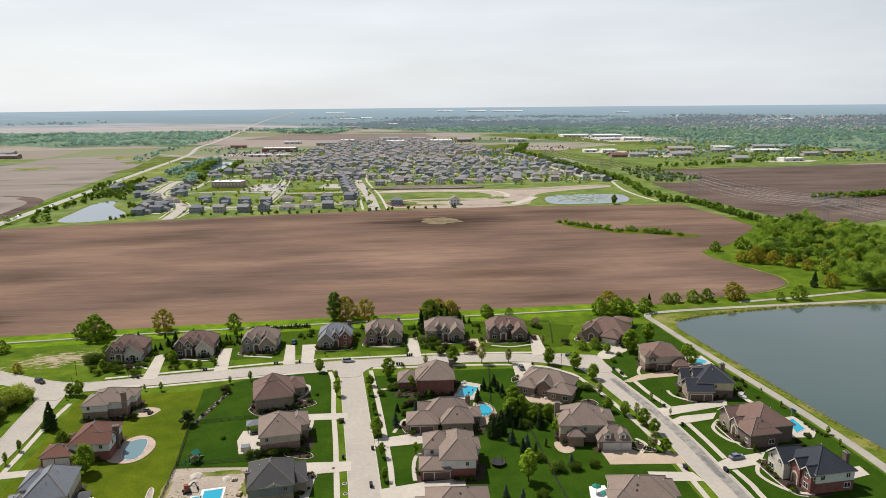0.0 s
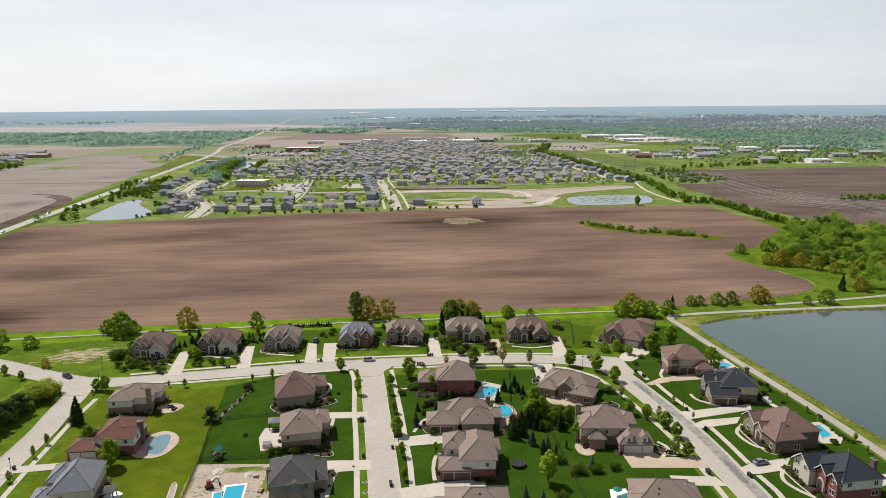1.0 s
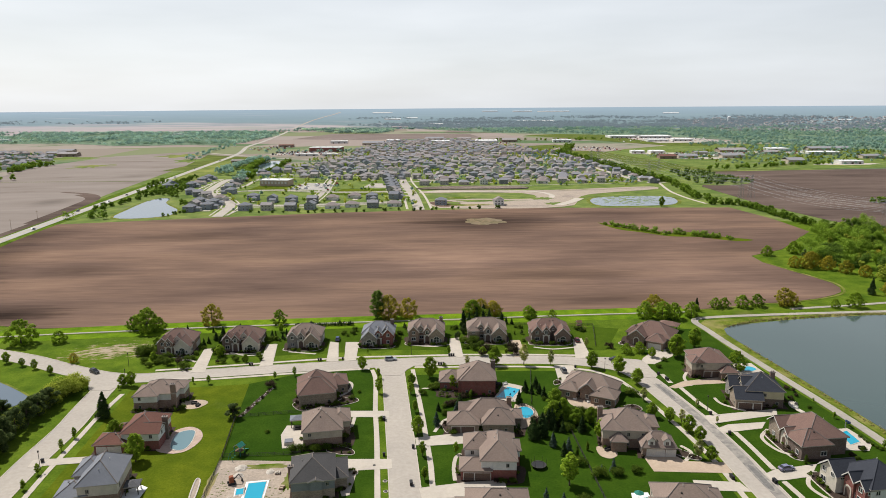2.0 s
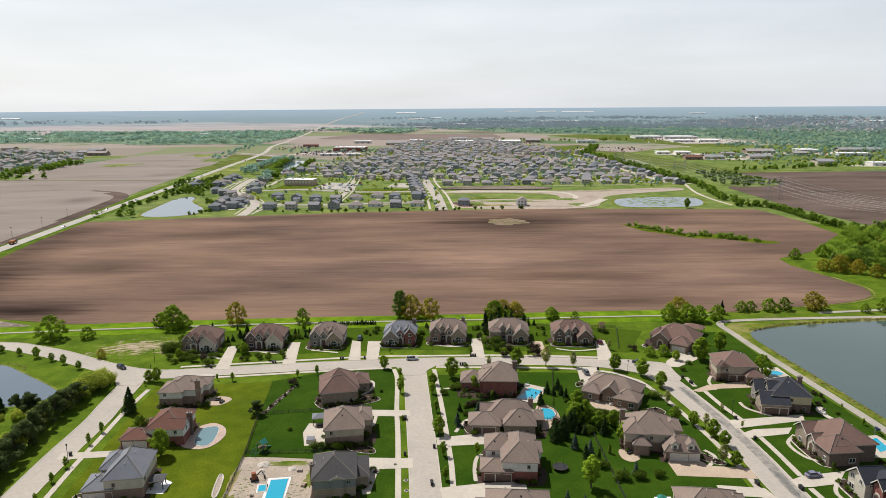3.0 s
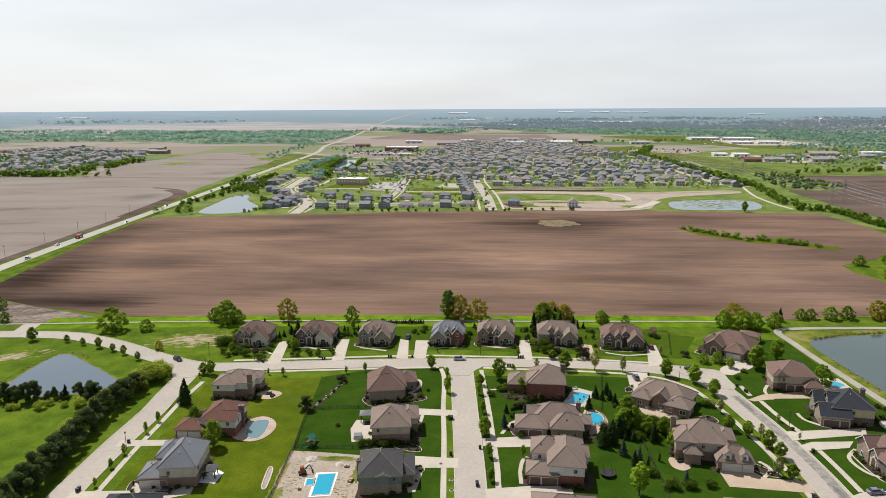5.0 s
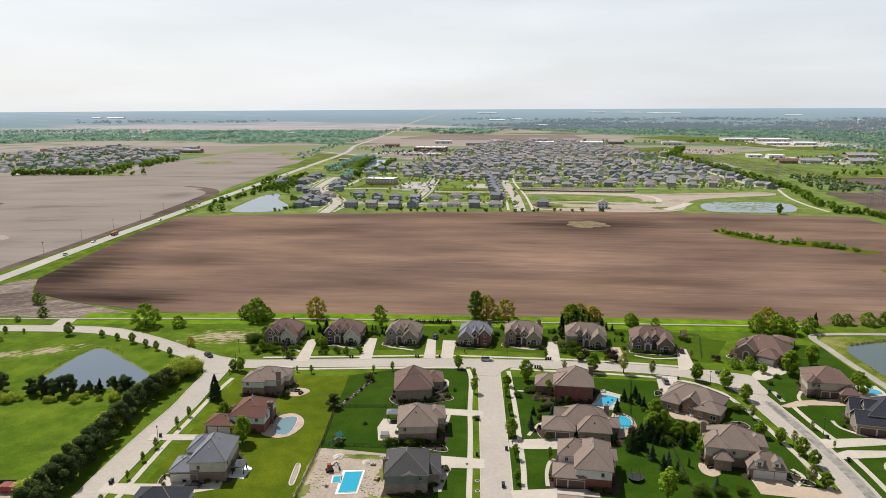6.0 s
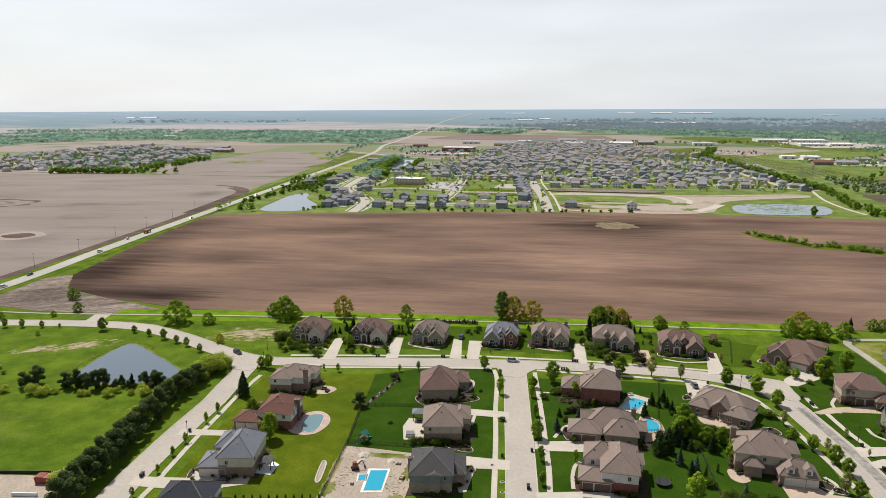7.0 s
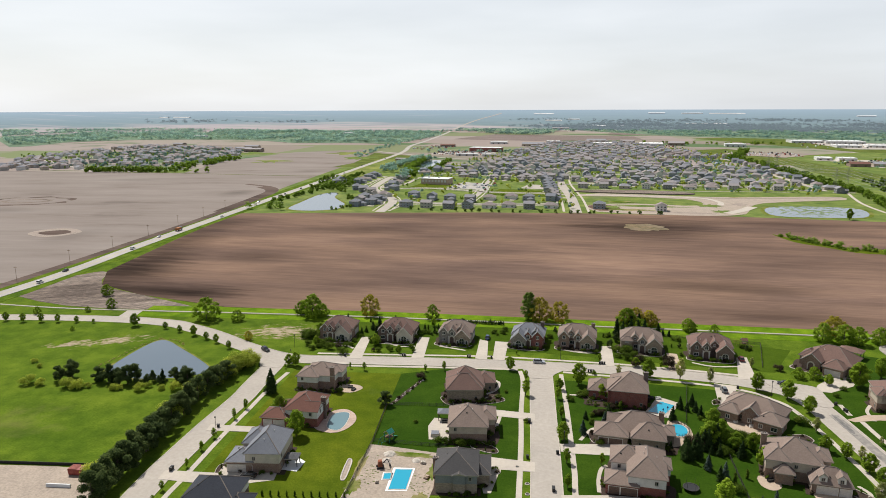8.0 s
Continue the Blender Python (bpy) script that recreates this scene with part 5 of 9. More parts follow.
row_house(-26.3, 285.5, 4, 15.5, 10.5, "taupe", "brick", "brick house with taupe roof and stone front gable", gable="stone", mid=0.5, stack=((6.5, 4.5, 7.4),))
row_house(0, 288, 3, 16.5, 10.5, "taupe", "stone", "stone house with a brown-grey hip roof and arched entry", gable="stone", mid=0.3, side="hip")
row_house(27.2, 288, 3, 16.4, 10.5, "brown", "dark", "dark brick house with cream gables and brown roof", gable="dark", mid=-2.0)
house(72, 285.5, -28, "brown", "brick", [Wing(0, 0, 17, 13, 3.6, pitch=0.68), Wing(-4.5, -7, 6.5, 6, 3.8, "gy", 0.8), Wing(3.5, -8, 7, 7, 3.2, "hip", 0.65), Wing(-7.5, -2, 5, 7, 3.6, "hip", 0.75)],
      "low brick corner house with a large brown roof", plain_sides=False, garage=((3.5, -11.5, "front", 5.2),), entry=((-4.5, -10, 1.8, 3.0),))
house(84.5, 251, 2, "brown", "brick", [Wing(-0.5, 0, 12.8, 12.5, 5.6, pitch=0.55), Wing(-6, -3.0, 4.6, 6.5, 5.6, pitch=0.55), Wing(4.6, -6.4, 5.8, 6.0, 2.9, pitch=0.62)],
      "two-storey brick house with cream upper walls and brown roof", upper="beige", garage=((-2.4, -6.25, "front", 2.5), (0.6, -6.25, "front", 2.5)), garage_paint=BROWN_DOOR, bed=False)
house(92, 224, -4, "slate", "dark", [Wing(1.5, 1.5, 12, 12, 5.6, pitch=0.68), Wing(-4.0, -3.2, 8.4, 7.5, 3.3, "gx", 0.75, wall="stone"), Wing(-5.2, 4.5, 5.6, 5.5, 4.4, "gx", 0.9, wall="grey_stone"), Wing(-3.2, 1.3, 3, 4, 6.2, "gx", 0.9, 3.2)],
      "house with near-black slate roof and pale yellow upper wall", upper="yellow", garage=((-5.2, -6.95, "front", 4.4), (-1.4, -6.95, "front", 2.4)), garage_paint=BROWN_DOOR, bed=False, stack=((6.5, 5, 8.8),))
house(96, 194, -80, "brown", "dark", [Wing(0, 1, 14, 12, 5.4, pitch=0.66), Wing(4.6, -3.2, 8, 9, 4.2, pitch=0.72), Wing(-5, -5.2, 5.5, 5, 4.6, "gy", 0.8, wall="stone"), Wing(0.3, -6.2, 3.6, 3, 4.0, "gy", 0.9, wall="cream")],
      "brown-roofed brick house with arched entry beside a pool", plain_sides=False, entry=((0.3, -7.7, 1.7, 2.9),), stack=())
house(99.5, 166.5, -80, "slate", "red", [Wing(-0.2, 1, 11.8, 11.2, 5.5, pitch=0.74), Wing(-5.5, -4.8, 6.5, 6.5, 4.6, "gy", 0.85, wall="cream"), Wing(-9.2, -3.2, 4, 5, 3.4, "gy", 0.85, wall="white"), Wing(0, -4.8, 3.4, 3, 5.2, "gy", 0.95, wall="red"), Wing(3.8, -4.6, 3.2, 2.6, 5.0, "gy", 0.95, wall="red")],
      "red brick house with white siding and dark slate roof", plain_sides=False, upper="white", entry=((0, -6.3, 1.7, 3.0),), stack=((1.5, 7.2, 8.4),), cap=ROOFS["slate"])
house(-3, 231, 3, "taupe", "red", [Wing(0, 0, 12, 13.5, 5.6, pitch=0.68), Wing(-9.5, 2.2, 8, 9, 3.2, pitch=0.6), Wing(-3, -1, 8, 9, 5.2, pitch=0.7)],
      "red brick house with taupe hip roof and low garage", garage=((-13.5, 2.2, "left", 5.0),), stack=((5.6, 3, 9.2),), entry=())
house(-0.8, 202.5, 2, "taupe", "stone", [Wing(1.5, 2.5, 15, 11, 3.3, pitch=0.72), Wing(4.5, -2.8, 9.5, 8.5, 3.3, pitch=0.75), Wing(-6.3, -2.6, 9.5, 8, 3.0, pitch=0.55), Wing(-4.5, 3.8, 6, 5, 3.6, "gx", 0.7), Wing(9.5, 1.0, 5, 6, 3.0, pitch=0.5)],
      "broad single-storey stone house with taupe roof", garage=((-8.6, -6.6, "front", 2.8), (-5.0, -6.6, "front", 4.0)), garage_paint=BROWN_DOOR, stack=((8.5, 5.5, 6.6),))
house(1.4, 177, 2, "taupe", "red", [Wing(2, 0, 9.5, 15.5, 5.6, pitch=0.68), Wing(-3, 3.5, 8.5, 8.5, 5.3, pitch=0.66), Wing(-4.3, -4.8, 8.2, 6.8, 3.0, pitch=0.5), Wing(6.4, 2.5, 3.6, 6, 4.8, pitch=0.6)],
      "red brick house with white upper siding and taupe roof", upper="white", garage=((-6.2, -8.2, "front", 2.8), (-2.4, -8.2, "front", 4.2)), garage_paint=BROWN_DOOR, vents=8)
house(3, 150, 2, "taupe", "brick", [Wing(0, 0, 15, 12, 5.2, pitch=0.6), Wing(-7, 1, 6, 8, 3.2)], "brick house with a taupe hip roof")
house(36.8, 227.5, -24, "taupe", "brick", [Wing(0, 1, 18, 11.5, 3.2, pitch=0.66), Wing(6.3, -4.6, 8, 7, 3.1, pitch=0.6), Wing(-6, -4.6, 6, 5.5, 3.1, pitch=0.65), Wing(0.5, -4, 5, 4.5, 3.9, "gy", 0.85), Wing(-6, 6.5, 7, 6, 3.0, pitch=0.6)],
      "low brick house with a broad taupe roof and back patio", plain_sides=False, bed=False)
house(42.5, 195, -3, "taupe", "brick", [Wing(0, 0, 12.5, 12, 5.6, pitch=0.68), Wing(-4.5, -2, 6, 9, 5.6, pitch=0.66), Wing(-3, -6.8, 4.4, 4, 3.2, pitch=0.75), Wing(6.6, 2, 5, 7, 5.0, pitch=0.6)],
      "brick house with beige upper wall and round bay", upper="beige", stack=((-7.6, 2, 9.0),), bed=False)
house(50, 187.5, 0, "taupe", "brick", [Wing(0, 0, 9.4, 7, 2.9, "hip", 0.85), Wing(-2.2, -2.1, 1.9, 2.6, 4.9, "gy", 0.85, 3.2, wall="white", over=0.35), Wing(2.2, -2.1, 1.9, 2.6, 4.9, "gy", 0.85, 3.2, wall="white", over=0.35)],
      "brick garage house with two white dormers", garage=((-1.0, -3.5, "front", 4.9), (3.3, -3.5, "front", 2.7)), bed=False, vents=6)
house(49, 154.5, -2, "taupe", "brick", [Wing(0, 0, 14.5, 11, 5.4, pitch=0.62), Wing(-5.5, -4, 6, 6, 5.2, pitch=0.62), Wing(6, 2, 6, 7, 4.6)], "brick and siding house with a taupe roof", upper="beige", bed=False)
house(-111.5, 214, 8, "taupe", "brick", [Wing(0, 0, 11.5, 10.5, 5.2, pitch=0.52), Wing(-3.6, -2.5, 7.6, 9, 5.1, pitch=0.52), Wing(4.8, 2.5, 5, 6, 5.0, pitch=0.5)], "brick house with white upper siding and taupe roof", upper="white", stack=((5.2, -5.2, 8.4),))
house(-104.5, 184.5, 8, "red", "red", [Wing(1.2, 2.2, 10.5, 12.5, 5.2, pitch=0.62), Wing(4.6, -1.5, 4.5, 6, 5.2, "gx", 0.6), Wing(-7, -2.5, 8.5, 7, 3.0, "hip", 0.5), Wing(-4, 3.5, 8, 6.5, 3.2, "hip", 0.55)],
      "red brick house with a red-brown roof", upper="white", garage=((-9.2, -6, "front", 2.7), (-5.5, -6, "front", 3.6)), stack=((6.9, 2, 7.4),), bed=False)
house(-102, 157.5, 14, "blue", "brick", [Wing(1.5, 0.6, 9.5, 14, 5.8, pitch=0.82), Wing(-5, -2.2, 7.5, 8.2, 3.1, "hip", 0.55), Wing(-2.5, 4.5, 7, 8.5, 5.4, pitch=0.7)],
      "blue-grey roofed house with pale siding over brick", upper="cream", garage=((-7.2, -6.3, "front", 2.6), (-3.6, -6.3, "front", 4.2)), bed=False, vents=6)
house(-101.5, 134, 12, "slate", "dark", [Wing(0, 0, 13, 10.5, 5.0, pitch=0.6), Wing(7, -3, 6, 7, 3.4)], "house with a near-black roof", upper="white", bed=False)
house(-59.3, 221.5, 17, "brown", "stone", [Wing(0, 0, 12.5, 13, 4.5, pitch=0.76), Wing(-0.5, -4, 12, 9.5, 4.4, pitch=0.78), Wing(7.2, 4.2, 7, 8.5, 3.3, pitch=0.6)],
      "stone house with a tall mauve-brown hip roof", garage=((10.7, 4.2, "right", 5.0),), vents=5)
house(-49.8, 192, 14, "taupe", "brick", [Wing(-0.5, -0.5, 11.5, 13.5, 5.2, pitch=0.66), Wing(5.2, 3.2, 5.4, 8.5, 4.8, pitch=0.6)], "brick house with beige upper siding and taupe roof", upper="beige", vents=7)
house(-45.4, 163.5, 13, "charcoal", "stone", [Wing(-0.5, 0, 11, 13, 5.4, pitch=0.62), Wing(5.4, 2.5, 5.8, 10, 3.4, pitch=0.55), Wing(0.3, -6.3, 3.2, 1.2, 5.4, "gy", 0.3)],
      "charcoal-roofed house with blue-grey siding over stone", upper="slate_blue", stack=((-6.4, 1, 6.0),), bed=False, vents=8)


# ---- trees and shrubs ----
def leaf_cards(rng, centres, radii, count, size, up=0.8):
    """Small folded leaf clumps scattered in lumps; each clump is its own island."""
    centres, radii = np.asarray(centres, float), np.asarray(radii, float)
    pick = rng.integers(0, len(centres), count)
    d = rng.normal(size=(count, 3))
    d /= np.linalg.norm(d, axis=1)[:, None]
    p = centres[pick] + d * radii[pick] * (rng.random(count) ** 0.4)[:, None]
    mid = centres.mean(0)
    out = p - mid
    out /= np.linalg.norm(out, axis=1)[:, None] + 1e-6
    face = 0.7 * d + 0.5 * out + np.array((0, 0, up)) + 0.55 * rng.normal(size=(count, 3))
    a = np.cross(face, rng.normal(size=(count, 3)))
    a /= np.linalg.norm(a, axis=1)[:, None]
    b = np.cross(face, a)
    b /= np.linalg.norm(b, axis=1)[:, None]
    s = (size * rng.uniform(0.6, 1.3, count))[:, None] * 0.5
    v = np.stack([p - a * s, p + b * s * 0.8, p + a * s, p - b * s * 0.8], 1).reshape(-1, 3)
    return v, np.arange(4 * count).reshape(-1, 4)


def quick_mesh(name, v, f, material):
    me = bpy.data.meshes.new(name)
    me.vertices.add(len(v)), me.loops.add(f.size), me.polygons.add(len(f))
    me.vertices.foreach_set("co", np.asarray(v, np.float32).ravel())
    me.loops.foreach_set("vertex_index", np.asarray(f, np.int32).ravel())
    me.polygons.foreach_set("loop_start", np.arange(0, f.size, f.shape[1], dtype=np.int32))
    me.materials.append(material)
    me.update(calc_edges=True)
    return me


def crown_lumps(rng, kind, height):
    """Centres and radii of the lumps that make up a crown."""
    c, r = [], []
    if kind in ("round", "tall", "open", "bushy", "cone"):
        wide, low, widest, n = {"round": (0.34, 0.16, 0.42, 54), "tall": (0.23, 0.10, 0.50, 46), "open": (0.20, 0.26, 0.45, 26), "bushy": (0.58, 0.0, 0.34, 76), "cone": (0.27, 0.06, 0.26, 52)}[kind]
        for i in range(n):
            t = (i + rng.random()) / n
            z = low + (1 - low) * t
            full = math.sin(math.pi * 0.5 * t / widest) if t < widest else math.cos(math.pi * 0.5 * (t - widest) / (1 - widest))
            reach = wide * (0.25 + 0.75 * full) * math.sqrt(rng.uniform(0.2, 1.0)) * rng.uniform(0.82, 1.08)
            a = i * 2.39996 + rng.random()
            c.append((reach * math.cos(a), reach * math.sin(a), z * 0.95))
            k = rng.uniform(0.065, 0.115) * (0.75 if t > 0.85 else 1.0)
            r.append((k, k, k * 0.85))
    elif kind == "spruce":
        for i in range(80):
            t = (i / 80) ** 1.15
            reach = 0.23 * (1 - t) ** 0.9 * rng.uniform(0.5, 1.0)
            a = rng.random() * 2 * math.pi
            c.append((reach * math.cos(a), reach * math.sin(a), 0.07 + 0.90 * t))
            k = 0.095 * (1 - t) + 0.022
            r.append((k, k, k * 0.7))
    elif kind == "column":
        for i in range(16):
            t = i / 16
            c.append((rng.normal() * 0.03, rng.normal() * 0.03, 0.06 + 0.84 * t))
            k = 0.17 * math.sin(math.pi * (0.25 + 0.7 * t))
            r.append((k, k, k))
    elif kind == "pine":
        for i in range(22):
            t = rng.random()
            reach = 0.34 * math.sin(math.pi * (0.25 + 0.68 * t)) * math.sqrt(rng.random())
            a = rng.random() * 2 * math.pi
            c.append((reach * math.cos(a), reach * math.sin(a), 0.12 + 0.78 * t))
            r.append((0.14, 0.14, 0.10))
    else:  # bush
        for _ in range(12):
            a, q = rng.random() * 2 * math.pi, 0.42 * math.sqrt(rng.random())
            c.append((q * math.cos(a), q * math.sin(a), 0.25 + 0.45 * rng.random() * (1 - q)))
            r.append((0.24, 0.24, 0.24))
    return np.array(c) * height, np.array(r) * height


SPECIES = {  # crown kind, leaves, clumps, clump size, built height, trunk share, name, category, label
    "maple": ("round", "maple", 7819, 0.28, 7.0, 1, "deciduous_tree", "tree", "leafy green street tree with a rounded crown"),
    "young": ("open", "maple", 2070, 0.20, 4.0, 1, "young_tree", "tree", "slim young tree with sparse fresh leaves"),
    "pale": ("open", "pale", 3449, 0.20, 6.0, 1, "young_tree", "tree", "thin tree with pale opening spring leaves"),
    "bud": ("bushy", "bud", 12000, 0.30, 10.0, 1, "budding_tree", "tree", "olive-yellow budding tree at the field edge"),
    "linden": ("cone", "maple", 8600, 0.26, 9.0, 1, "deciduous_tree", "tree", "bright green conical garden tree"),
    "tall": ("tall", "deep", 9660, 0.39, 14.0, 1, "tall_tree", "tree", "tall dark green tree at the field edge"),
    "tallgreen": ("bushy", "maple", 11000, 0.32, 9.0, 1, "deciduous_tree", "tree", "bushy deep green tree at the gardens' edge"),
    "spruce": ("spruce", "spruce", 8600, 0.24, 7.0, 1, "spruce_tree", "tree", "dark conical evergreen spruce tree"),
    "bluespruce": ("spruce", "blue", 5060, 0.17, 5.0, 1, "spruce_tree", "tree", "small blue-grey spruce tree"),
    "arbor": ("column", "shrub", 1150, 0.19, 3.0, 0, "arborvitae", "shrub", "narrow upright evergreen shrub"),
    "shrub": ("bush", "shrub", 2070, 0.19, 3.0, 0, "shrub", "shrub", "rounded green garden shrub in a bed"),
    "darkshrub": ("bush", "plum", 2070, 0.19, 3.0, 0, "shrub", "shrub", "rounded dark plum-coloured shrub"),
    "pine": ("pine", "pine", 7359, 0.28, 6.5, 1, "pine_tree", "tree", "dark bushy evergreen pine tree"),
    "yellow": ("bush", "yellow", 2530, 0.30, 5.0, 0, "shrub", "shrub", "yellow-green wild bush in the meadow"),
}
PROTOS = {}


def plant_protos(kind):
    if kind not in PROTOS:
        form, leaf, count, size, height, trunk, name, category, label = SPECIES[kind]
        PROTOS[kind] = []
        for k in range(3):
            rng = np.random.default_rng(sum(map(ord, kind)) + 31 * k)
            c, r = crown_lumps(rng, form, height)
            crown = quick_mesh("crown", *leaf_cards(rng, c, r, count, size), LEAF[leaf])
            wood = None
            if trunk:
                s = Shape().rod((0, 0, -0.2), (0.02 * height, 0, height * 0.45), 0.024 * height, 0.014 * height, 7).rod((0.02 * height, 0, height * 0.45), (0, 0, height * 0.85), 0.014 * height, 0.004 * height, 6)
                for i in range(7):
                    q = Vector(c[int(rng.integers(len(c)))])
                    s.rod((0.015 * height, 0, height * rng.uniform(0.28, 0.5)), q, 0.008 * height, 0.002 * height, 5)
                wood = s.mesh("trunk", BARK)
            PROTOS[kind].append((crown, wood, height))
    return PROTOS[kind], SPECIES[kind][6:]


PICK = random.Random(5)


ROADS = ((curve_through(MAIN, 4), 4.2), (curve_through(MIDDLE, 4), 4.1), (curve_through(SIDE, 4), 4.0))


def off_road(x, y):
    """The nearest spot at least 1.3 m behind a kerb."""
    p = Vector((x, y))
    for line, half in ROADS:
        for a, b in zip(line, line[1:]):
            d = b - a
            q = a + d * min(1.0, max(0.0, (p - a).dot(d) / d.length_squared))
            if 0.01 < (p - q).length < half + 1.0:
                p = q + (p - q).normalized() * (half + 1.4)
    return p.x, p.y


def plant(kind, x, y, height, label="", z=0.0):
    x, y = off_road(x, y)
    protos, (name, category, words) = plant_protos(kind)
    crown, wood, built = PICK.choice(protos)
    k = height / built
    wide = k * PICK.uniform(0.9, 1.15)
    t = thing(name, Matrix.LocRotScale((x, y, z), Euler((0, 0, PICK.uniform(0, 6.28))), (wide, wide, k)), label or words, category, name.replace("_", " ") + "s")
    if wood:
        part("trunk", wood, t)
    part("crown", crown, t)
    return t


def plants(kind, rows, label="", grow=1.0):
    for x, y, h in rows:
        plant(kind, x, y, h * grow, label)


plants("maple", [(-49.4, 248.7, 5.6), (-27.1, 232.5, 4.5), (-20.9, 239.1, 8.6), (3.3, 253.5, 8.0), (-21.7, 194.2, 6.4), (40.8, 252, 7), (50.6, 247.7, 7.4), (55.8, 237.6, 6.2), (63, 200, 5.8), (64.6, 194.2, 5), (64.4, 182.7, 4.6), (-1.3, 263.5, 3.9), (35.1, 194.5, 6.4), (66.6, 264.4, 4.4), (-132.9, 226.6, 4.7), (-129.8, 226.6, 6), (76.5, 265.4, 9.7), (86.8, 276.8, 8.6), (-113, 185.3, 7.3), (-100.7, 173.7, 8.9), (54, 209.9, 5.2), (58.9, 206.9, 5), (21.5, 203.6, 8.2), (172.2, 680.6, 10.3), (33.4, 203.7, 5.9), (25.3, 204.7, 5.5), (-132.7, 249.9, 4.6), (-108.3, 257, 5.6)])
plants("maple", [(-95.7, 251.5, 3.5), (-138.4, 265.3, 5.3), (-92.5, 288.8, 4.4), (-12.1, 229.1, 5.6), (28.9, 202.6, 6.1)])
plants("young", [(-102, 229.8, 3.5), (-78.9, 235.4, 3.1), (-72.2, 238.4, 4), (-108, 230, 2.6), (-26.5, 224.3, 4.7), (-23.5, 209.8, 4.5), (-18.3, 181.1, 4.8), (-16.5, 168.2, 4), (-40.1, 237.9, 4.1), (-37.9, 224.2, 6.2), (-8.6, 182.7, 4), (-126.8, 178.8, 3.9), (-133.2, 206, 3.2), (-133.8, 222.6, 2.1), (7.9, 263.3, 2.9), (-15.2, 263.9, 3.9), (-48.6, 263.5, 2.4), (22.5, 167.5, 9.7), (-143.1, 220, 2.3), (-128.5, 186.9, 3.7), (-125.3, 165.4, 3.5), (-124.1, 157.6, 3.1), (-121.4, 148.2, 2.8), (-121, 136.2, 3), (-122.7, 131.5, 2.3), (-148.1, 206.7, 2.7), (116.7, 185.1, 2.5)])
plants("young", [(112.2, 211.7, 2.4), (117.3, 192.5, 2.8), (111.3, 224.1, 1.7)])
plants("pale", [(14.8, 254.1, 8.8), (25.3, 254.9, 6.6), (-11.4, 256.3, 4.7), (41.8, 274.5, 4.5), (63.4, 206.8, 4.8), (54.1, 222.5, 5.1), (65.4, 222.3, 3), (61.1, 183.8, 6.1), (72.6, 206.6, 2.4)])
plants("bud", [(-127.7, 296.9, 10.7), (-46.7, 311.2, 11.7), (4.1, 317, 6.8), (81.5, 325.6, 9.3), (149.2, 339.5, 9.7), (196.9, 421, 10.5), (212.8, 361.9, 8.3), (-37.9, 312.7, 10.1), (-165.1, 248.3, 4.2), (-6.9, 319, 7.6), (2.8, 320, 7), (-2.8, 320, 8), (202, 428, 9.5), (207, 418, 9), (190, 424, 7.5), (214, 410, 8), (221, 402, 7), (153, 341, 7)])
plants("tall", [(-52.1, 311.4, 14)])
plants("tallgreen", [(-96.5, 299.5, 7.4)], "rounded bright green tree behind the gardens")
plants("linden", [(22.4, 208.1, 10.5), (24.6, 205.2, 8.5)])
plants("tallgreen", [(-153.7, 286.9, 11.5), (-161.2, 289.4, 6.8), (-149.4, 288.3, 6.8), (-6.8, 313.6, 9), (83.4, 316.2, 8.6), (88.8, 316.1, 8.2), (98, 319.5, 7.5), (75.3, 316.5, 8.5), (21.6, 312.7, 5.6), (31.2, 314.2, 4.5), (118.5, 335.4, 5.4), (127.5, 336.1, 6.6), (135.4, 337.9, 6.6), (113.9, 334.5, 5.4), (172.6, 336.7, 4.8), (182.8, 338.4, 7.8), (186.7, 457.7, 7.1), (207, 464.3, 8.8), (95.4, 252.4, 7.9), (57.4, 268.6, 4.4), (62.8, 269.8, 4.8), (20.4, 314.5, 6.2), (-0, 309.9, 5.6)])
plants("spruce", [(-125.3, 200.6, 9.6), (-119.1, 217.1, 3.7), (14.7, 192.6, 7.1), (17.3, 194.8, 8.3), (19.8, 200.8, 6.6), (14.3, 197.1, 5.3), (11.3, 217.9, 5.4), (13.9, 228.2, 4.7), (22.1, 208.9, 6.8), (-1.4, 315.2, 6.8), (-4.7, 315.3, 6.2), (1.3, 313.3, 5.6), (22.8, 183.5, 4.7), (20.1, 189, 4.8), (29.9, 198.3, 5.7), (75.4, 270.1, 6.4), (103, 329, 7), (203.7, 362.2, 9.6), (-134.7, 286.4, 3.7), (-169.5, 198.1, 5.4), (-192.5, 191.4, 5.8), (23.4, 203.5, 7.8), (20.9, 200.8, 7), (10.3, 197.9, 3.1), (-120.7, 270.5, 3.2), (-119.4, 272.5, 3.2), (-117.6, 276.4, 4.3), (-114.3, 272.3, 3.7), (-115.9, 280.3, 5.5), (-96.5, 279.2, 3.8)])
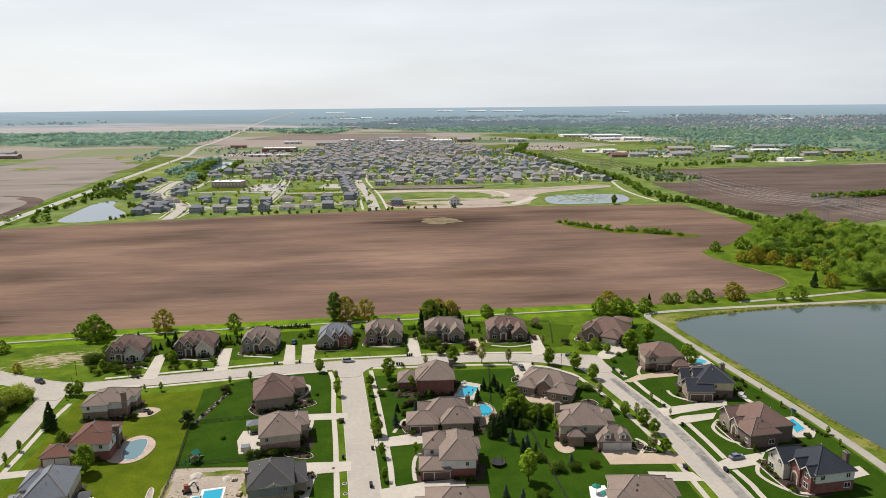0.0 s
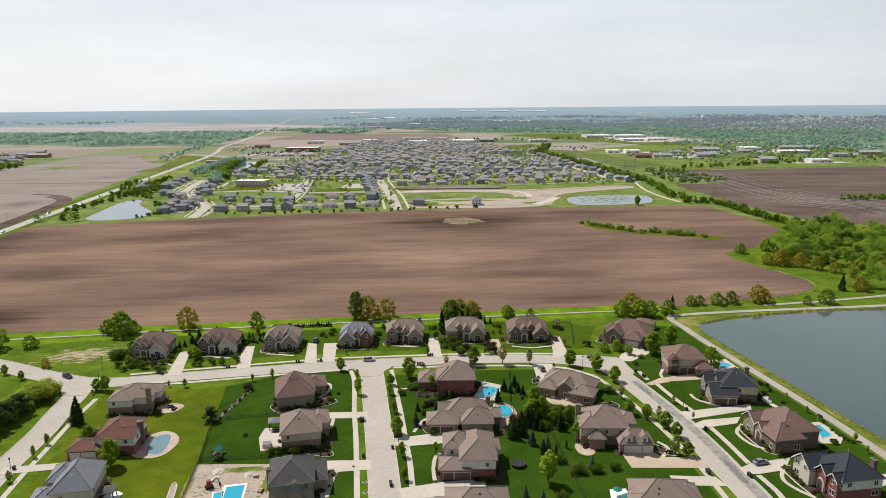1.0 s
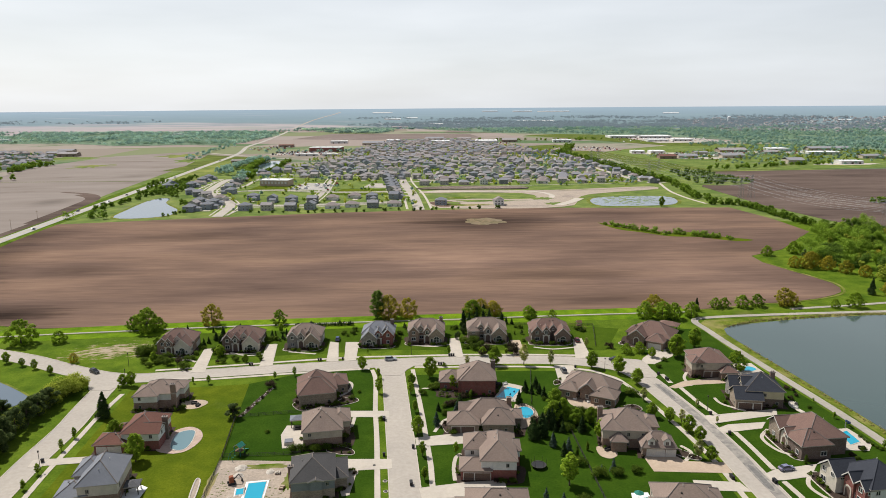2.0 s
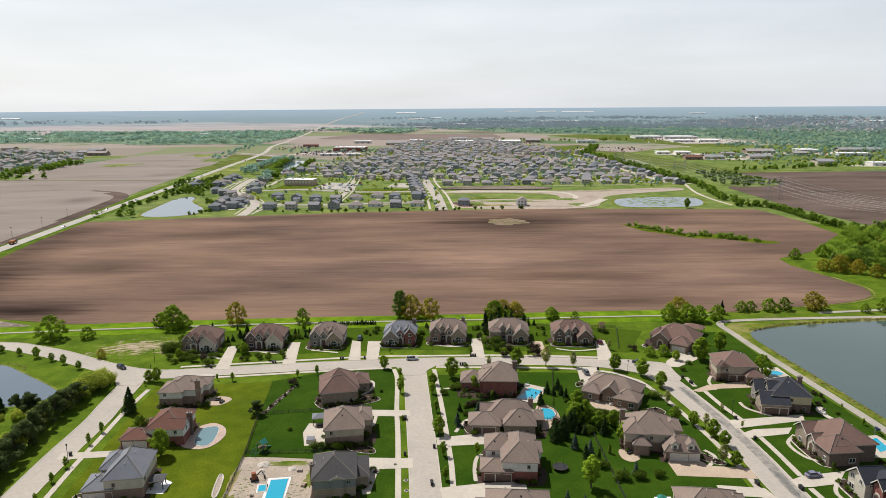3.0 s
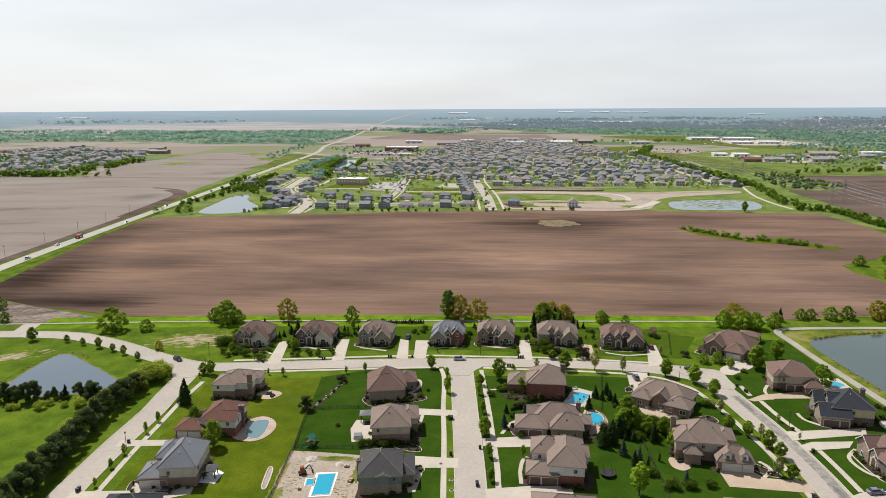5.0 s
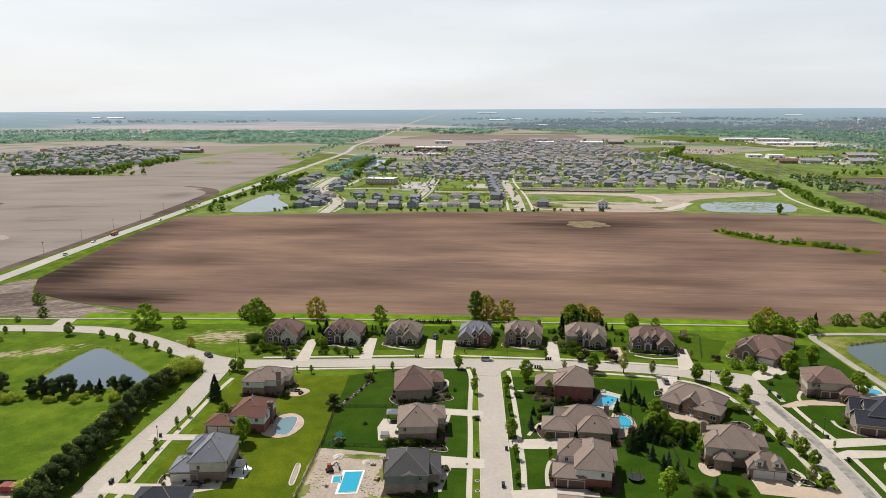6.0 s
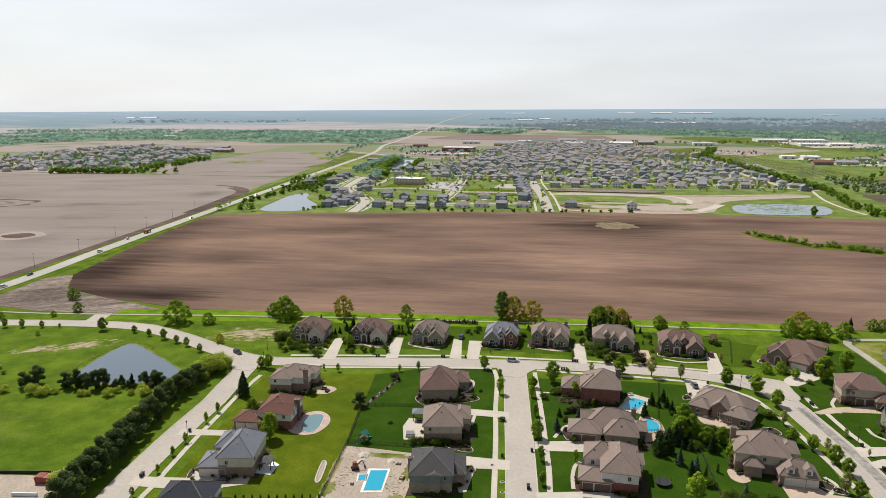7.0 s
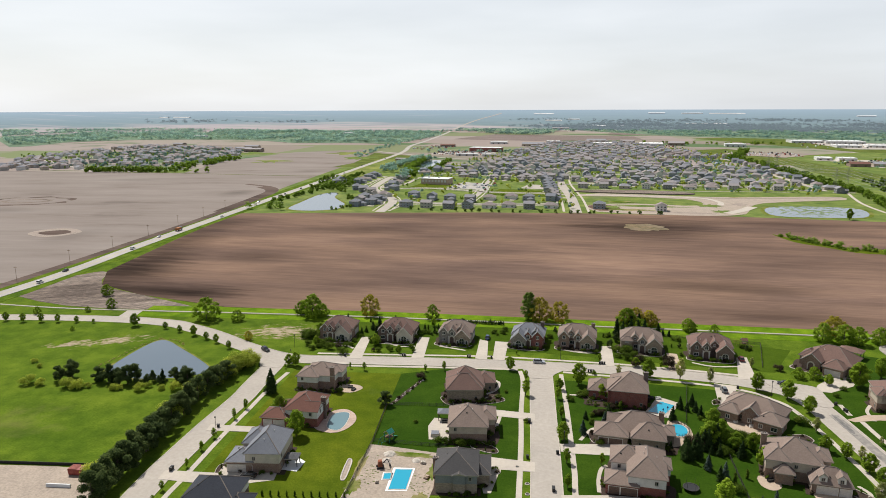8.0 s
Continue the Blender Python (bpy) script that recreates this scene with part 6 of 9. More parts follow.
plants("spruce", [(-94.8, 283, 3.2), (-89.1, 279.7, 3.2), (-123.2, 287, 2.5), (-113.1, 293.6, 2.5), (-88.8, 284.8, 3.2), (-8.8, 214.4, 5.3), (-15.8, 211.2, 3.2), (23.9, 197.7, 4.1), (17.8, 231.5, 4.7), (16.1, 226.5, 3.8), (18.8, 226.7, 4.2), (20.2, 224, 4.2), (33, 205.3, 3.1), (21.7, 198.2, 3), (-34.6, 299.1, 3.8), (-32.8, 301.5, 3.3), (-10.5, 300, 8.1), (-7.8, 298.3, 7.6), (-4.5, 303.2, 7.1), (-1.4, 304.8, 6.6), (1.3, 306.4, 6.1), (7.2, 307.9, 5), (9.2, 304.5, 3.9), (11.8, 304.4, 3.3), (-37.5, 297.6, 2.7)])
plants("bluespruce", [(20, 188.3, 4.8), (24.2, 184.8, 5.4), (-15.6, 200.4, 5), (-9.5, 206.2, 5.9), (15.7, 160, 3.9), (20, 158.6, 3.5), (32, 173.8, 3.1), (35.4, 174.9, 4.5)])
plants("arbor", [(-5.2, 221.5, 3.8), (-10.3, 256.3, 2.4), (26.6, 183.4, 3.6), (30, 186.7, 3.3), (90.3, 182.2, 3.2)])
plants("shrub", [(-75.8, 284.8, 2.1), (-32.4, 204.7, 2), (-100, 252.5, 2.8), (-8.4, 228.7, 4.7), (-3.3, 233.7, 4), (-17.6, 229.9, 3.5), (-13.3, 208.4, 2.4), (-10, 195.3, 2.7), (-19.9, 283.3, 2.1), (39.3, 222.8, 2.5), (25.6, 199.6, 3.9), (38.1, 199.3, 5), (81.9, 260.2, 2.9), (95.8, 192.5, 3), (110.3, 190.5, 1.9), (101, 226.3, 2.6), (23.2, 282.1, 3.1), (-109.1, 258.7, 3.8), (-137.8, 259.4, 5.8), (-142.4, 259.5, 5.3), (-125.4, 247.3, 4.6), (-117.5, 244.3, 4.1), (66.5, 253.4, 2.2), (70.3, 260.5, 2.4), (51.1, 227.4, 3.9), (27.1, 178.5, 3.5), (31, 172.3, 4.1), (35.9, 173.7, 3.5), (41.8, 175.1, 3.1), (25.2, 159.9, 3.2)])
plants("shrub", [(-68.2, 193.2, 1.6), (-57.1, 181.9, 3.3), (-54.5, 182.3, 3.3), (-50.2, 182.8, 3.3), (-46.9, 183.8, 3), (-102.2, 207.8, 3), (29.7, 203, 4.3), (35.9, 202.1, 3.9), (39, 204.4, 3.9), (28.6, 208.8, 3.6), (31.6, 206.2, 3.6), (-111.2, 261.3, 4.3), (-102, 254.9, 2.8), (-119, 259, 2.4), (-97.1, 253.6, 2.4), (-128.6, 252, 4.7), (-131.2, 250.3, 4.2), (-141.3, 259.5, 4.8), (-22.2, 224.2, 3), (-19.5, 229, 3), (-16.3, 250.4, 2.3), (-13.9, 238.1, 2.7), (-45.1, 224.7, 1.7), (-46.5, 219.1, 2.1), (102.4, 166.7, 1.7), (95.5, 171.2, 1.7), (97.1, 168.2, 1.7), (88.9, 192.7, 1.9)])
plants("shrub", [(-136.2, 248.9, 3.6), (-132.6, 245.6, 3), (-130.6, 248.3, 3), (-128, 248.4, 2.5), (-120, 252.1, 3), (-118.3, 254.1, 2.5), (-105, 250.8, 2.5), (-101, 254.8, 2), (-92.7, 258.7, 2.5), (-90.2, 253.8, 2.2), (-94.9, 270, 3.1), (-95.2, 276.3, 3.2), (-93.7, 278.4, 2.7), (-118.8, 266.2, 2.1), (-80.4, 265.2, 2), (-77.7, 264.5, 2), (-73.1, 265.9, 2), (-69.5, 268.4, 2), (-141.6, 256.4, 4.7), (114.1, 197, 1.3), (114.4, 195.5, 1.3), (114.8, 194, 1.3), (115.2, 192.5, 1.3), (115.8, 191.1, 1.5), (113.7, 199, 1.3), (107.8, 219, 1.5), (105.9, 185.3, 1.6), (108.2, 183.2, 1.8), (-16.6, 229.7, 3), (-18.5, 228.6, 2.6)])
plants("shrub", [(-15, 226.9, 2.1), (21.6, 213.4, 3.2), (23.9, 212.3, 3.6), (26.6, 212.1, 3.6), (29.4, 211.9, 3.6), (32.1, 211.7, 3.2), (34.7, 211.1, 3.2), (37.1, 211.3, 2.8), (-5.5, 278.4, 5.1), (-7.2, 276.9, 3.5), (20, 221.2, 2.1), (42.1, 228.6, 2.1), (45.9, 233.8, 2.6), (26.4, 201.6, 2.3), (30.3, 201.2, 2.3), (-14.1, 213.9, 2), (-7.3, 224.6, 1.7), (96.9, 211.6, 1.8), (84.1, 226.7, 1.9), (81.1, 221.9, 1.7), (99.2, 208.2, 1.8), (77.8, 245.3, 2.3), (-53.6, 272.2, 2), (-51.1, 271.4, 2.2), (-46.4, 271.3, 2), (-44, 271.2, 2), (-38.4, 273.8, 2.5), (-22.9, 274.8, 2), (-17.6, 274, 2.5), (-32.4, 273.7, 2)])
plants("shrub", [(-4.9, 270.2, 4.5), (-2.5, 274.3, 3.5), (1, 271.4, 3), (3.4, 271.4, 2.5), (8.7, 274, 2), (20.1, 279.3, 2.3), (22.9, 277.8, 2.3), (27.7, 277.7, 2.3), (32.7, 278.9, 2), (16.3, 280.8, 2.1), (-9.8, 278.7, 3.6), (-8.5, 271.7, 2.5), (-153.5, 207.4, 4.5), (-152.4, 210, 5), (-151, 212.8, 5.5)])
plants("darkshrub", [(-1.3, 263.5, 3.4), (10.8, 262, 4.8), (-7.6, 221.5, 2.9), (-5.2, 223.8, 2.5), (-113.3, 171, 2.4), (-9.3, 200.3, 2.3), (16.8, 201.7, 4.7), (19.6, 202.4, 4.7), (51.3, 274.2, 3.5), (-53.8, 272.9, 1.3), (-122.2, 250.1, 3.3), (-127.4, 251.5, 3.1), (-101.3, 266.6, 2.1), (-106.8, 250.3, 2), (-76, 266.5, 1.8), (107, 234.8, 2), (108.2, 232.7, 1.8), (107.7, 228.6, 1.7), (104.4, 225.7, 1.9), (101.4, 222.9, 2.1), (99.1, 221.5, 1.7), (105.5, 187, 1.8), (-12.7, 215.4, 2.7), (-11.6, 215.9, 2.7), (-10.2, 216.5, 2.5), (-0.6, 269.2, 3.7), (11, 270.8, 4.2)])
plants("pine", [(-82.6, 202.7, 5), (-10.2, 290.5, 4.2), (-12.4, 283.1, 3.1), (-207.2, 187.6, 5.8), (-205.5, 192.1, 6.4), (-188.2, 191.5, 6.7), (-180.8, 192.6, 7.1), (-179.7, 195.2, 6.7), (-183.4, 191.8, 5.8), (-165.1, 199.4, 5.4), (-158.6, 198.1, 6.6), (-161.4, 200.5, 5.8), (-192.5, 191.4, 5.8), (-173.2, 197.1, 4), (-169.3, 196, 3.1), (-174.5, 195.6, 3.1)], grow=1.15)
plants("yellow", [(-152.6, 205.4, 5.4), (-149.3, 191.4, 5.6), (-149.1, 174.9, 6), (-145.9, 165.3, 5.4), (-142.7, 136.3, 6.1), (-148.4, 208.9, 5.9), (-216.1, 182.2, 4.9), (-211.1, 182.6, 3.5), (-199.4, 183.9, 4.8), (-195.6, 183.9, 4.4), (-192.5, 185.9, 2.6), (-182, 186.9, 3.1), (-179.6, 187.6, 2.6), (-172, 188.8, 3.9), (-171.2, 192.2, 2.6), (-165.2, 191.8, 2.6), (-160.3, 193.3, 4.4), (-232.6, 200, 2.4), (-226.3, 196.7, 2.4), (-147.4, 216.8, 8.3), (-149.9, 216.1, 7.4), (-147.5, 223, 6.2), (-153.1, 212.2, 5.1), (-151.4, 195.9, 5.2)])
plants("maple", [(-292.6, 239.4, 4.5), (-283.2, 240.3, 4.5), (-274.8, 242.8, 4.5), (-267, 245, 4.2), (-257.7, 246.9, 3.4), (-227.1, 250.3, 6.2), (-210.6, 250.9, 3.4), (-183.3, 243.4, 3.6), (-176.2, 241.6, 4.2), (-191.9, 246.4, 4.8), (-201.1, 248.6, 3.4), (-166.9, 236.2, 3.6), (-249.2, 248.4, 2.2)], "evenly spaced leafy tree along the street")
plants("tallgreen", [(-279.5, 290.3, 6.4), (-259.8, 271.5, 5.4), (-286.2, 248.8, 4), (-200.8, 268, 11.3), (-185.3, 270.7, 5.6), (-158.4, 290.9, 7.6), (-250.1, 236.8, 2.2), (-266.1, 262.5, 2.9)], "rounded green tree beside the field track")
plants("pine", [(-148.1, 206.7, 7.6), (-148, 201.2, 7.9), (-147.6, 194.9, 8.2), (-146.9, 188.1, 8.4), (-145.7, 181.8, 8.2), (-144.3, 175, 8.4), (-142.8, 169.5, 8.6), (-141.3, 163.4, 8.7), (-140.3, 157.6, 8.5), (-138.7, 152.3, 8.7), (-138.1, 147.3, 8.9), (-136.5, 142.2, 8.7), (-135.8, 138, 8.8), (-134.6, 133.6, 9), (-133.5, 129.4, 8.8), (-133.2, 126.2, 8.7), (-150.6, 201.5, 6.6), (-143.9, 176.4, 7.2), (-138.5, 153, 8)], "dark dense pine in a roadside row", grow=1.12)
plants("yellow", [(-146.1, 172.7, 6.8), (-145, 160.8, 5.7), (-145.1, 163.5, 5.4), (-140.1, 134.9, 6.8), (-150.9, 191.9, 6.4), (-150.1, 219.1, 8.4), (-150.6, 214.1, 7.8), (-149.6, 224.3, 7.1), (-149.8, 208.5, 6.8), (-148.4, 200, 5.3)], "yellow-green bush among dark pines")
BEDS.sort(key=lambda bed: bed[0].y)
GAPS = random.Random(31)
for gap_x, gap_y in ((-116.5, 272), (-90.5, 277), (-62, 283), (-36, 287), (-13.3, 290), (13.5, 291), (43, 291)):
    for k in range(5):
        plant(GAPS.choice(("spruce", "shrub", "shrub", "arbor", "pine")), gap_x + GAPS.uniform(-3, 3), gap_y + GAPS.uniform(-1, 9), GAPS.uniform(1.5, 3.0))
for (x, y), size, pick in BEDS[:70]:
    plant("shrub" if pick < 0.75 else "darkshrub", x, y, size)


# ---- woods too dense to count ----
FAR_LEAVES = ("far", "far_dark", "far_light", "distant")


def wood_of(name, spots, leaf, count, size, label, up=0.9):
    """One mesh of many crowns; spots: x, y, height, half width."""
    rng = np.random.default_rng(len(spots) + 7)
    vs, fs, k = [], [], 0
    for x, y, h, w in spots:
        n = 9
        a, q = rng.random(n) * 2 * np.pi, np.sqrt(rng.random(n)) * w * 0.72
        z = h * ((0.45 + 0.40 * rng.random(n)) if leaf in FAR_LEAVES else (0.18 + 0.68 * rng.random(n))) * (1 - 0.35 * (q / w) ** 2)
        c = np.stack([x + q * np.cos(a), y + q * np.sin(a), z + ground_z(x, y)], 1)
        r = np.outer(rng.uniform(0.28, 0.45, n) * w, (1, 1, 0.85))
        v, f = leaf_cards(rng, c, r, count, size, 2.2 if leaf in FAR_LEAVES else up)
        v[:, 2] = np.maximum(v[:, 2], 0.1)
        vs.append(v), fs.append(f + k)
        k += len(v)
    ob = part(name, quick_mesh(name, np.concatenate(vs), np.concatenate(fs), LEAF[leaf]))
    return tagged(ob, label, "trees", kind="stuff")


for leaf, words in (("shrub", "clipped green shrubs along house walls"), ("plum", "dark plum shrubs along house walls")):
    tagged(wood_of("foundation_planting", [(*off_road(x, y), size, 0.62 * size) for (x, y), size, pick in BEDS[70:] if (pick < 0.75) == (leaf == "shrub")], leaf, 380, 0.23, words), words, "shrubs", kind="stuff")


def inside(x, y, outline):
    hit = False
    for (ax, ay), (bx, by) in zip(outline, outline[1:] + outline[:1]):
        if (ay > y) != (by > y) and x < (bx - ax) * (y - ay) / (by - ay) + ax:
            hit = not hit
    return hit


def scatter(outline, count, h0, h1, seed, slim=0.42, but=(), clear=-9.0, grain=130.0):
    """Trees within an outline; clear: how readily clearings open among them."""
    rng, out = random.Random(seed), []
    xs, ys = [p[0] for p in outline], [p[1] for p in outline]
    while len(out) < count:
        x, y = rng.uniform(min(xs), max(xs)), rng.uniform(min(ys), max(ys))
        if clear > -9 and noise.fractal(Vector((x / grain, y / grain * 0.8, seed)), 1.0, 2.0, 3) < clear:
            continue
        if inside(x, y, outline) and not (but and inside(x, y, but) and rng.random() < 0.6):
            h = rng.uniform(h0, h1)
            out.append((x, y, h, h * slim * rng.uniform(0.85, 1.2)))
    return out


def along(points, step, h0, h1, seed, wobble=3.0, slim=0.45):
    rng, out = random.Random(seed), []
    for a, b in zip(points, points[1:]):
        a, b = Vector(a), Vector(b)
        n = max(1, int((b - a).length / step))
        for i in range(n):
            p = a.lerp(b, (i + rng.random()) / n)
            h = rng.uniform(h0, h1)
            out.append((p.x + rng.uniform(-wobble, wobble), p.y + rng.uniform(-wobble, wobble), h, h * slim * rng.uniform(0.85, 1.25)))
    return out


BANK = [(109, 304), (126, 313.5), (172, 325), (232, 330.5), (410, 332.5)]
wood_of("reeds", along(BANK, 0.75, 0.6, 1.5, 71, 0.9, 0.9), "reed", 46, 0.30, "tall dry yellow reeds along the lake bank")
wood_of("reeds", along([(108, 279), (113.6, 250), (119.6, 219), (123.6, 199.5), (127.8, 181), (137, 130)], 1.6, 0.4, 1.0, 72, 0.7, 0.9), "reed", 40, 0.26, "low dry reeds along the lake shore")
wood_of("reeds", along([(-204.5, 204), (-205, 228), (-203, 238.5), (-195, 238.5), (-187, 234)], 1.4, 0.4, 0.9, 73, 0.6, 0.9), "reed", 36, 0.24, "dry reeds round the pond")
street("field_margin", [(104, 330), (137, 341), (160, 347.5), (174, 353.5), (185, 360), (192, 367), (195.5, 376), (196, 386), (192.5, 396), (184.5, 417), (177.5, 437)], 0.7, "dry yellow fringe of the tilled field", VERGE, 0.112, False, 4)
WOOD = [(200, 447), (206, 428), (222, 412), (220, 388), (216, 366), (230, 352), (262, 345), (420, 352), (420, 440), (335, 492), (316, 535), (292, 560), (262, 545), (226, 480)]
wood_of("woodland", scatter(WOOD, 215, 9, 16, 3, 0.5), "wood", 2100, 0.62, "dense fresh green woodland beside the lake")
wood_of("woodland", scatter(WOOD, 60, 8, 15, 4, 0.5), "deep", 1900, 0.68, "darker trees within the lakeside woodland")
wood_of("woodland", scatter(WOOD, 40, 6, 12, 14), "yellow", 900, 0.9, "yellow-green trees within the lakeside woodland")
wood_of("woodland", scatter(WOOD, 16, 6, 10, 15, 0.6), "bud", 1000, 0.8, "olive budding trees within the lakeside woodland")
wood_of("woodland", scatter(WOOD, 16, 7, 12, 16, 0.35), "pine", 900, 0.8, "dark evergreens within the lakeside woodland")
wood_of("hedgerow", along([(222, 696), (246, 700), (257, 672), (260, 638), (264, 598), (272, 565), (285, 545)], 2.2, 4, 8, 5, 3.5), "wood", 420, 1.0, "tree line along the trail")
wood_of("hedgerow", along([(225, 980), (236, 880), (230, 800), (228, 750), (232, 705)], 4.5, 4, 9, 6, 5), "wood", 340, 1.3, "bushy tree line beside the trail")
wood_of("hedgerow", scatter([(271, 1031), (306, 1065), (329, 999), (341, 898), (290, 857), (262, 890)], 90, 4, 9, 61), "wood", 260, 1.4, "scrub in the utility corridor")
wood_of("hedgerow", along([(98, 580), (115, 556), (127, 546), (143, 529)], 2.2, 1.8, 5.5, 7, 3, 0.75) + along([(150, 534), (168, 524), (181, 514)], 1.4, 2.2, 5, 8, 4, 0.8), "wood", 420, 0.6, "ragged row of green bushes in the field strip")
wood_of("hedgerow", along([(-370, 600), (-355, 597), (-340, 598)], 9, 6, 9, 9) + along([(-385, 640), (-388, 760), (-400, 860), (-420, 960)], 5, 4, 8, 10, 5), "wood", 240, 1.3, "trees between pond and highway")
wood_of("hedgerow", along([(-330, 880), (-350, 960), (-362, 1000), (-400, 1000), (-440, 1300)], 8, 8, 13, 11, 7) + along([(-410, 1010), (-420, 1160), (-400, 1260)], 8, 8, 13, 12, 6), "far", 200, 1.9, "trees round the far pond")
wood_of("hedgerow", scatter([(-402, 755), (-368, 765), (-362, 800), (-400, 880), (-445, 905), (-440, 860)], 60, 5, 9, 48), "wood", 260, 1.3, "trees and bushes at the pond's far end")
wood_of("hedgerow", along([(-301, 612), (-292, 640), (-300, 665), (-318, 690), (-332, 712)], 4, 2.5, 5, 49, 2.5) + along([(-372, 770), (-352, 748)], 4, 4, 7, 50, 3) + [(-383, 596, 9, 6.5), (-366, 604, 8.5, 6.5), (-360, 608, 7, 5)], "wood", 260, 1.1, "bushes on the pond's bank")
wood_of("hedgerow", along([(-330, 930), (-352, 1000), (-372, 1020), (-386, 1100), (-405, 1200), (-415, 1280)], 5, 7, 12, 51, 6) + along([(-352, 985), (-340, 1040), (-346, 1130), (-365, 1250)], 9, 6, 9, 52, 5), "wood", 200, 1.8, "fresh green trees round the far pond")
wood_of("hedgerow", along([(-230, 634), (-160, 638), (-90, 648), (-20, 664), (20, 668)], 9, 2.5, 5, 13, 1.5), "deep", 140, 1.2, "low bushes along the field edge")
wood_of("hedgerow", along([(-865, 878), (-735, 912)], 3.2, 8, 13, 15, 6) + along([(-752, 950), (-765, 1040), (-785, 1180)], 4.5, 8, 13, 16, 14) + [(-715, 906, 9, 4), (-697, 908, 10, 5), (-683, 915, 7, 4), (-672, 927, 10, 5)], "wood", 170, 2.4, "tree belt between field and houses")
wood_of("far_trees", along([(226, 900), (206, 1080), (176, 1300), (150, 1420), (170, 1500), (200, 1700)], 4, 6, 11, 17, 10), "wood", 110, 2.4, "tree belt behind the housing estate")
TOWN = [(850, 2500), (1250, 2330), (1500, 2300), (1950, 2700), (2050, 3350), (1300, 3650), (950, 3500)]
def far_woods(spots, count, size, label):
    """Far woodland of three haze-tinted tones, each tree of one tone, in drifts."""
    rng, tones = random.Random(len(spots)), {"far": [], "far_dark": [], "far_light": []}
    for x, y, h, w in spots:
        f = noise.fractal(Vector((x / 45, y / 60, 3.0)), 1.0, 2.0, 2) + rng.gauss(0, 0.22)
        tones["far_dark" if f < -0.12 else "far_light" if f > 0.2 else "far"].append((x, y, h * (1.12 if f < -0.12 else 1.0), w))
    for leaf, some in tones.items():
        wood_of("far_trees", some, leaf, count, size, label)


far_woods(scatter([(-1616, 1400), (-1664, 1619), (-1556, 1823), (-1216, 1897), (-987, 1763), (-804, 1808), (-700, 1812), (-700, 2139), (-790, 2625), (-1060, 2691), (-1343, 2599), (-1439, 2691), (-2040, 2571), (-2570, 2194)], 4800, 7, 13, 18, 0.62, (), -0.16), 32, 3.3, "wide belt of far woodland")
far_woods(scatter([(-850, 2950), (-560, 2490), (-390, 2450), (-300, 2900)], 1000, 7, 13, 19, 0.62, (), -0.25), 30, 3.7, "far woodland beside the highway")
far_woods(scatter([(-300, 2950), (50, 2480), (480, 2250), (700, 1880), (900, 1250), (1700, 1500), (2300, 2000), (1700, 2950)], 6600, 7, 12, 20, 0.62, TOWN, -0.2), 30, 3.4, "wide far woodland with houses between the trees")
wood_of("far_trees", scatter([(300, 1340), (420, 1180), (800, 1240), (830, 1450), (560, 1600)], 200, 5, 9, 47), "yellow", 50, 2.2, "small yellow-green trees between far workshops")
far_woods(scatter([(300, 1330), (420, 1130), (880, 1130), (950, 1300), (830, 1450), (560, 1600)], 420, 4, 9, 147), 50, 2.2, "trees and bushes between far workshops")
wood_of("far_trees", scatter([(480, 1700), (620, 1450), (830, 1400), (900, 1650), (700, 1900)], 260, 7, 12, 21), "far", 50, 3.4, "trees between far workshops")
wood_of("far_trees", scatter([(-1000, 900), (-770, 960), (-900, 1450), (-1250, 1520), (-1300, 1150)], 330, 4, 8, 123), "wood", 60, 1.9, "fresh green garden trees of far houses")
wood_of("far_trees", scatter([(-1000, 900), (-760, 960), (-900, 1450), (-1250, 1520)], 420, 5, 9, 23), "far_dark", 46, 2.4, "garden trees of far houses")
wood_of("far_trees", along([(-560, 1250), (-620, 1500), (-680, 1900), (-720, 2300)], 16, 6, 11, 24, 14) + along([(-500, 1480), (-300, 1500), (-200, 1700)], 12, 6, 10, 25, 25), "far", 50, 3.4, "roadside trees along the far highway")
wood_of("far_trees", along([(340, 1075), (450, 1120), (560, 1170)], 7, 6, 10, 26, 8) + along([(388, 708), (426, 722), (444, 713), (481, 742)], 2.5, 4, 8, 27, 5) + along([(-30, 2000), (200, 1900), (330, 2050)], 14, 8, 12, 28, 20), "wood", 90, 2.4, "far hedge trees beside a brown field")
wood_of("far_trees", along([(-2400, 2330), (-1500, 2450), (-700, 2720)], 14, 9, 14, 29, 30), "far", 30, 6.0, "far line of trees between fields")
ARC = random.Random(77)
spots = []
for _ in range(150):  # belts and clumps of woodland on the far rise
    a = ARC.uniform(-62, 48)
    if a < -10 and ARC.random() < 0.95:
        continue  # open farmland to the west
    r = (3050 if a > -14 or ARC.random() < 0.15 else 3750) + 900 * ARC.random() ** 1.4
    for k in range(int(ARC.uniform(30, 110))):
        b, q = radians(a + ARC.gauss(0, 1.6)), max(3010, r + ARC.gauss(0, 55))
        if abs(q * math.sin(b) + 920) < 45:
            continue  # the highway runs here
        spots.append((q * math.sin(b), q * math.cos(b), ARC.uniform(5, 9), ARC.uniform(9, 17)))
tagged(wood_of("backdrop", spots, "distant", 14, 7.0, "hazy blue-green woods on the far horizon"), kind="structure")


# ---- the far housing estates ----
ESTATE_WALLS = [plain("greige_siding", (0.36, 0.335, 0.31), (0.44, 0.42, 0.39), 6, 0.5, 0.7, 0.1), plain("pale_blue_siding", (0.22, 0.245, 0.28), (0.28, 0.305, 0.34), 6, 0.5, 0.7, 0.1), WALLS["white"], WALLS["beige"], WALLS["slate_blue"]]
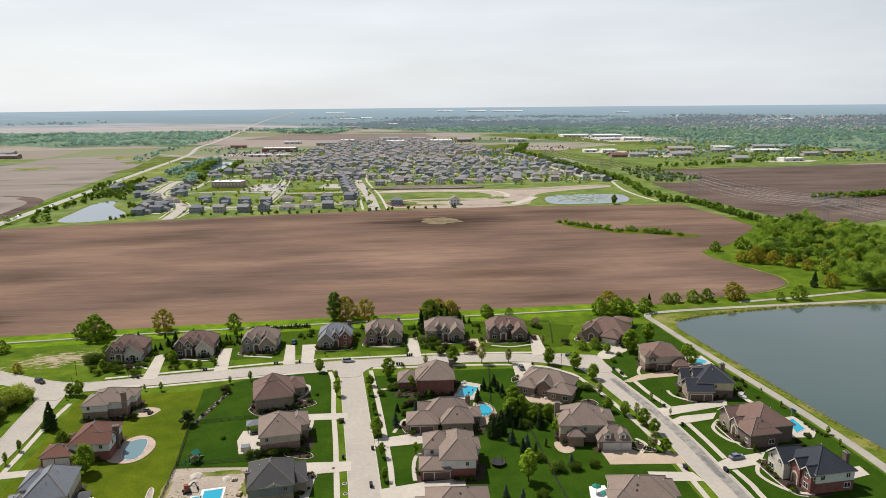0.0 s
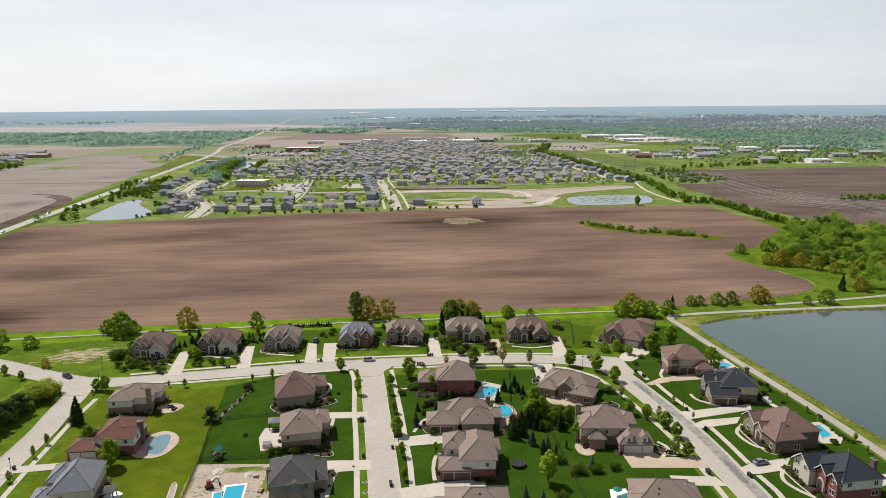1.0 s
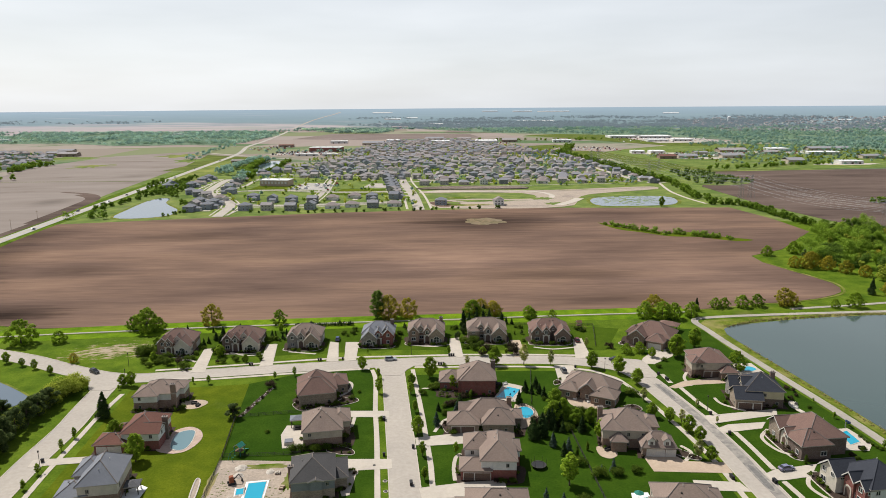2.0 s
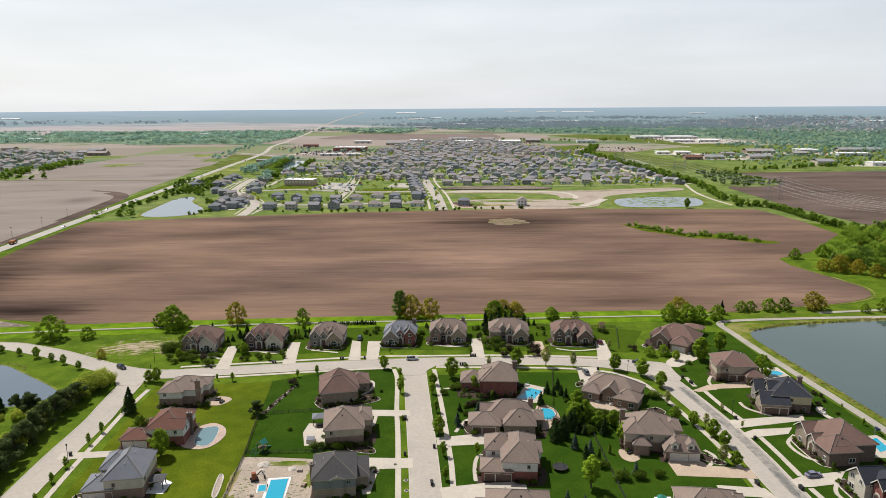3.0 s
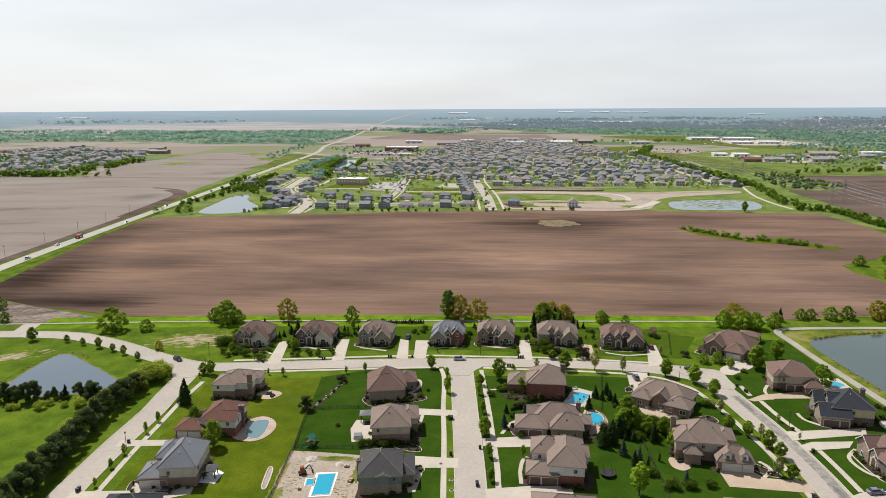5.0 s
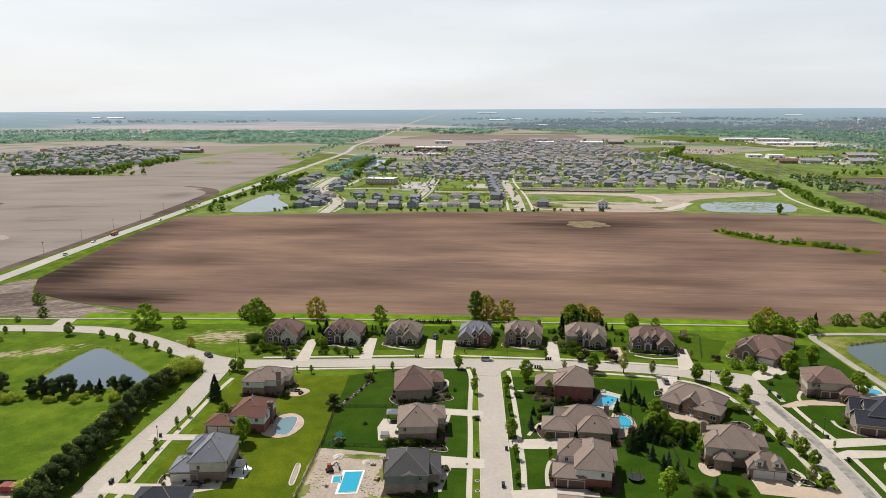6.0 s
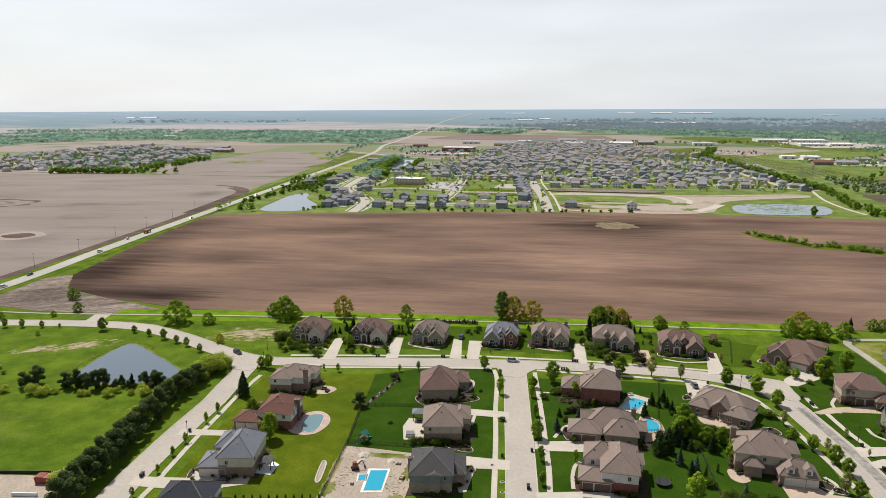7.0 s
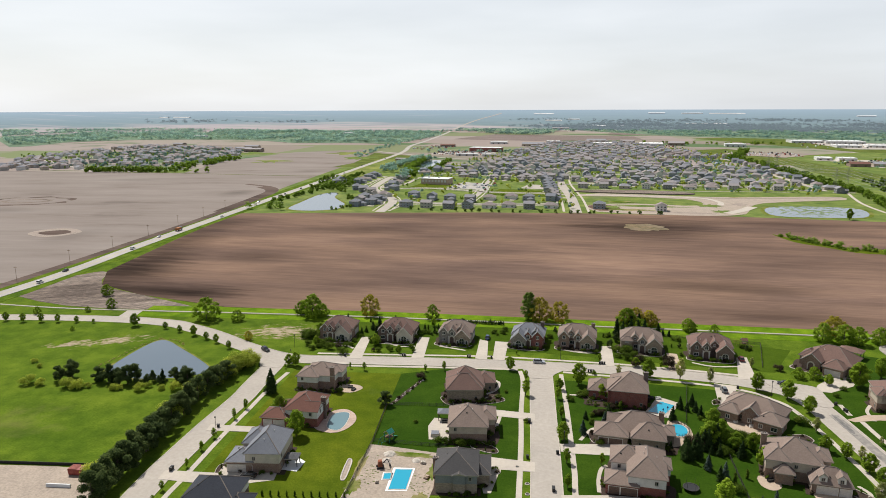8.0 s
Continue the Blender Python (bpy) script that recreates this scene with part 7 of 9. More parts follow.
# far roofs lightened towards blue-grey, with distance haze mixed into the shingle colours
ESTATE_ROOFS = [shingles("hazed_taupe_shingles", (0.235, 0.212, 0.210), (0.325, 0.300, 0.298)), shingles("hazed_grey_shingles", (0.200, 0.197, 0.210), (0.285, 0.280, 0.298)), shingles("hazed_brown_shingles", (0.195, 0.165, 0.158), (0.275, 0.235, 0.226)), ROOFS["blue"]]


ESTATE_WORDS = ("greige", "blue-grey", "white", "tan stone", "blue-grey")


FAR_WINDOW = Shape().box(-0.8, 0.8, -0.04, 0.02, -0.08, 1.5, 0).box(-0.66, -0.06, -0.06, 0.0, 0.08, 1.36, 1).box(0.06, 0.66, -0.06, 0.0, 0.08, 1.36, 1).mesh("window", TRIM, GLASS)


def estate_proto(k, detail):
    """One far house: main block, garage block, windows."""
    w, d, e = ((12, 10, 5.4), (13, 11, 5.2), (11, 12, 5.5), (15, 12, 3.2))[k % 4]
    kinds = (("gx", "gy"), ("hip", "hip"), ("gy", "gx"), ("hip", "gy"))[k % 4]
    w, d = 0.88 * w, 0.85 * d
    main, gar = Wing(0, 0, w, d, e, kinds[0], 0.5), Wing(w / 2 - 2.5, -d / 2 - 1.8, 6.2, 6.5, 3.0, kinds[1], 0.5)
    wall, roof = ESTATE_WALLS[k % 5], ESTATE_ROOFS[(k * 3 + k // 4) % 4]
    pieces = []
    for wing in (main, gar):
        pieces.append(("wall", wing.walls(0, wing.eave).mesh("wall", wall), None))
        pieces.append(("roof", wing.roof(roof, CAP)[0], None))
    pieces.append(("garage_door", garage_mesh(4.8, 2.15, WHITE_DOOR)[0], pose(gar.x, gar.y - 3.25, 0.05)))
    if detail:
        spots = [(u * w, side * (d / 2 + 0.03), rz) for u in ((-0.32, 0.0, 0.32) if w < 13 else (-0.32, 0.1)) for side, rz in ((-1, 0), (1, 180))] + [(-w / 2 - 0.03, 0, -90)]
        for u, v, rz in spots:
            for lev in ((0.9, 3.5) if e > 4 else (0.9,)):
                if v < 0 and gar.covers(u, v - 0.4, lev + 0.7):
                    continue
                pieces.append(("window", FAR_WINDOW, pose(u, v, lev, 0, 0, rz)))
        pieces.append(("porch", Shape().box(-w * 0.3, w * 0.1, d / 2, d / 2 + 2.6, 0, 0.35).mesh("porch", WALKWAY), None))
    return pieces


ESTATE = {(k, q): estate_proto(k, q) for k in range(8) for q in (True, False)}
PLACED = []
APRONS = Shape()


def drive_from(m, x, y):
    """The short pale drive of a far house."""
    a = [m @ Vector(p) for p in ((x - 2.6, y - 9, 0), (x + 2.6, y - 9, 0), (x + 2.6, y, 0), (x - 2.6, y, 0))]
    APRONS.prism([p.xy for p in a], 0.0, 0.19)




def estate_house(x, y, turn, detail, rng, kinds=range(8)):
    k = rng.choice(kinds)
    t = thing("far_house", pose(x, y, 0, 0, 0, turn + rng.uniform(-3, 3)), ESTATE_WORDS[k % 5] + " far suburban house with a shingled roof", "house", "far estate houses")
    for name, me, at in ESTATE[k, detail]:
        part(name, me, t, "", at)
    drive_from(t.matrix_basis, 0.44 * (12, 13, 11, 15)[k % 4] - 2.5, -0.425 * (10, 11, 12, 12)[k % 4] - 5)
    PLACED.append((x, y))


def free(x, y, gap=13):
    return all((x - a) ** 2 + (y - b) ** 2 > gap * gap for a, b in PLACED)


rng = random.Random(12)
# the front rows behind the field, the loop by the pond, then the blocks behind
def front_row(spots, turn):
    for x, y in spots:
        estate_house(x, y, turn, True, rng, (1, 4, 6, 1, 0, 7))


front_row([(-238, 653), (-216, 653), (-192, 652), (-175, 661), (-154, 667), (-136, 677), (-114, 672), (-94, 683)], 180)
front_row([(-255, 727), (-229, 712), (-208, 711), (-184, 706), (-168, 729), (-147, 745), (-125, 731)], 0)
front_row([(-375, 843), (-381, 873), (-385, 902), (-389, 932)], 80)
front_row([(-346, 774), (-330, 756), (-314, 742), (-292, 727)], 30)
front_row([(-296, 668), (-302, 694), (-290, 643), (-279, 660), (-283, 684)], 90)
front_row([(-334, 916), (-329, 884), (-321, 850), (-314, 815), (-300, 780), (-344, 960)], -100)
front_row([(-101, 737), (-105, 763), (-110, 790), (-115, 815), (-119, 840), (-124, 868), (-130, 897), (-136, 922), (-140, 947), (-148, 980), (-155, 1011)], 80)
front_row([(-398, 826), (-404, 850)], 40)
front_row([(-330, 985), (-338, 1010), (-322, 1030), (-330, 1055), (-318, 1080)], 90)
for k in range(7):
    estate_house(-80 - 3.6 * k + 34, 840 + 20 * k, -80, True, rng) if k > 2 else None
for k in range(10):
    estate_house(-80 + 25.3 * k, 867 + 3.6 * k, 180, True, rng)
    estate_house(-96 + 24.5 * k, 906 + 1.5 * k, 0, True, rng) if k > 1 else None
for k in range(14):
    estate_house(212 - 5.2 * k, 892 + 34 * k, 95, True, rng)
estate_house(-47, 692, 180, True, rng, (1,))
estate_house(12, 692, 180, True, rng, (2,))
EAST = [(-105, 915), (190, 930), (165, 1150), (40, 1260), (40, 1430), (150, 1400), (60, 1640), (-60, 1960), (-260, 1980), (-300, 1560), (-260, 1320), (-330, 1000), (-300, 980), (-200, 930)]
rest, row = [], 0
y = 950.0
while y < 1960:
    x = -340 + (row % 3) * 5
    while x < 200:
        px, py = x + rng.uniform(-2.5, 2.5), y + rng.uniform(-3, 3) + 0.06 * x
        if inside(px, py, EAST) and rng.random() < 0.88:
            if len(PLACED) < 290 and free(px, py):
                estate_house(px, py, 180 * (row % 2) + rng.choice((-8, 0, 12)), py < 1000, rng)
            elif free(px, py):
                rest.append((px, py, 180 * (row % 2) + rng.choice((-12, 0, 20, 90))))
        x += 18.5
    row += 1
    y += 25 if row % 2 else 42
    if not row % 2:  # a pale street between the fronts of two rows
        xs = [x for x in range(-340, 200, 10) if inside(x, y - 21 + 0.06 * x, EAST)]
        if len(xs) > 4:
            street("road", [(xs[0], y - 21 + 0.06 * xs[0]), (xs[-1], y - 21 + 0.06 * xs[-1])], 3.5, "pale concrete street of a far housing estate", CONCRETE, 0.19, False, 4)


def joined_houses(name, spots, label, seed, roofs=(0, 1, 2, 3)):
    """Houses past counting, as one mesh."""
    rng, s = random.Random(seed), Shape()
    for x, y, turn in spots:
        m = pose(x, y, ground_z(x, y), 0, 0, turn)
        w, d, e = rng.choice(((12, 10, 5.2), (13, 11, 5.2), (15, 12, 3.2), (11, 13, 5.4)))
        kind = rng.choice(("hip", "hip", "gx"))
        wing = Wing(0, 0, 0.88 * w, 0.86 * d, e, kind, 0.52)
        a, b = wing.walls(0, e), wing.roof(TRIM, TRIM)[0]
        s.add([m @ Vector(v) for v in a.v], a.f, rng.choice((0, 1, 2) if 2 in roofs else (0, 1)))
        s.add([m @ v.co for v in b.vertices], [tuple(p.vertices) for p in b.polygons], 3 + rng.choice(roofs))
        bpy.data.meshes.remove(b)
    ob = part(name, s.mesh(name, ESTATE_WALLS[0], ESTATE_WALLS[2], ESTATE_WALLS[3], *ESTATE_ROOFS))
    return tagged(ob, label, "houses", kind="stuff")


tagged(part("driveways", APRONS.mesh("driveways", WALKWAY), None, "short pale drives before the far houses"), kind="structure")
GARDENS = scatter([(-340, 860), (-300, 660), (-230, 640), (-60, 668), (-100, 860), (190, 862), (205, 900), (170, 1400), (60, 1750), (-250, 1950), (-330, 1300)], 2300, 3, 7, 22, 0.46)
TIDY = random.Random(8)
GARDENS = [q for q in GARDENS if q[1] > 905 or q[0] > -100 or TIDY.random() < 0.3]
GARDENS = [q for q in GARDENS if free(q[0], q[1], 7.5) and all((q[0] - a) ** 2 + (q[1] - b) ** 2 > 52 for a, b, c in rest)]
wood_of("far_trees", GARDENS[0::3], "yellow", 70, 1.5, "fresh green garden trees of the far housing estate")
wood_of("far_trees", GARDENS[1::3], "far", 70, 1.7, "pale green garden trees of the far housing estate")
wood_of("far_trees", GARDENS[2::3], "wood", 60, 1.5, "small garden trees and shrubs of the far housing estate")
joined_houses("far_houses", rest, "crowded grey-brown roofs of the far housing estate", 3)
spots = [(x, y, rng.choice((0, 20, 90, 160))) for x, y, h, w in scatter([(-1050, 840), (-870, 890), (-770, 960), (-800, 1180), (-930, 1460), (-1300, 1530), (-1250, 1150)], 330, 5, 6, 44)]
joined_houses("far_houses", spots, "far grey-roofed houses beyond the pale field", 4)
spots = [(x, y, rng.choice((0, 20, 90, 160))) for x, y, h, w in scatter(TOWN, 520, 5, 6, 45) + scatter([(950, 2850), (1900, 2500), (2600, 2900), (1900, 3300)], 120, 5, 6, 46)]
joined_houses("far_houses", spots, "far pale houses scattered among woods", 5, (0, 1, 1, 3))


def big_building(x, y, turn, w, d, h, label, wall, roof, name="warehouse", bays=0, flat=True):
    t = thing(name, pose(x, y, 0, 0, 0, turn), label, "building", "far buildings")
    part("wall", Shape().box(-w / 2, w / 2, -d / 2, d / 2, 0, h).mesh("wall", wall), t)
    if flat:
        s = Shape().box(-w / 2 - 0.3, w / 2 + 0.3, -d / 2 - 0.3, d / 2 + 0.3, h, h + 0.5)
        for k in range(int(w / 14)):
            s.box(-w / 2 + 6 + 14 * k, -w / 2 + 8.5 + 14 * k, -1.2, 1.2, h + 0.5, h + 1.7)
        part("roof", s.mesh("roof", roof), t)
    else:
        part("roof", Wing(0, 0, w, d, h, "gx", 0.22, over=0.6).roof(roof, CAP)[0], t)
    for k in range(bays):
        u = -w / 2 + (k + 0.5) * w / bays
        part("loading_door", garage_mesh(round(min(3.6, w / bays * 0.6), 1), 3.0, BROWN_DOOR)[0], t, "", pose(u, -d / 2 - 0.02, 0.05))
    return t


school = big_building(-270.5, 863, -4, 37, 21, 7.4, "long tan brick school building with a white flat roof", bricks("tan_school_brick", (0.42, 0.30, 0.20), (0.50, 0.37, 0.26), (0.45, 0.40, 0.34)), SHEETING, "school_building")
for k in range(8):
    part("window", Shape().box(-1.2, 1.2, -0.1, 0, 0, 2.9).mesh("window", TRIM), school, "tall white-blinded window", pose(-15.4 + 4.4 * k, -10.51, 3.2))
part("doorway", window_mesh(2.6, 2.4)[0], school, "glazed school entrance", pose(0, -10.54, 0.1))
BIG = {"w": (WALLS["white"], SHEETING, "far white flat-roofed warehouse", "warehouse", True), "r": (WALLS["brick"], ROOFS["red"], "far low workshop with a red-brown roof", "workshop", False),
       "g": (WALLS["beige"], ESTATE_ROOFS[1], "far low workshop with a grey pitched roof", "workshop", False), "b": (WALLS["stone"], ESTATE_ROOFS[0], "far low building with a taupe pitched roof", "workshop", False),
       "s": (WALLS["red"], SHEETING, "far red brick building with white roof parts", "school_building", True)}
for x, y, w, d, h, k in ((200, 1875, 49, 30, 6, "w"), (409, 2110, 95, 60, 6, "w"), (491, 2100, 95, 70, 6, "w"), (454, 1900, 55, 50, 5, "w"), (526, 1915, 52, 45, 5, "w"), (308, 1438, 26, 30, 5, "w"), (346, 1435, 29, 34, 5, "w"), (332, 1297, 30, 26, 5, "r"), (371, 1305, 34, 26, 5, "g"),
                         (607, 1490, 38, 40, 6, "w"), (653, 1395, 61, 36, 5, "w"), (718, 1508, 86, 30, 5, "g"), (508, 1176, 26, 30, 7, "g"), (597, 1175, 36, 24, 5, "w"), (774, 1345, 40, 30, 5, "b"), (505, 1465, 55, 34, 5, "b"), (453, 1312, 41, 32, 5, "g"), (560, 1400, 30, 22, 5, "b"), (420, 1390, 26, 18, 5, "g"), (690, 1290, 34, 22, 5, "g"),
                         (-361, 1530, 71, 36, 9, "s"), (-404, 1862, 45, 28, 6, "w"), (-294, 1775, 55, 34, 6, "g"), (-264, 1925, 36, 28, 6, "w"), (-391, 3080, 72, 26, 5, "b"), (-233, 3290, 43, 26, 5, "w"), (-152, 2000, 53, 34, 6, "g"), (-128, 1876, 50, 40, 5, "w"), (-66, 1980, 38, 26, 6, "b"), (-3, 1870, 58, 60, 6, "w"), (60, 1900, 40, 40, 6, "b"), (-369, 1388, 44, 12, 4, "w"), (-320, 1384, 30, 12, 4, "w"),
                         (-664, 4375, 124, 24, 3.5, "w"), (-513, 3740, 86, 24, 4, "w"), (-422, 3870, 63, 20, 3, "w"), (244, 3545, 188, 20, 3, "w"), (1059, 4100, 87, 20, 3, "w"), (1605, 3240, 57, 20, 3.5, "w"), (15, 4490, 99, 24, 3, "w"), (220, 4440, 120, 26, 4, "w"), (360, 4420, 90, 26, 3, "w"), (455, 4400, 110, 26, 3.5, "w"), (-2577, 3360, 101, 20, 3, "w"), (-2656, 3310, 52, 20, 3, "w"),
                         (-1210, 1560, 30, 20, 6, "g"), (-950, 1500, 34, 20, 6, "g"), (-880, 1395, 40, 22, 6, "b"), (-920, 1420, 40, 22, 6, "g"), (-1500, 2050, 40, 24, 6, "w"), (-1900, 2300, 50, 24, 6, "w"), (-1100, 2400, 40, 24, 6, "w"), (-455, 1225, 20, 12, 4, "b"), (-500, 1690, 36, 18, 5, "r")):
    wall, roof, words, kind, flat = BIG[k]
    big_building(x, y, rng.uniform(-3, 9), w, d, h, words, wall, roof, kind, max(2, int(w / 12)) if y < 2500 else 0, flat and y < 2500).matrix_basis.translation.z = ground_z(x, y)
LOT = random.Random(31)
s = Shape()
for x0, x1, y0, y1, n in ((-240, -192, 815, 882, 26), (-460, -340, 1405, 1510, 130), (340, 440, 1330, 1420, 46), (420, 530, 1340, 1440, 60), (560, 680, 1400, 1480, 50), (140, 290, 1500, 1640, 90), (-150, 60, 1810, 1960, 120), (360, 620, 1860, 2040, 120), (-560, -480, 1560, 1720, 60)):
    for _ in range(n):
        x, y = LOT.uniform(x0, x1), y0 + (y1 - y0) * round(LOT.random() * 7) / 7 + LOT.uniform(-1, 1)
        w, d, h = LOT.choice(((1.9, 4.6, 1.5), (1.9, 4.6, 1.5), (2.0, 5.0, 1.9), (2.6, 8.0, 3.0)))
        k = LOT.choice((0, 0, 1, 2, 3))
        s.box(x - w / 2, x + w / 2, y - d / 2, y + d / 2, 0.2, 0.2 + h * 0.55, k, 0.08).box(x - w * 0.42, x + w * 0.42, y - d * 0.28, y + d * 0.22, 0.2 + h * 0.55, 0.2 + h, k, 0.22)
tagged(part("parked_cars", s.mesh("parked_cars", SHEETING, BLACK, METAL, RED_STEEL), None, "rows of far parked cars and trailers"), category="cars", kind="stuff")

# water tower far to the right
t = thing("water_tower", pose(1129, 3327, 4), "white far water tower above the trees", "water tower")
part("stem", Shape().rod((0, 0, -2), (0, 0, 22), 8.0, 8.0, 20).mesh("stem", SHEETING), t)
s = Shape()
for z0, z1, r0, r1 in ((22, 31, 8.6, 8.6), (31, 33, 8.6, 6.5), (33, 34, 6.5, 2)):
    s.rod((0, 0, z0), (0, 0, z1), r0, r1, 20)
part("tank", s.mesh("tank", SHEETING), t)


# ---- power line ----
OLD_STEEL = plain("weathered_grey_steel", (0.16, 0.155, 0.15), (0.24, 0.235, 0.23), 2, 0.4, 0.7, 0.05)


def pylon(x, y, h=25):
    t = thing("pylon", pose(x, y, 0, 0, 0, 15), "grey steel lattice power pylon", "pylon", "pylons")
    for sx in (-1, 1):
        for sy in (-1, 1):
            part("leg", Shape().rod((sx * 2.6, sy * 2.6, -0.2), (sx * 0.5, sy * 0.5, h), 0.10, 0.07, 4).mesh("leg", OLD_STEEL), t)
    s = Shape()
    for k in range(9):
        z0, z1 = h * k / 9, h * (k + 1) / 9
        a, b = 2.6 - 2.1 * k / 9, 2.6 - 2.1 * (k + 1) / 9
        for p, q in (((-a, -a), (b, -b)), ((a, -a), (-b, -b)), ((-a, a), (b, b)), ((a, a), (-b, b)), ((-a, -a), (-b, b)), ((a, -a), (b, b))):
            s.rod((*p, z0), (*q, z1), 0.045, 0.045, 3)
    part("bracing", s.mesh("bracing", OLD_STEEL), t)
    for z, w in ((h * 0.66, 5.5), (h * 0.8, 6.5), (h * 0.94, 4.8)):
        part("crossarm", Shape().rod((-w, 0, z), (w, 0, z), 0.12, 0.12, 4).rod((-w, 0, z), (0, 0, z + 1.5), 0.07, 0.07, 3).rod((w, 0, z), (0, 0, z + 1.5), 0.07, 0.07, 3).mesh("crossarm", OLD_STEEL), t)


def wire(a, b, sag=5.0, n=10):
    pts = [Vector(a).lerp(Vector(b), i / n) - Vector((0, 0, 4 * sag * (i / n) * (1 - i / n))) for i in range(n + 1)]
    s = Shape()
    r = 0.035
    ring = ((0, r), (-r, -r), (r, -r))
    s.add([p + Vector((u, 0, v)) for p in pts for u, v in ring], [(3 * i + k, 3 * i + (k + 1) % 3, 3 * i + 3 + (k + 1) % 3, 3 * i + 3 + k) for i in range(n) for k in range(3)])
    tagged(part("power_cable", s.mesh("power_cable", METAL), None, "thin grey power cable hung between pylons"), category="cable", group="power cables")


LINES = ([(430, 330), (334, 546), (283, 748), (236, 960), (190, 1190)], [(405, 330), (309, 545), (262, 720), (216, 930), (172, 1150)])
for line in LINES:
    for x, y in line:
        pylon(x, y)
    for (ax, ay), (bx, by) in zip(line, line[1:]):
        for z, w in ((16.5, 5.4), (20.0, 6.4), (23.5, 4.7)):
            for k in (-1, 1):
                wire((ax + k * w, ay + 0.25 * k * w, z), (bx + k * w, by + 0.25 * k * w, z))
for k in range(7):
    x, y = -342 - 9 * k, 300 + 48 * k
    t = thing("utility_pole", pose(x - 12, y, 0), "thin wooden roadside utility pole", "utility pole", "utility poles")
    part("pole", Shape().rod((0, 0, -0.2), (0, 0, 9), 0.11, 0.08, 7).mesh("pole", WOODEN), t)
    part("crossarm", Shape().box(-1.2, 1.2, -0.07, 0.07, 8.3, 8.5).mesh("crossarm", WOODEN), t)


# ---- cars ----
PAINTS = {name: plain(name + "_car_paint", c, tuple(1.15 * v for v in c), 2, 0.5, 0.25, 0.0, 0.2, 0.6) for name, c in
          {"black": (0.012, 0.012, 0.014), "white": (0.62, 0.62, 0.61), "silver": (0.36, 0.38, 0.40), "grey": (0.12, 0.13, 0.14), "maroon": (0.12, 0.015, 0.02), "violet": (0.20, 0.20, 0.30), "blue": (0.03, 0.06, 0.14)}.items()}
TYRE = Shape().rod((0, -0.11, 0), (0, 0.11, 0), 0.34, 0.34, 14).mesh("tyre", BLACK)
RIM = Shape().rod((0, -0.12, 0), (0, 0.12, 0), 0.2, 0.2, 8).mesh("rim", METAL)
LIGHT = Shape().box(-0.03, 0.03, -0.2, 0.2, -0.08, 0.08).mesh("headlight", SHEETING)
REAR = Shape().box(-0.03, 0.03, -0.16, 0.16, -0.1, 0.1).mesh("tail_light", RED_STEEL)


def loft(name, stations, material):
    """A body lofted along x: stations of x, half width, bottom, top, top half width."""
    s, n = Shape(), len(stations)
    v = []
    for x, w, z0, z1, t in stations:
        v += [(x, -w, z0), (x, -w * 1.02, (z0 + z1) / 2), (x, -t, z1), (x, t, z1), (x, w * 1.02, (z0 + z1) / 2), (x, w, z0)]
    f = [(6 * i + j, 6 * i + 6 + j, 6 * i + 6 + (j + 1) % 6, 6 * i + (j + 1) % 6) for i in range(n - 1) for j in range(6)]
    s.add(v, f + [(0, 1, 2, 3, 4, 5), tuple(range(6 * n - 1, 6 * n - 7, -1))])
    return s.mesh(name, material)


def car(x, y, turn, paint, label, tall=False, z=0.06):
    t = thing("car", pose(x, y, z, 0, 0, turn), label, "car", "parked and passing cars")
    top, long = (1.72, 2.4) if tall else (1.46, 2.3)
    belt = 1.02 if tall else 0.9
    part("body", loft("body", [(-long, 0.72, 0.42, belt - 0.12, 0.66), (-long + 0.25, 0.88, 0.25, belt, 0.82), (-0.6, 0.92, 0.22, belt + 0.02, 0.86), (0.9, 0.92, 0.22, belt, 0.84), (long - 0.35, 0.88, 0.25, belt - 0.18, 0.78), (long, 0.68, 0.4, belt - 0.34, 0.6)], PAINTS[paint]), t)
    back = -long + (0.2 if tall else 0.55)
    part("cabin_glass", loft("cabin_glass", [(back, 0.78, belt - 0.06, belt + 0.05, 0.72), (back + 0.45, 0.8, belt - 0.06, top - 0.05, 0.62), (0.3, 0.82, belt - 0.06, top - 0.05, 0.64), (1.15, 0.8, belt - 0.1, belt + 0.02, 0.74)], GLASS), t)
    part("car_roof", Shape().box(back + 0.42, 0.35, -0.64, 0.64, top - 0.07, top, 0, 0.03).mesh("car_roof", PAINTS[paint]), t)
    for wx in (-1.38, 1.4):
        for wy in (-0.84, 0.84):
            w = part("wheel", TYRE, t, "", pose(wx, wy, 0.34))
            part("rim", RIM, w)
    for wy in (-0.55, 0.55):
        part("headlight", LIGHT, t, "", pose(long - 0.05, wy, 0.62))
        part("tail_light", REAR, t, "", pose(-long + 0.02, wy, 0.72))


car(-38.2, 256.4, 8, "silver", "silver estate car parked on the street", True)
car(-150.5, 238.2, -30, "black", "black off-road car on the curving street", True)
car(29.5, 247.5, 100, "grey", "grey car parked on a driveway", True, 0.12)
car(51, 260.3, 175, "black", "black car parked at the kerb")
car(39, 282, 95, "maroon", "dark red car on a driveway", True, 0.12)
car(83.5, 178.5, 15, "violet", "lilac-grey saloon car on a driveway", False, 0.12)
car(-101.5, 148.5, 190, "black", "black saloon car beside a garage", False, 0.12)
car(94.5, 239.5, 20, "grey", "dark car beside a garage", False, 0.12)
car(-64.5, 279, 95, "blue", "dark blue car at the end of a driveway", True, 0.12)
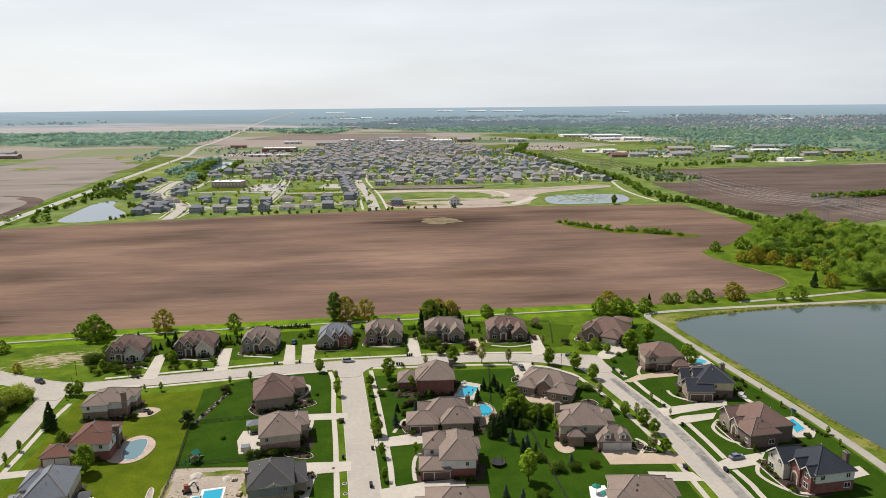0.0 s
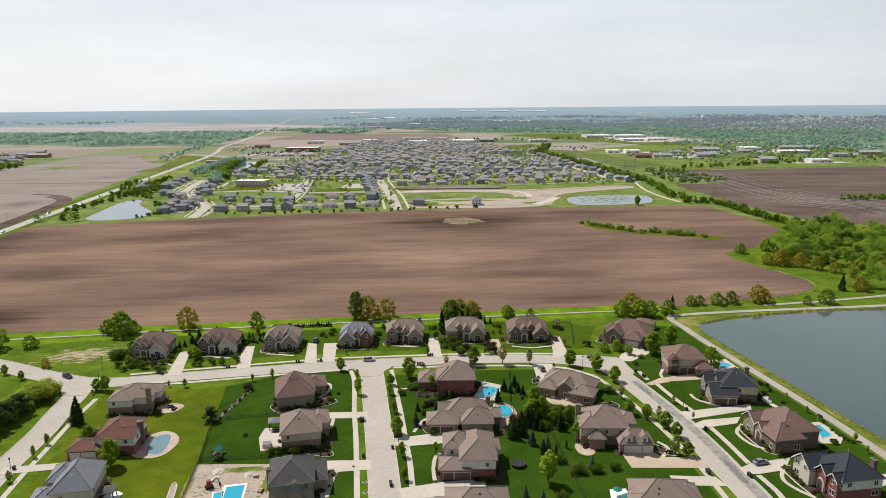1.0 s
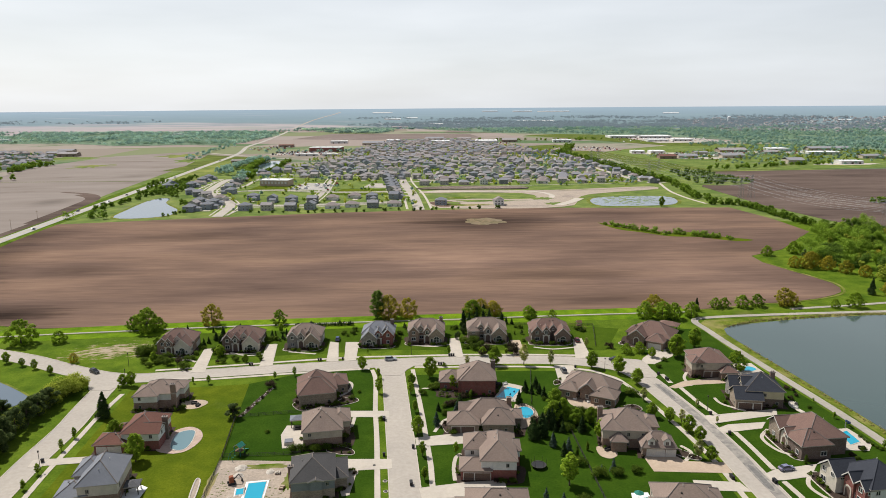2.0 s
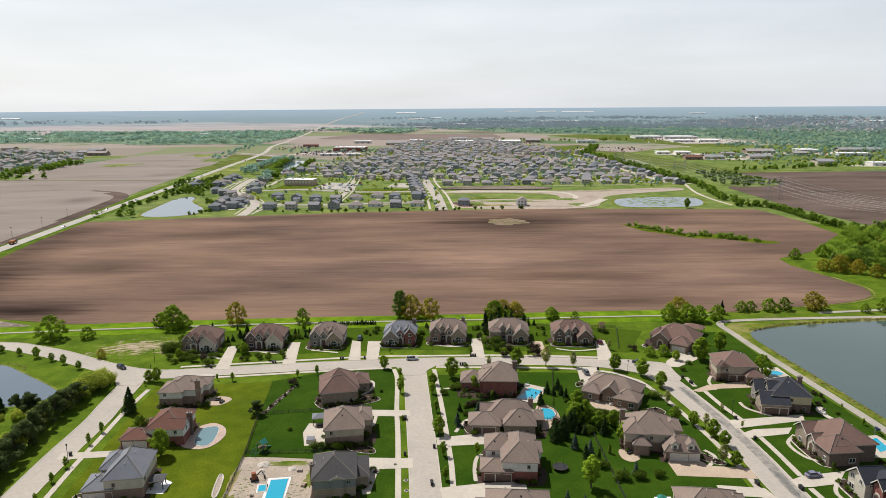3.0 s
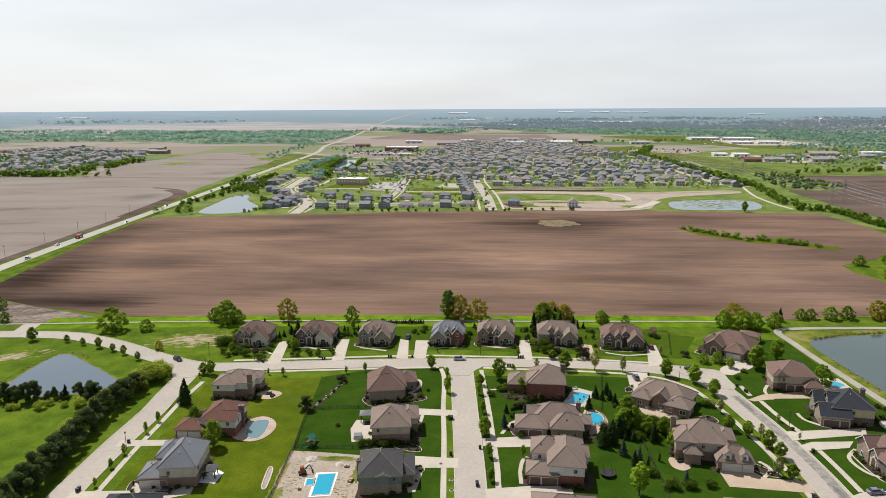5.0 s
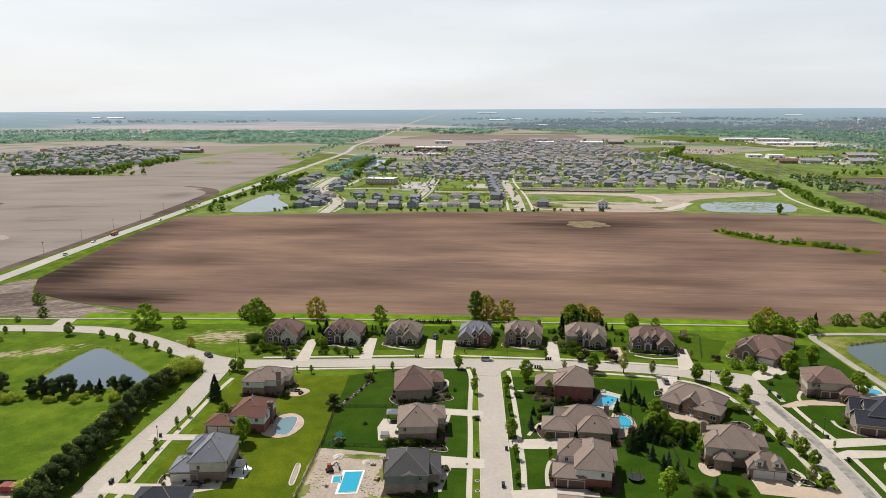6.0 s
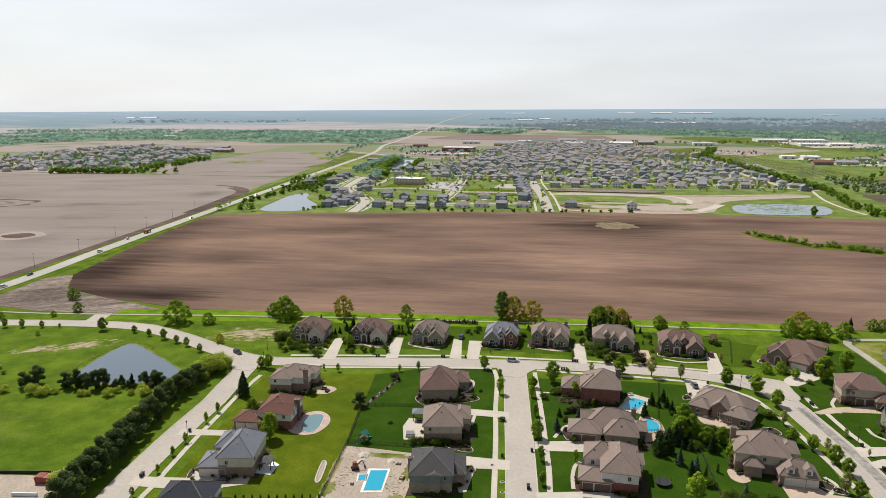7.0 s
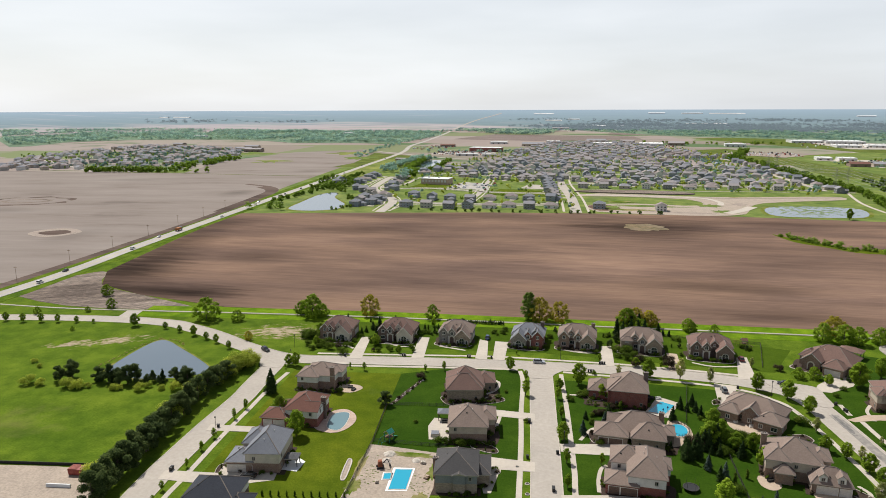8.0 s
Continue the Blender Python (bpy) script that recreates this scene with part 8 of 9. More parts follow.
for k, (y, lane, paint, tall) in enumerate(((300, 1, "white", True), (328, -1, "black", False), (395, 1, "white", True), (440, -1, "white", False), (540, 1, "silver", False), (640, -1, "grey", True), (705, 1, "white", True), (760, 1, "grey", True), (850, -1, "silver", False), (960, 1, "white", True), (1090, -1, "grey", False), (1250, 1, "black", True))):
    line = curve_through(HIGHWAY, 8)
    i = min(range(1, len(line) - 1), key=lambda j: abs(line[j].y - y))
    d = (line[i + 1] - line[i - 1]).normalized()
    p = line[i] + d * ((y - line[i].y) / d.y) + Vector((-d.y, d.x)) * 2.6 * -lane
    car(p.x, p.y, math.degrees(math.atan2(d.y, d.x)) + (0 if lane > 0 else 180), paint, paint + " vehicle on the highway", tall, 0.31)
t = thing("dump_truck", pose(-371.5, 469, 0.31, 0, 0, 102), "orange-brown dump truck on the highway", "truck")
part("cab", Shape().box(2.2, 4.3, -1.2, 1.2, 0.6, 2.9, 0, 0.1).mesh("cab", PAINTS["grey"]), t)
part("tipper", Shape().box(-4.2, 2.0, -1.25, 1.25, 1.0, 2.7, 0, -0.12).mesh("tipper", plain("orange_steel", (0.28, 0.11, 0.04), (0.36, 0.15, 0.06))), t)
for wx in (-3.2, -2.2, 3.0):
    for wy in (-1.05, 1.05):
        part("wheel", TYRE, t, "", Matrix.LocRotScale((wx, wy, 0.5), None, (1.45, 1.6, 1.45)))


# ---- pools, patios and garden things ----
def pool(outline, deck, label, material=POOL, surround=WALKWAY, smooth=0, deck_smooth=0):
    t = thing("swimming_pool", pose(0, 0, 0), label, "swimming pool", "swimming pools")
    for name, pts, k, z0, z1, m in (("deck", deck, deck_smooth, -0.2, 0.13, surround), ("coping", outline, smooth, 0.0, 0.20, STONE_EDGE), ("water", outline, smooth, 0.1, 0.215, material)):
        line = curve_through(pts, k, True) if k else [Vector(p) for p in pts]
        c = sum(line, Vector((0, 0))) / len(line)
        if name == "coping":
            line = [p + (p - c).normalized() * 0.35 for p in line]
        if sum(a.x * b.y - b.x * a.y for a, b in zip(line, line[1:] + line[:1])) < 0:
            line = line[::-1]
        part(name, Shape().prism(line, z0, z1).mesh(name, m), t)
    return t


pool([(-93.8, 181.5), (-95.7, 186.3), (-96.2, 190.5), (-94.4, 192.8), (-91.5, 192.8), (-89.9, 188), (-89.4, 183.1), (-90.5, 180.8)], [(-98.1, 180.6), (-98.8, 187.5), (-97.5, 193.2), (-94, 195.6), (-89.7, 193.3), (-87.3, 188.8), (-87.4, 183.8), (-89.1, 180), (-92.7, 178.6)],
     "kidney-shaped pool with dull grey-blue water in a pink stone deck", DULL_POOL, plain("pink_flagstone", (0.36, 0.26, 0.21), (0.46, 0.35, 0.29), 1.0, 0.3), 5, 5)
pool([(3.6, 222.6), (7.8, 232.0), (12.2, 229.8), (9, 222.0)], [(2.4, 220.5), (6.8, 236), (14, 232.5), (10.2, 219.5)], "blue freeform pool with a white deck")
pool([(98, 254.2), (101.6, 255.7), (103.3, 252.8), (100, 250.7), (97.6, 251.8)], [(94, 258), (103.6, 259.5), (105, 249.8), (94, 247.4)], "small bright blue pool on a pale deck", smooth=4)
pool([(109.2, 201.6), (111.8, 202.8), (112.1, 195.9), (108.4, 193.8)], [(106.5, 203.5), (112.9, 204.8), (115.4, 195.1), (112, 190.4), (105.5, 190.6)], "blue rectangular garden pool with a slide")
pool([(-63.9, 163.7), (-59.4, 164.9), (-57.8, 155.0), (-62.2, 153.7)], [(-64.9, 164.6), (-58.9, 166.0), (-57.2, 154.3), (-62.8, 152.6)], "new rectangular bright blue pool with white surround", surround=SHEETING)
pool([(-66.2, 160.8), (-64.4, 161.3), (-63.6, 158.6), (-65.5, 158)], [(-66.8, 161.3), (-64.0, 161.9), (-63.2, 158.2), (-65.8, 157.4)], "small square spa beside the new pool", surround=SHEETING)
ring = [(13 + 2.7 * math.cos(k * math.pi / 10), 211.2 + 4.2 * math.sin(k * math.pi / 10)) for k in range(20)]
t = pool(ring, [(9.8, 217), (13, 218), (16.4, 214), (17, 206), (13.5, 201), (9.5, 199.5), (9.2, 206)], "oval blue pool ringed by a dark railing", surround=TAN_DRIVE, deck_smooth=4)
for k in range(20):
    x, y = 13 + 3.25 * math.cos(k * math.pi / 10), 211.2 + 4.75 * math.sin(k * math.pi / 10)
    part("post", Shape().rod((x, y, 0), (x, y, 1.2), 0.06, 0.06, 5).mesh("post", DARK_METAL), t)
s = Shape()
for z in (0.3, 0.75, 1.18):
    for k in range(20):
        s.rod(*[(13 + 3.25 * math.cos(j * math.pi / 10), 211.2 + 4.75 * math.sin(j * math.pi / 10), z) for j in (k, k + 1)], 0.04, 0.04, 4)
part("railing", s.mesh("railing", DARK_METAL), t)

PATIOS = ((TAN_DRIVE, (28.4, 226), (32, 227), (41.6, 219.1), (39, 215.5), (33, 214.8), (28.7, 218.5)), (TAN_DRIVE, (33.0, 189), (37.2, 189.4), (38.5, 184.8), (35.9, 182.2), (33.2, 184)), (SHEETING, (38.2, 164.5), (42.5, 165), (44, 156), (37.2, 156)),
          (WALKWAY, (109.5, 171.8), (115.8, 173.8), (115.9, 169.2), (109.8, 167)), (TAN_DRIVE, (-104.5, 214.5), (-98.8, 215.8), (-95.6, 213.5), (-97.9, 208.9), (-103, 209)), (WALKWAY, (-63.5, 191.7), (-63.4, 198), (-56, 198.5), (-54, 184), (-60.6, 183.4)),
          (SHEETING, (-97, 157.0), (-92.9, 161.7), (-90.5, 160.5), (-90.2, 154.8), (-95, 154.6)), (STONE_EDGE, (102, 221), (103.5, 224.5), (105, 224), (104.2, 219), (105.2, 215.5), (103.4, 215.5)))
for k, (material, *outline) in enumerate(PATIOS):
    sheet("patio", outline, 0.115, material, 3 if k in (0, 1, 4, 7) else 0, "paved garden patio behind a house")


def canopy(x, y, turn, w, d, h, roof, label, name="gazebo"):
    t = thing(name, pose(x, y, 0.1, 0, 0, turn), label, name)
    for sx in (-1, 1):
        for sy in (-1, 1):
            part("post", Shape().box(sx * (w / 2 - 0.25) - 0.11, sx * (w / 2 - 0.25) + 0.11, sy * (d / 2 - 0.25) - 0.11, sy * (d / 2 - 0.25) + 0.11, 0, h).mesh("post", DARK_METAL), t)
    part("roof", Wing(0, 0, w, d, h, "hip", 0.45, over=0.2).roof(roof, CAP)[0], t)


canopy(-93.2, 158.2, 14, 3.6, 3.6, 2.4, ROOFS["grey"], "grey-roofed garden gazebo on a white slab")
canopy(-59.5, 198.5, 14, 5.2, 3.6, 2.5, ROOFS["blue"], "blue-grey roofed patio pavilion beside a house", "pavilion")
canopy(82, 299, -28, 8.5, 5.5, 2.8, ROOFS["brown"], "brown-roofed open garden pavilion", "pavilion")


def hot_tub(x, y, turn):
    t = thing("hot_tub", pose(x, y, 0.11, 0, 0, turn), "square hot tub with a grey cover on a patio", "hot tub")
    part("tub", Shape().box(-1.3, 1.3, -1.3, 1.3, 0, 0.85, 0, 0.05).mesh("tub", WALLS["cream"]), t)
    part("cover", Shape().box(-1.2, 1.2, -1.2, 1.2, 0.85, 1.0).mesh("cover", ROOFS["blue"]), t)


hot_tub(-59.5, 186.5, 14)


def trampoline(x, y):
    t = thing("trampoline", pose(x, y, 0.04), "black trampoline with safety netting poles on the lawn", "trampoline")
    part("mat", Shape().rod((0, 0, 0.75), (0, 0, 0.82), 1.9, 1.9, 20).mesh("mat", BLACK), t)
    s = Shape()
    band(s, [Vector((2.0 * math.cos(j * math.pi / 12), 2.0 * math.sin(j * math.pi / 12))) for j in range(25)], 0.14, -0.14, 0.74, 0.88)
    part("ring", s.mesh("ring", DARK_METAL), t)
    for k in range(6):
        a = k * math.pi / 3
        part("pole", Shape().rod((2.1 * math.cos(a), 2.1 * math.sin(a), 0), (2.1 * math.cos(a), 2.1 * math.sin(a), 2.5), 0.04, 0.04, 5).mesh("pole", DARK_METAL), t)


trampoline(15, 176.5)


def play_set(x, y, turn, cloth, label):
    t = thing("play_set", pose(x, y, 0.04, 0, 0, turn), label, "play set")
    for sx in (-1, 1):
        for sy in (-1, 1):
            part("post", Shape().box(sx - 0.08, sx + 0.08, sy - 0.08, sy + 0.08, 0, 2.6).mesh("post", cloth), t)
    part("platform", Shape().box(-1.1, 1.1, -1.1, 1.1, 1.3, 1.42).mesh("platform", WOODEN), t)
    part("canopy", Wing(0, 0, 2.2, 2.2, 2.6, "gx", 0.8, over=0.15).roof(cloth, cloth)[0], t)
    part("slide", Shape().add([(1.0, -0.4, 1.35), (1.0, 0.4, 1.35), (3.6, 0.4, 0.15), (3.6, -0.4, 0.15), (1.0, -0.4, 1.25), (1.0, 0.4, 1.25), (3.6, 0.4, 0.05), (3.6, -0.4, 0.05)],
                              [(0, 3, 2, 1), (4, 5, 6, 7), (0, 4, 7, 3), (1, 2, 6, 5), (3, 7, 6, 2)]).mesh("slide", cloth), t)
    s = Shape().rod((-1, 0, 2.5), (-4, 0, 2.5), 0.07, 0.07, 5)
    for k in (-0.9, 0.9):
        s.rod((-4, 0, 2.5), (-4.2, k, 0), 0.06, 0.06, 5)
    for u in (-2, -3):
        s.rod((u, -0.2, 2.5), (u, -0.2, 0.6), 0.02, 0.02, 3).rod((u, 0.2, 2.5), (u, 0.2, 0.6), 0.02, 0.02, 3).box(u - 0.12, u + 0.12, -0.25, 0.25, 0.55, 0.6)
    part("swing_beam", s.mesh("swing_beam", cloth), t)


play_set(-72, 179.3, 70, TEAL, "green children's play set on the lawn")
play_set(42, 300, 10, WOODEN, "brown wooden play set behind a house")
t = thing("water_slide", pose(112.5, 205.5, 0.13, 0, 0, -60), "curved dark blue water slide at a pool", "slide")
part("chute", Shape().rod((0, 0, 2.2), (0.8, 1.0, 1.6), 0.35, 0.35, 8).rod((0.8, 1.0, 1.6), (0, 2.2, 0.8), 0.35, 0.35, 8).rod((0, 2.2, 0.8), (-0.8, 2.6, 0.4), 0.35, 0.35, 8).mesh("chute", PAINTS["blue"]), t)
part("stand", Shape().rod((0, 0, -0.1), (0, 0, 2.2), 0.1, 0.1, 6).rod((0.5, -0.4, -0.1), (0.1, 0, 2.2), 0.06, 0.06, 5).mesh("stand", METAL), t)


def bins(x, y, turn, n=2):
    for k in range(n):
        t = thing("wheelie_bin", pose(x + 0.9 * k * math.cos(radians(turn)), y + 0.9 * k * math.sin(radians(turn)), 0.06, 0, 0, turn), "black wheeled rubbish bin at the kerb", "bin", "rubbish bins")
        part("bin_body", Shape().box(-0.3, 0.3, -0.35, 0.35, 0.05, 1.0, 0, -0.05).mesh("bin_body", BLACK), t)
        part("lid", Shape().box(-0.38, 0.38, -0.44, 0.44, 1.0, 1.1, 0, 0.04).mesh("lid", BLACK), t)


for x, y, a, n in ((-115.5, 241.5, 10, 1), (-93, 248.5, 12, 2), (-67, 254.5, 10, 2), (-57.5, 256, 8, 1), (-18.5, 252.3, 4, 3), (-15, 262, 4, 3), (34.5, 251.5, 0, 1), (64.8, 246, -60, 1), (66.5, 241.5, -70, 2), (73.5, 212.6, -80, 1), (75, 199, -80, 1), (77.5, 172, -80, 2), (66.8, 173.5, -80, 2), (-21.5, 185.5, -80, 1), (-20, 166, -80, 2), (-33, 204, -80, 2), (-29.5, 180.5, -80, 1), (-127.5, 172, -80, 1), (-124.5, 146, -80, 2)):
    bins(x, y, a, n)


def street_lamp(x, y, turn):
    t = thing("street_lamp", pose(x, y, 0.05, 0, 0, turn), "slim dark street lamp beside the road", "street lamp", "street lamps")
    part("pole", Shape().rod((0, 0, -0.2), (0, 0, 5.2), 0.09, 0.06, 7).mesh("pole", DARK_METAL), t)
    part("lantern", Shape().rod((0, 0, 5.2), (0, 0, 5.7), 0.12, 0.28, 8).rod((0, 0, 5.7), (0, 0, 5.9), 0.28, 0.05, 8).mesh("lantern", DARK_METAL), t)


for x, y in ((-140.5, 245), (-132.9, 228.5), (-125.5, 168), (-30.5, 262.5), (45, 247.5), (-20.1, 189.2), (73, 214.5), (-120, 243.5)):
    street_lamp(x, y, 0)
for x, y in ((-27.2, 167), (-26.3, 162), (-31.5, 175)):
    t = thing("cover", pose(x, y, 0.05), "white concrete drain ring set in the verge", "drain cover", "drain covers")
    part("rim", Shape().rod((0, 0, 0), (0, 0, 0.1), 0.7, 0.62, 14).mesh("rim", WALKWAY), t)
    part("grate", Shape().rod((0, 0, 0.1), (0, 0, 0.15), 0.45, 0.45, 12).mesh("grate", DARK_METAL), t)


def fence(points, h, label, gap=2.4, rails=(0.25, 0.65, 1.05), net=False):
    t = thing("fence", pose(0, 0, 0), label, "fence")
    for (ax, ay), (bx, by) in zip(points, points[1:]):
        n = max(1, int(math.hypot(bx - ax, by - ay) / gap))
        for i in range(n + 1):
            x, y = ax + (bx - ax) * i / n, ay + (by - ay) * i / n
            part("post", Shape().box(x - 0.05, x + 0.05, y - 0.05, y + 0.05, -0.1, h).mesh("post", DARK_METAL), t)
        if net:
            d = Vector((by - ay, ax - bx)).normalized() * 0.03
            part("panel", Shape().prism([(ax - d.x, ay - d.y), (bx - d.x, by - d.y), (bx + d.x, by + d.y), (ax + d.x, ay + d.y)], 0, h).mesh("panel", BLACK), t)
        else:
            s = Shape()
            for z in rails:
                s.rod((ax, ay, z * h / 1.2), (bx, by, z * h / 1.2), 0.045, 0.045, 4)
            for i in range(n * 8):
                x, y = ax + (bx - ax) * i / (n * 8), ay + (by - ay) * i / (n * 8)
                s.rod((x, y, 0.1), (x, y, h), 0.02, 0.02, 3)
            part("rail", s.mesh("rail", DARK_METAL), t)


fence([(-71, 140), (-76.6, 177.5), (-82, 203)], 1.2, "thin dark metal garden fence")
fence([(-76.6, 177.5), (-54, 180)], 1.2, "thin dark fence along a building plot")
fence([(-82, 203), (-56, 209)], 1.2, "thin dark fence between gardens")
fence([(17, 249), (15.5, 218)], 1.2, "dark fence between back gardens")
fence([(26.5, 199), (31, 160), (32, 146)], 1.2, "dark fence between gardens and trees")
fence([(46, 276), (49, 304), (8, 304)], 1.2, "thin dark back garden fence")
fence([(-186, 132), (-158, 138.5), (-148, 141)], 0.9, "black silt fence round a bare lot", net=True)

t = thing("dumpster", pose(-148.2, 136.6, 0.06, 0, 0, 10), "red steel dumpster on a bare lot", "dumpster")
part("container", Shape().box(-2.2, 2.2, -1.2, 1.2, 0.15, 1.9, 0, -0.12).mesh("container", RED_STEEL), t)
part("lid", Shape().box(-2.0, 0.2, -1.3, 1.3, 1.9, 2.0).mesh("lid", WALLS["red"]), t)
for k in range(5):
    part("rib", Shape().box(-2.1 + k, -1.98 + k, -1.34, -1.24, 0.2, 1.85).mesh("rib", RED_STEEL), t)
t = thing("barrier", pose(-148, 129.5, 0.06, 0, 0, 12), "long white concrete barrier on the lot", "barrier")
part("block", Shape().box(-3.5, 3.5, -0.25, 0.25, 0, 0.9, 0, 0.08).mesh("block", SHEETING), t)
t = thing("excavator", pose(-68.5, 163.5, 0.1, 0, 0, 30), "small dark excavator on the dug-up plot", "excavator")
for k in (-0.7, 0.7):
    part("track", Shape().box(-1.1, 1.1, k - 0.2, k + 0.2, 0, 0.55, 0, 0.06).mesh("track", BLACK), t)
part("cab", Shape().box(-0.7, 0.6, -0.7, 0.7, 0.55, 2.2, 0, 0.12).mesh("cab", plain("faded_orange_steel", (0.2, 0.06, 0.03), (0.3, 0.1, 0.05))), t)
part("boom", Shape().rod((0.6, 0, 1.2), (2.0, 0, 2.4), 0.14, 0.12, 6).rod((2.0, 0, 2.4), (2.8, 0, 0.6), 0.12, 0.1, 6).box(2.5, 3.0, -0.3, 0.3, 0.2, 0.7).mesh("boom", DARK_METAL), t)


def heap(x, y, r, h, material, label, name="gravel_mound", seed=1):
    rng, s = random.Random(seed), Shape()
    n, rings = 14, 5
    v = []
    for k in range(rings):
        q = 1 - k / rings
        v += [(x + r * q * math.cos(i * 2 * math.pi / n) * rng.uniform(0.85, 1.1), y + r * q * math.sin(i * 2 * math.pi / n) * rng.uniform(0.85, 1.1), h * (1 - q * q) * rng.uniform(0.85, 1.1) + 0.02) for i in range(n)]
    v.append((x, y, h))
    f = [(k * n + i, k * n + (i + 1) % n, k * n + n + (i + 1) % n, k * n + n + i) for k in range(rings - 1) for i in range(n)]
    f += [((rings - 1) * n + i, (rings - 1) * n + (i + 1) % n, rings * n) for i in range(n)]
    s.add(v, f)
    ob = part(name, s.mesh(name, material))
    return tagged(ob, label, "mound" if name != "boulder" else "boulder")


heap(-68.8, 171.5, 2.0, 0.8, STONE_EDGE, "pale heap of gravel on the building plot")
heap(-68.2, 167.5, 1.6, 0.9, STONE_EDGE, "pale heap of stone on the building plot", seed=2)
heap(-60, 170, 1.4, 0.6, STONE_EDGE, "low heap of pale rubble", seed=3)
for x, y, a, w, m, label in ((-57.6, 169.2, 10, 1.5, STONE_EDGE, "pallet of pale stone on the building plot"), (-54.2, 162, 80, 1.7, TAN_DRIVE, "pallet of tan pavers on the building plot"), (-66.5, 156, 20, 0.9, STONE_EDGE, "small stack of pale stone blocks")):
    t = thing("pallet", pose(x, y, 0.1, 0, 0, a), label, "pallet")
    part("base", Shape().box(-w / 2, w / 2, -0.6, 0.6, 0, 0.14).mesh("base", WOODEN), t)
    for k in range(3):
        part("stone_block", Shape().box(-w / 2 + w / 3 * k + 0.04, -w / 2 + w / 3 * (k + 1) - 0.04, -0.55, 0.55, 0.14, 0.6 + 0.12 * (k % 2), 0, 0.03).mesh("stone_block", m), t)


def loop_border(points, label, w=0.35):
    line = curve_through(points, 6, True)
    line.append(line[0])
    s = Shape()
    band(s, line, w / 2, -w / 2, -0.05, 0.22)
    tagged(part("stone_edging", s.mesh("stone_edging", STONE_EDGE), None, label), category="edging")


sheet("sand_pit", [(-75.6, 155.2), (-77.6, 164.1), (-79.1, 164.8), (-77, 155.5)], 0.08, DIRT, 3, "long narrow sand pit")
loop_border([(-75.6, 155.2), (-77.6, 164.1), (-79.1, 164.8), (-77, 155.5)], "pale stone edging round a sand pit")
BORDERS = ([(-46, 186), (-40, 184), (-38.5, 181), (-42, 180.5), (-47, 182.5)], [(-50, 219), (-46, 220), (-44, 217.5), (-48, 214), (-53, 212)], [(-66, 213.5), (-63, 209.5), (-60, 209), (-64, 216)],
           [(-40, 172.5), (-36.5, 173), (-35.5, 170), (-39, 168.5)], [(-17, 230.5), (-13, 233), (-11.5, 228), (-15, 226.5)], [(-14, 202), (-10.5, 205), (-9.5, 199), (-12, 195.5)], 
           [(52, 193), (58, 188), (62, 184), (60, 182.5), (55, 186)], [(25, 238), (28, 240.5), (27, 236), (25, 234.5)], [(44, 216), (50, 219), (52, 215), (46, 212)], [(-103, 150), (-110, 146), (-113, 151), (-111, 153)])
for line in BED_EDGES:
    s = Shape()
    band(s, curve_through(line, 6), 0.16, -0.16, -0.05, 0.2)
    tagged(part("stone_edging", s.mesh("stone_edging", STONE_EDGE), None, "pale stone edging of a front bed"), category="edging")
for k, outline in enumerate(BORDERS):
    sheet("planting_bed", outline, 0.075, MULCH, 4, "dark mulch garden bed with shrubs and edging")
    loop_border(outline, "pale stone edging of a garden bed", 0.16)
    c = sum((Vector(p) for p in outline), Vector((0, 0))) / len(outline)
    for i, p in enumerate(outline):
        q = Vector(p).lerp(c, 0.35)
        plant(("shrub", "darkshrub", "shrub", "arbor")[(i + k) % 4], q.x, q.y, PICK.uniform(0.8, 1.8))
street("planting_strip", [(-81, 203.5), (-79.8, 209), (-79.2, 215), (-78, 222), (-77.5, 227)], 0.8, "narrow mulched strip of rocks and shrubs", MULCH, 0.075, False)
STONES = random.Random(9)
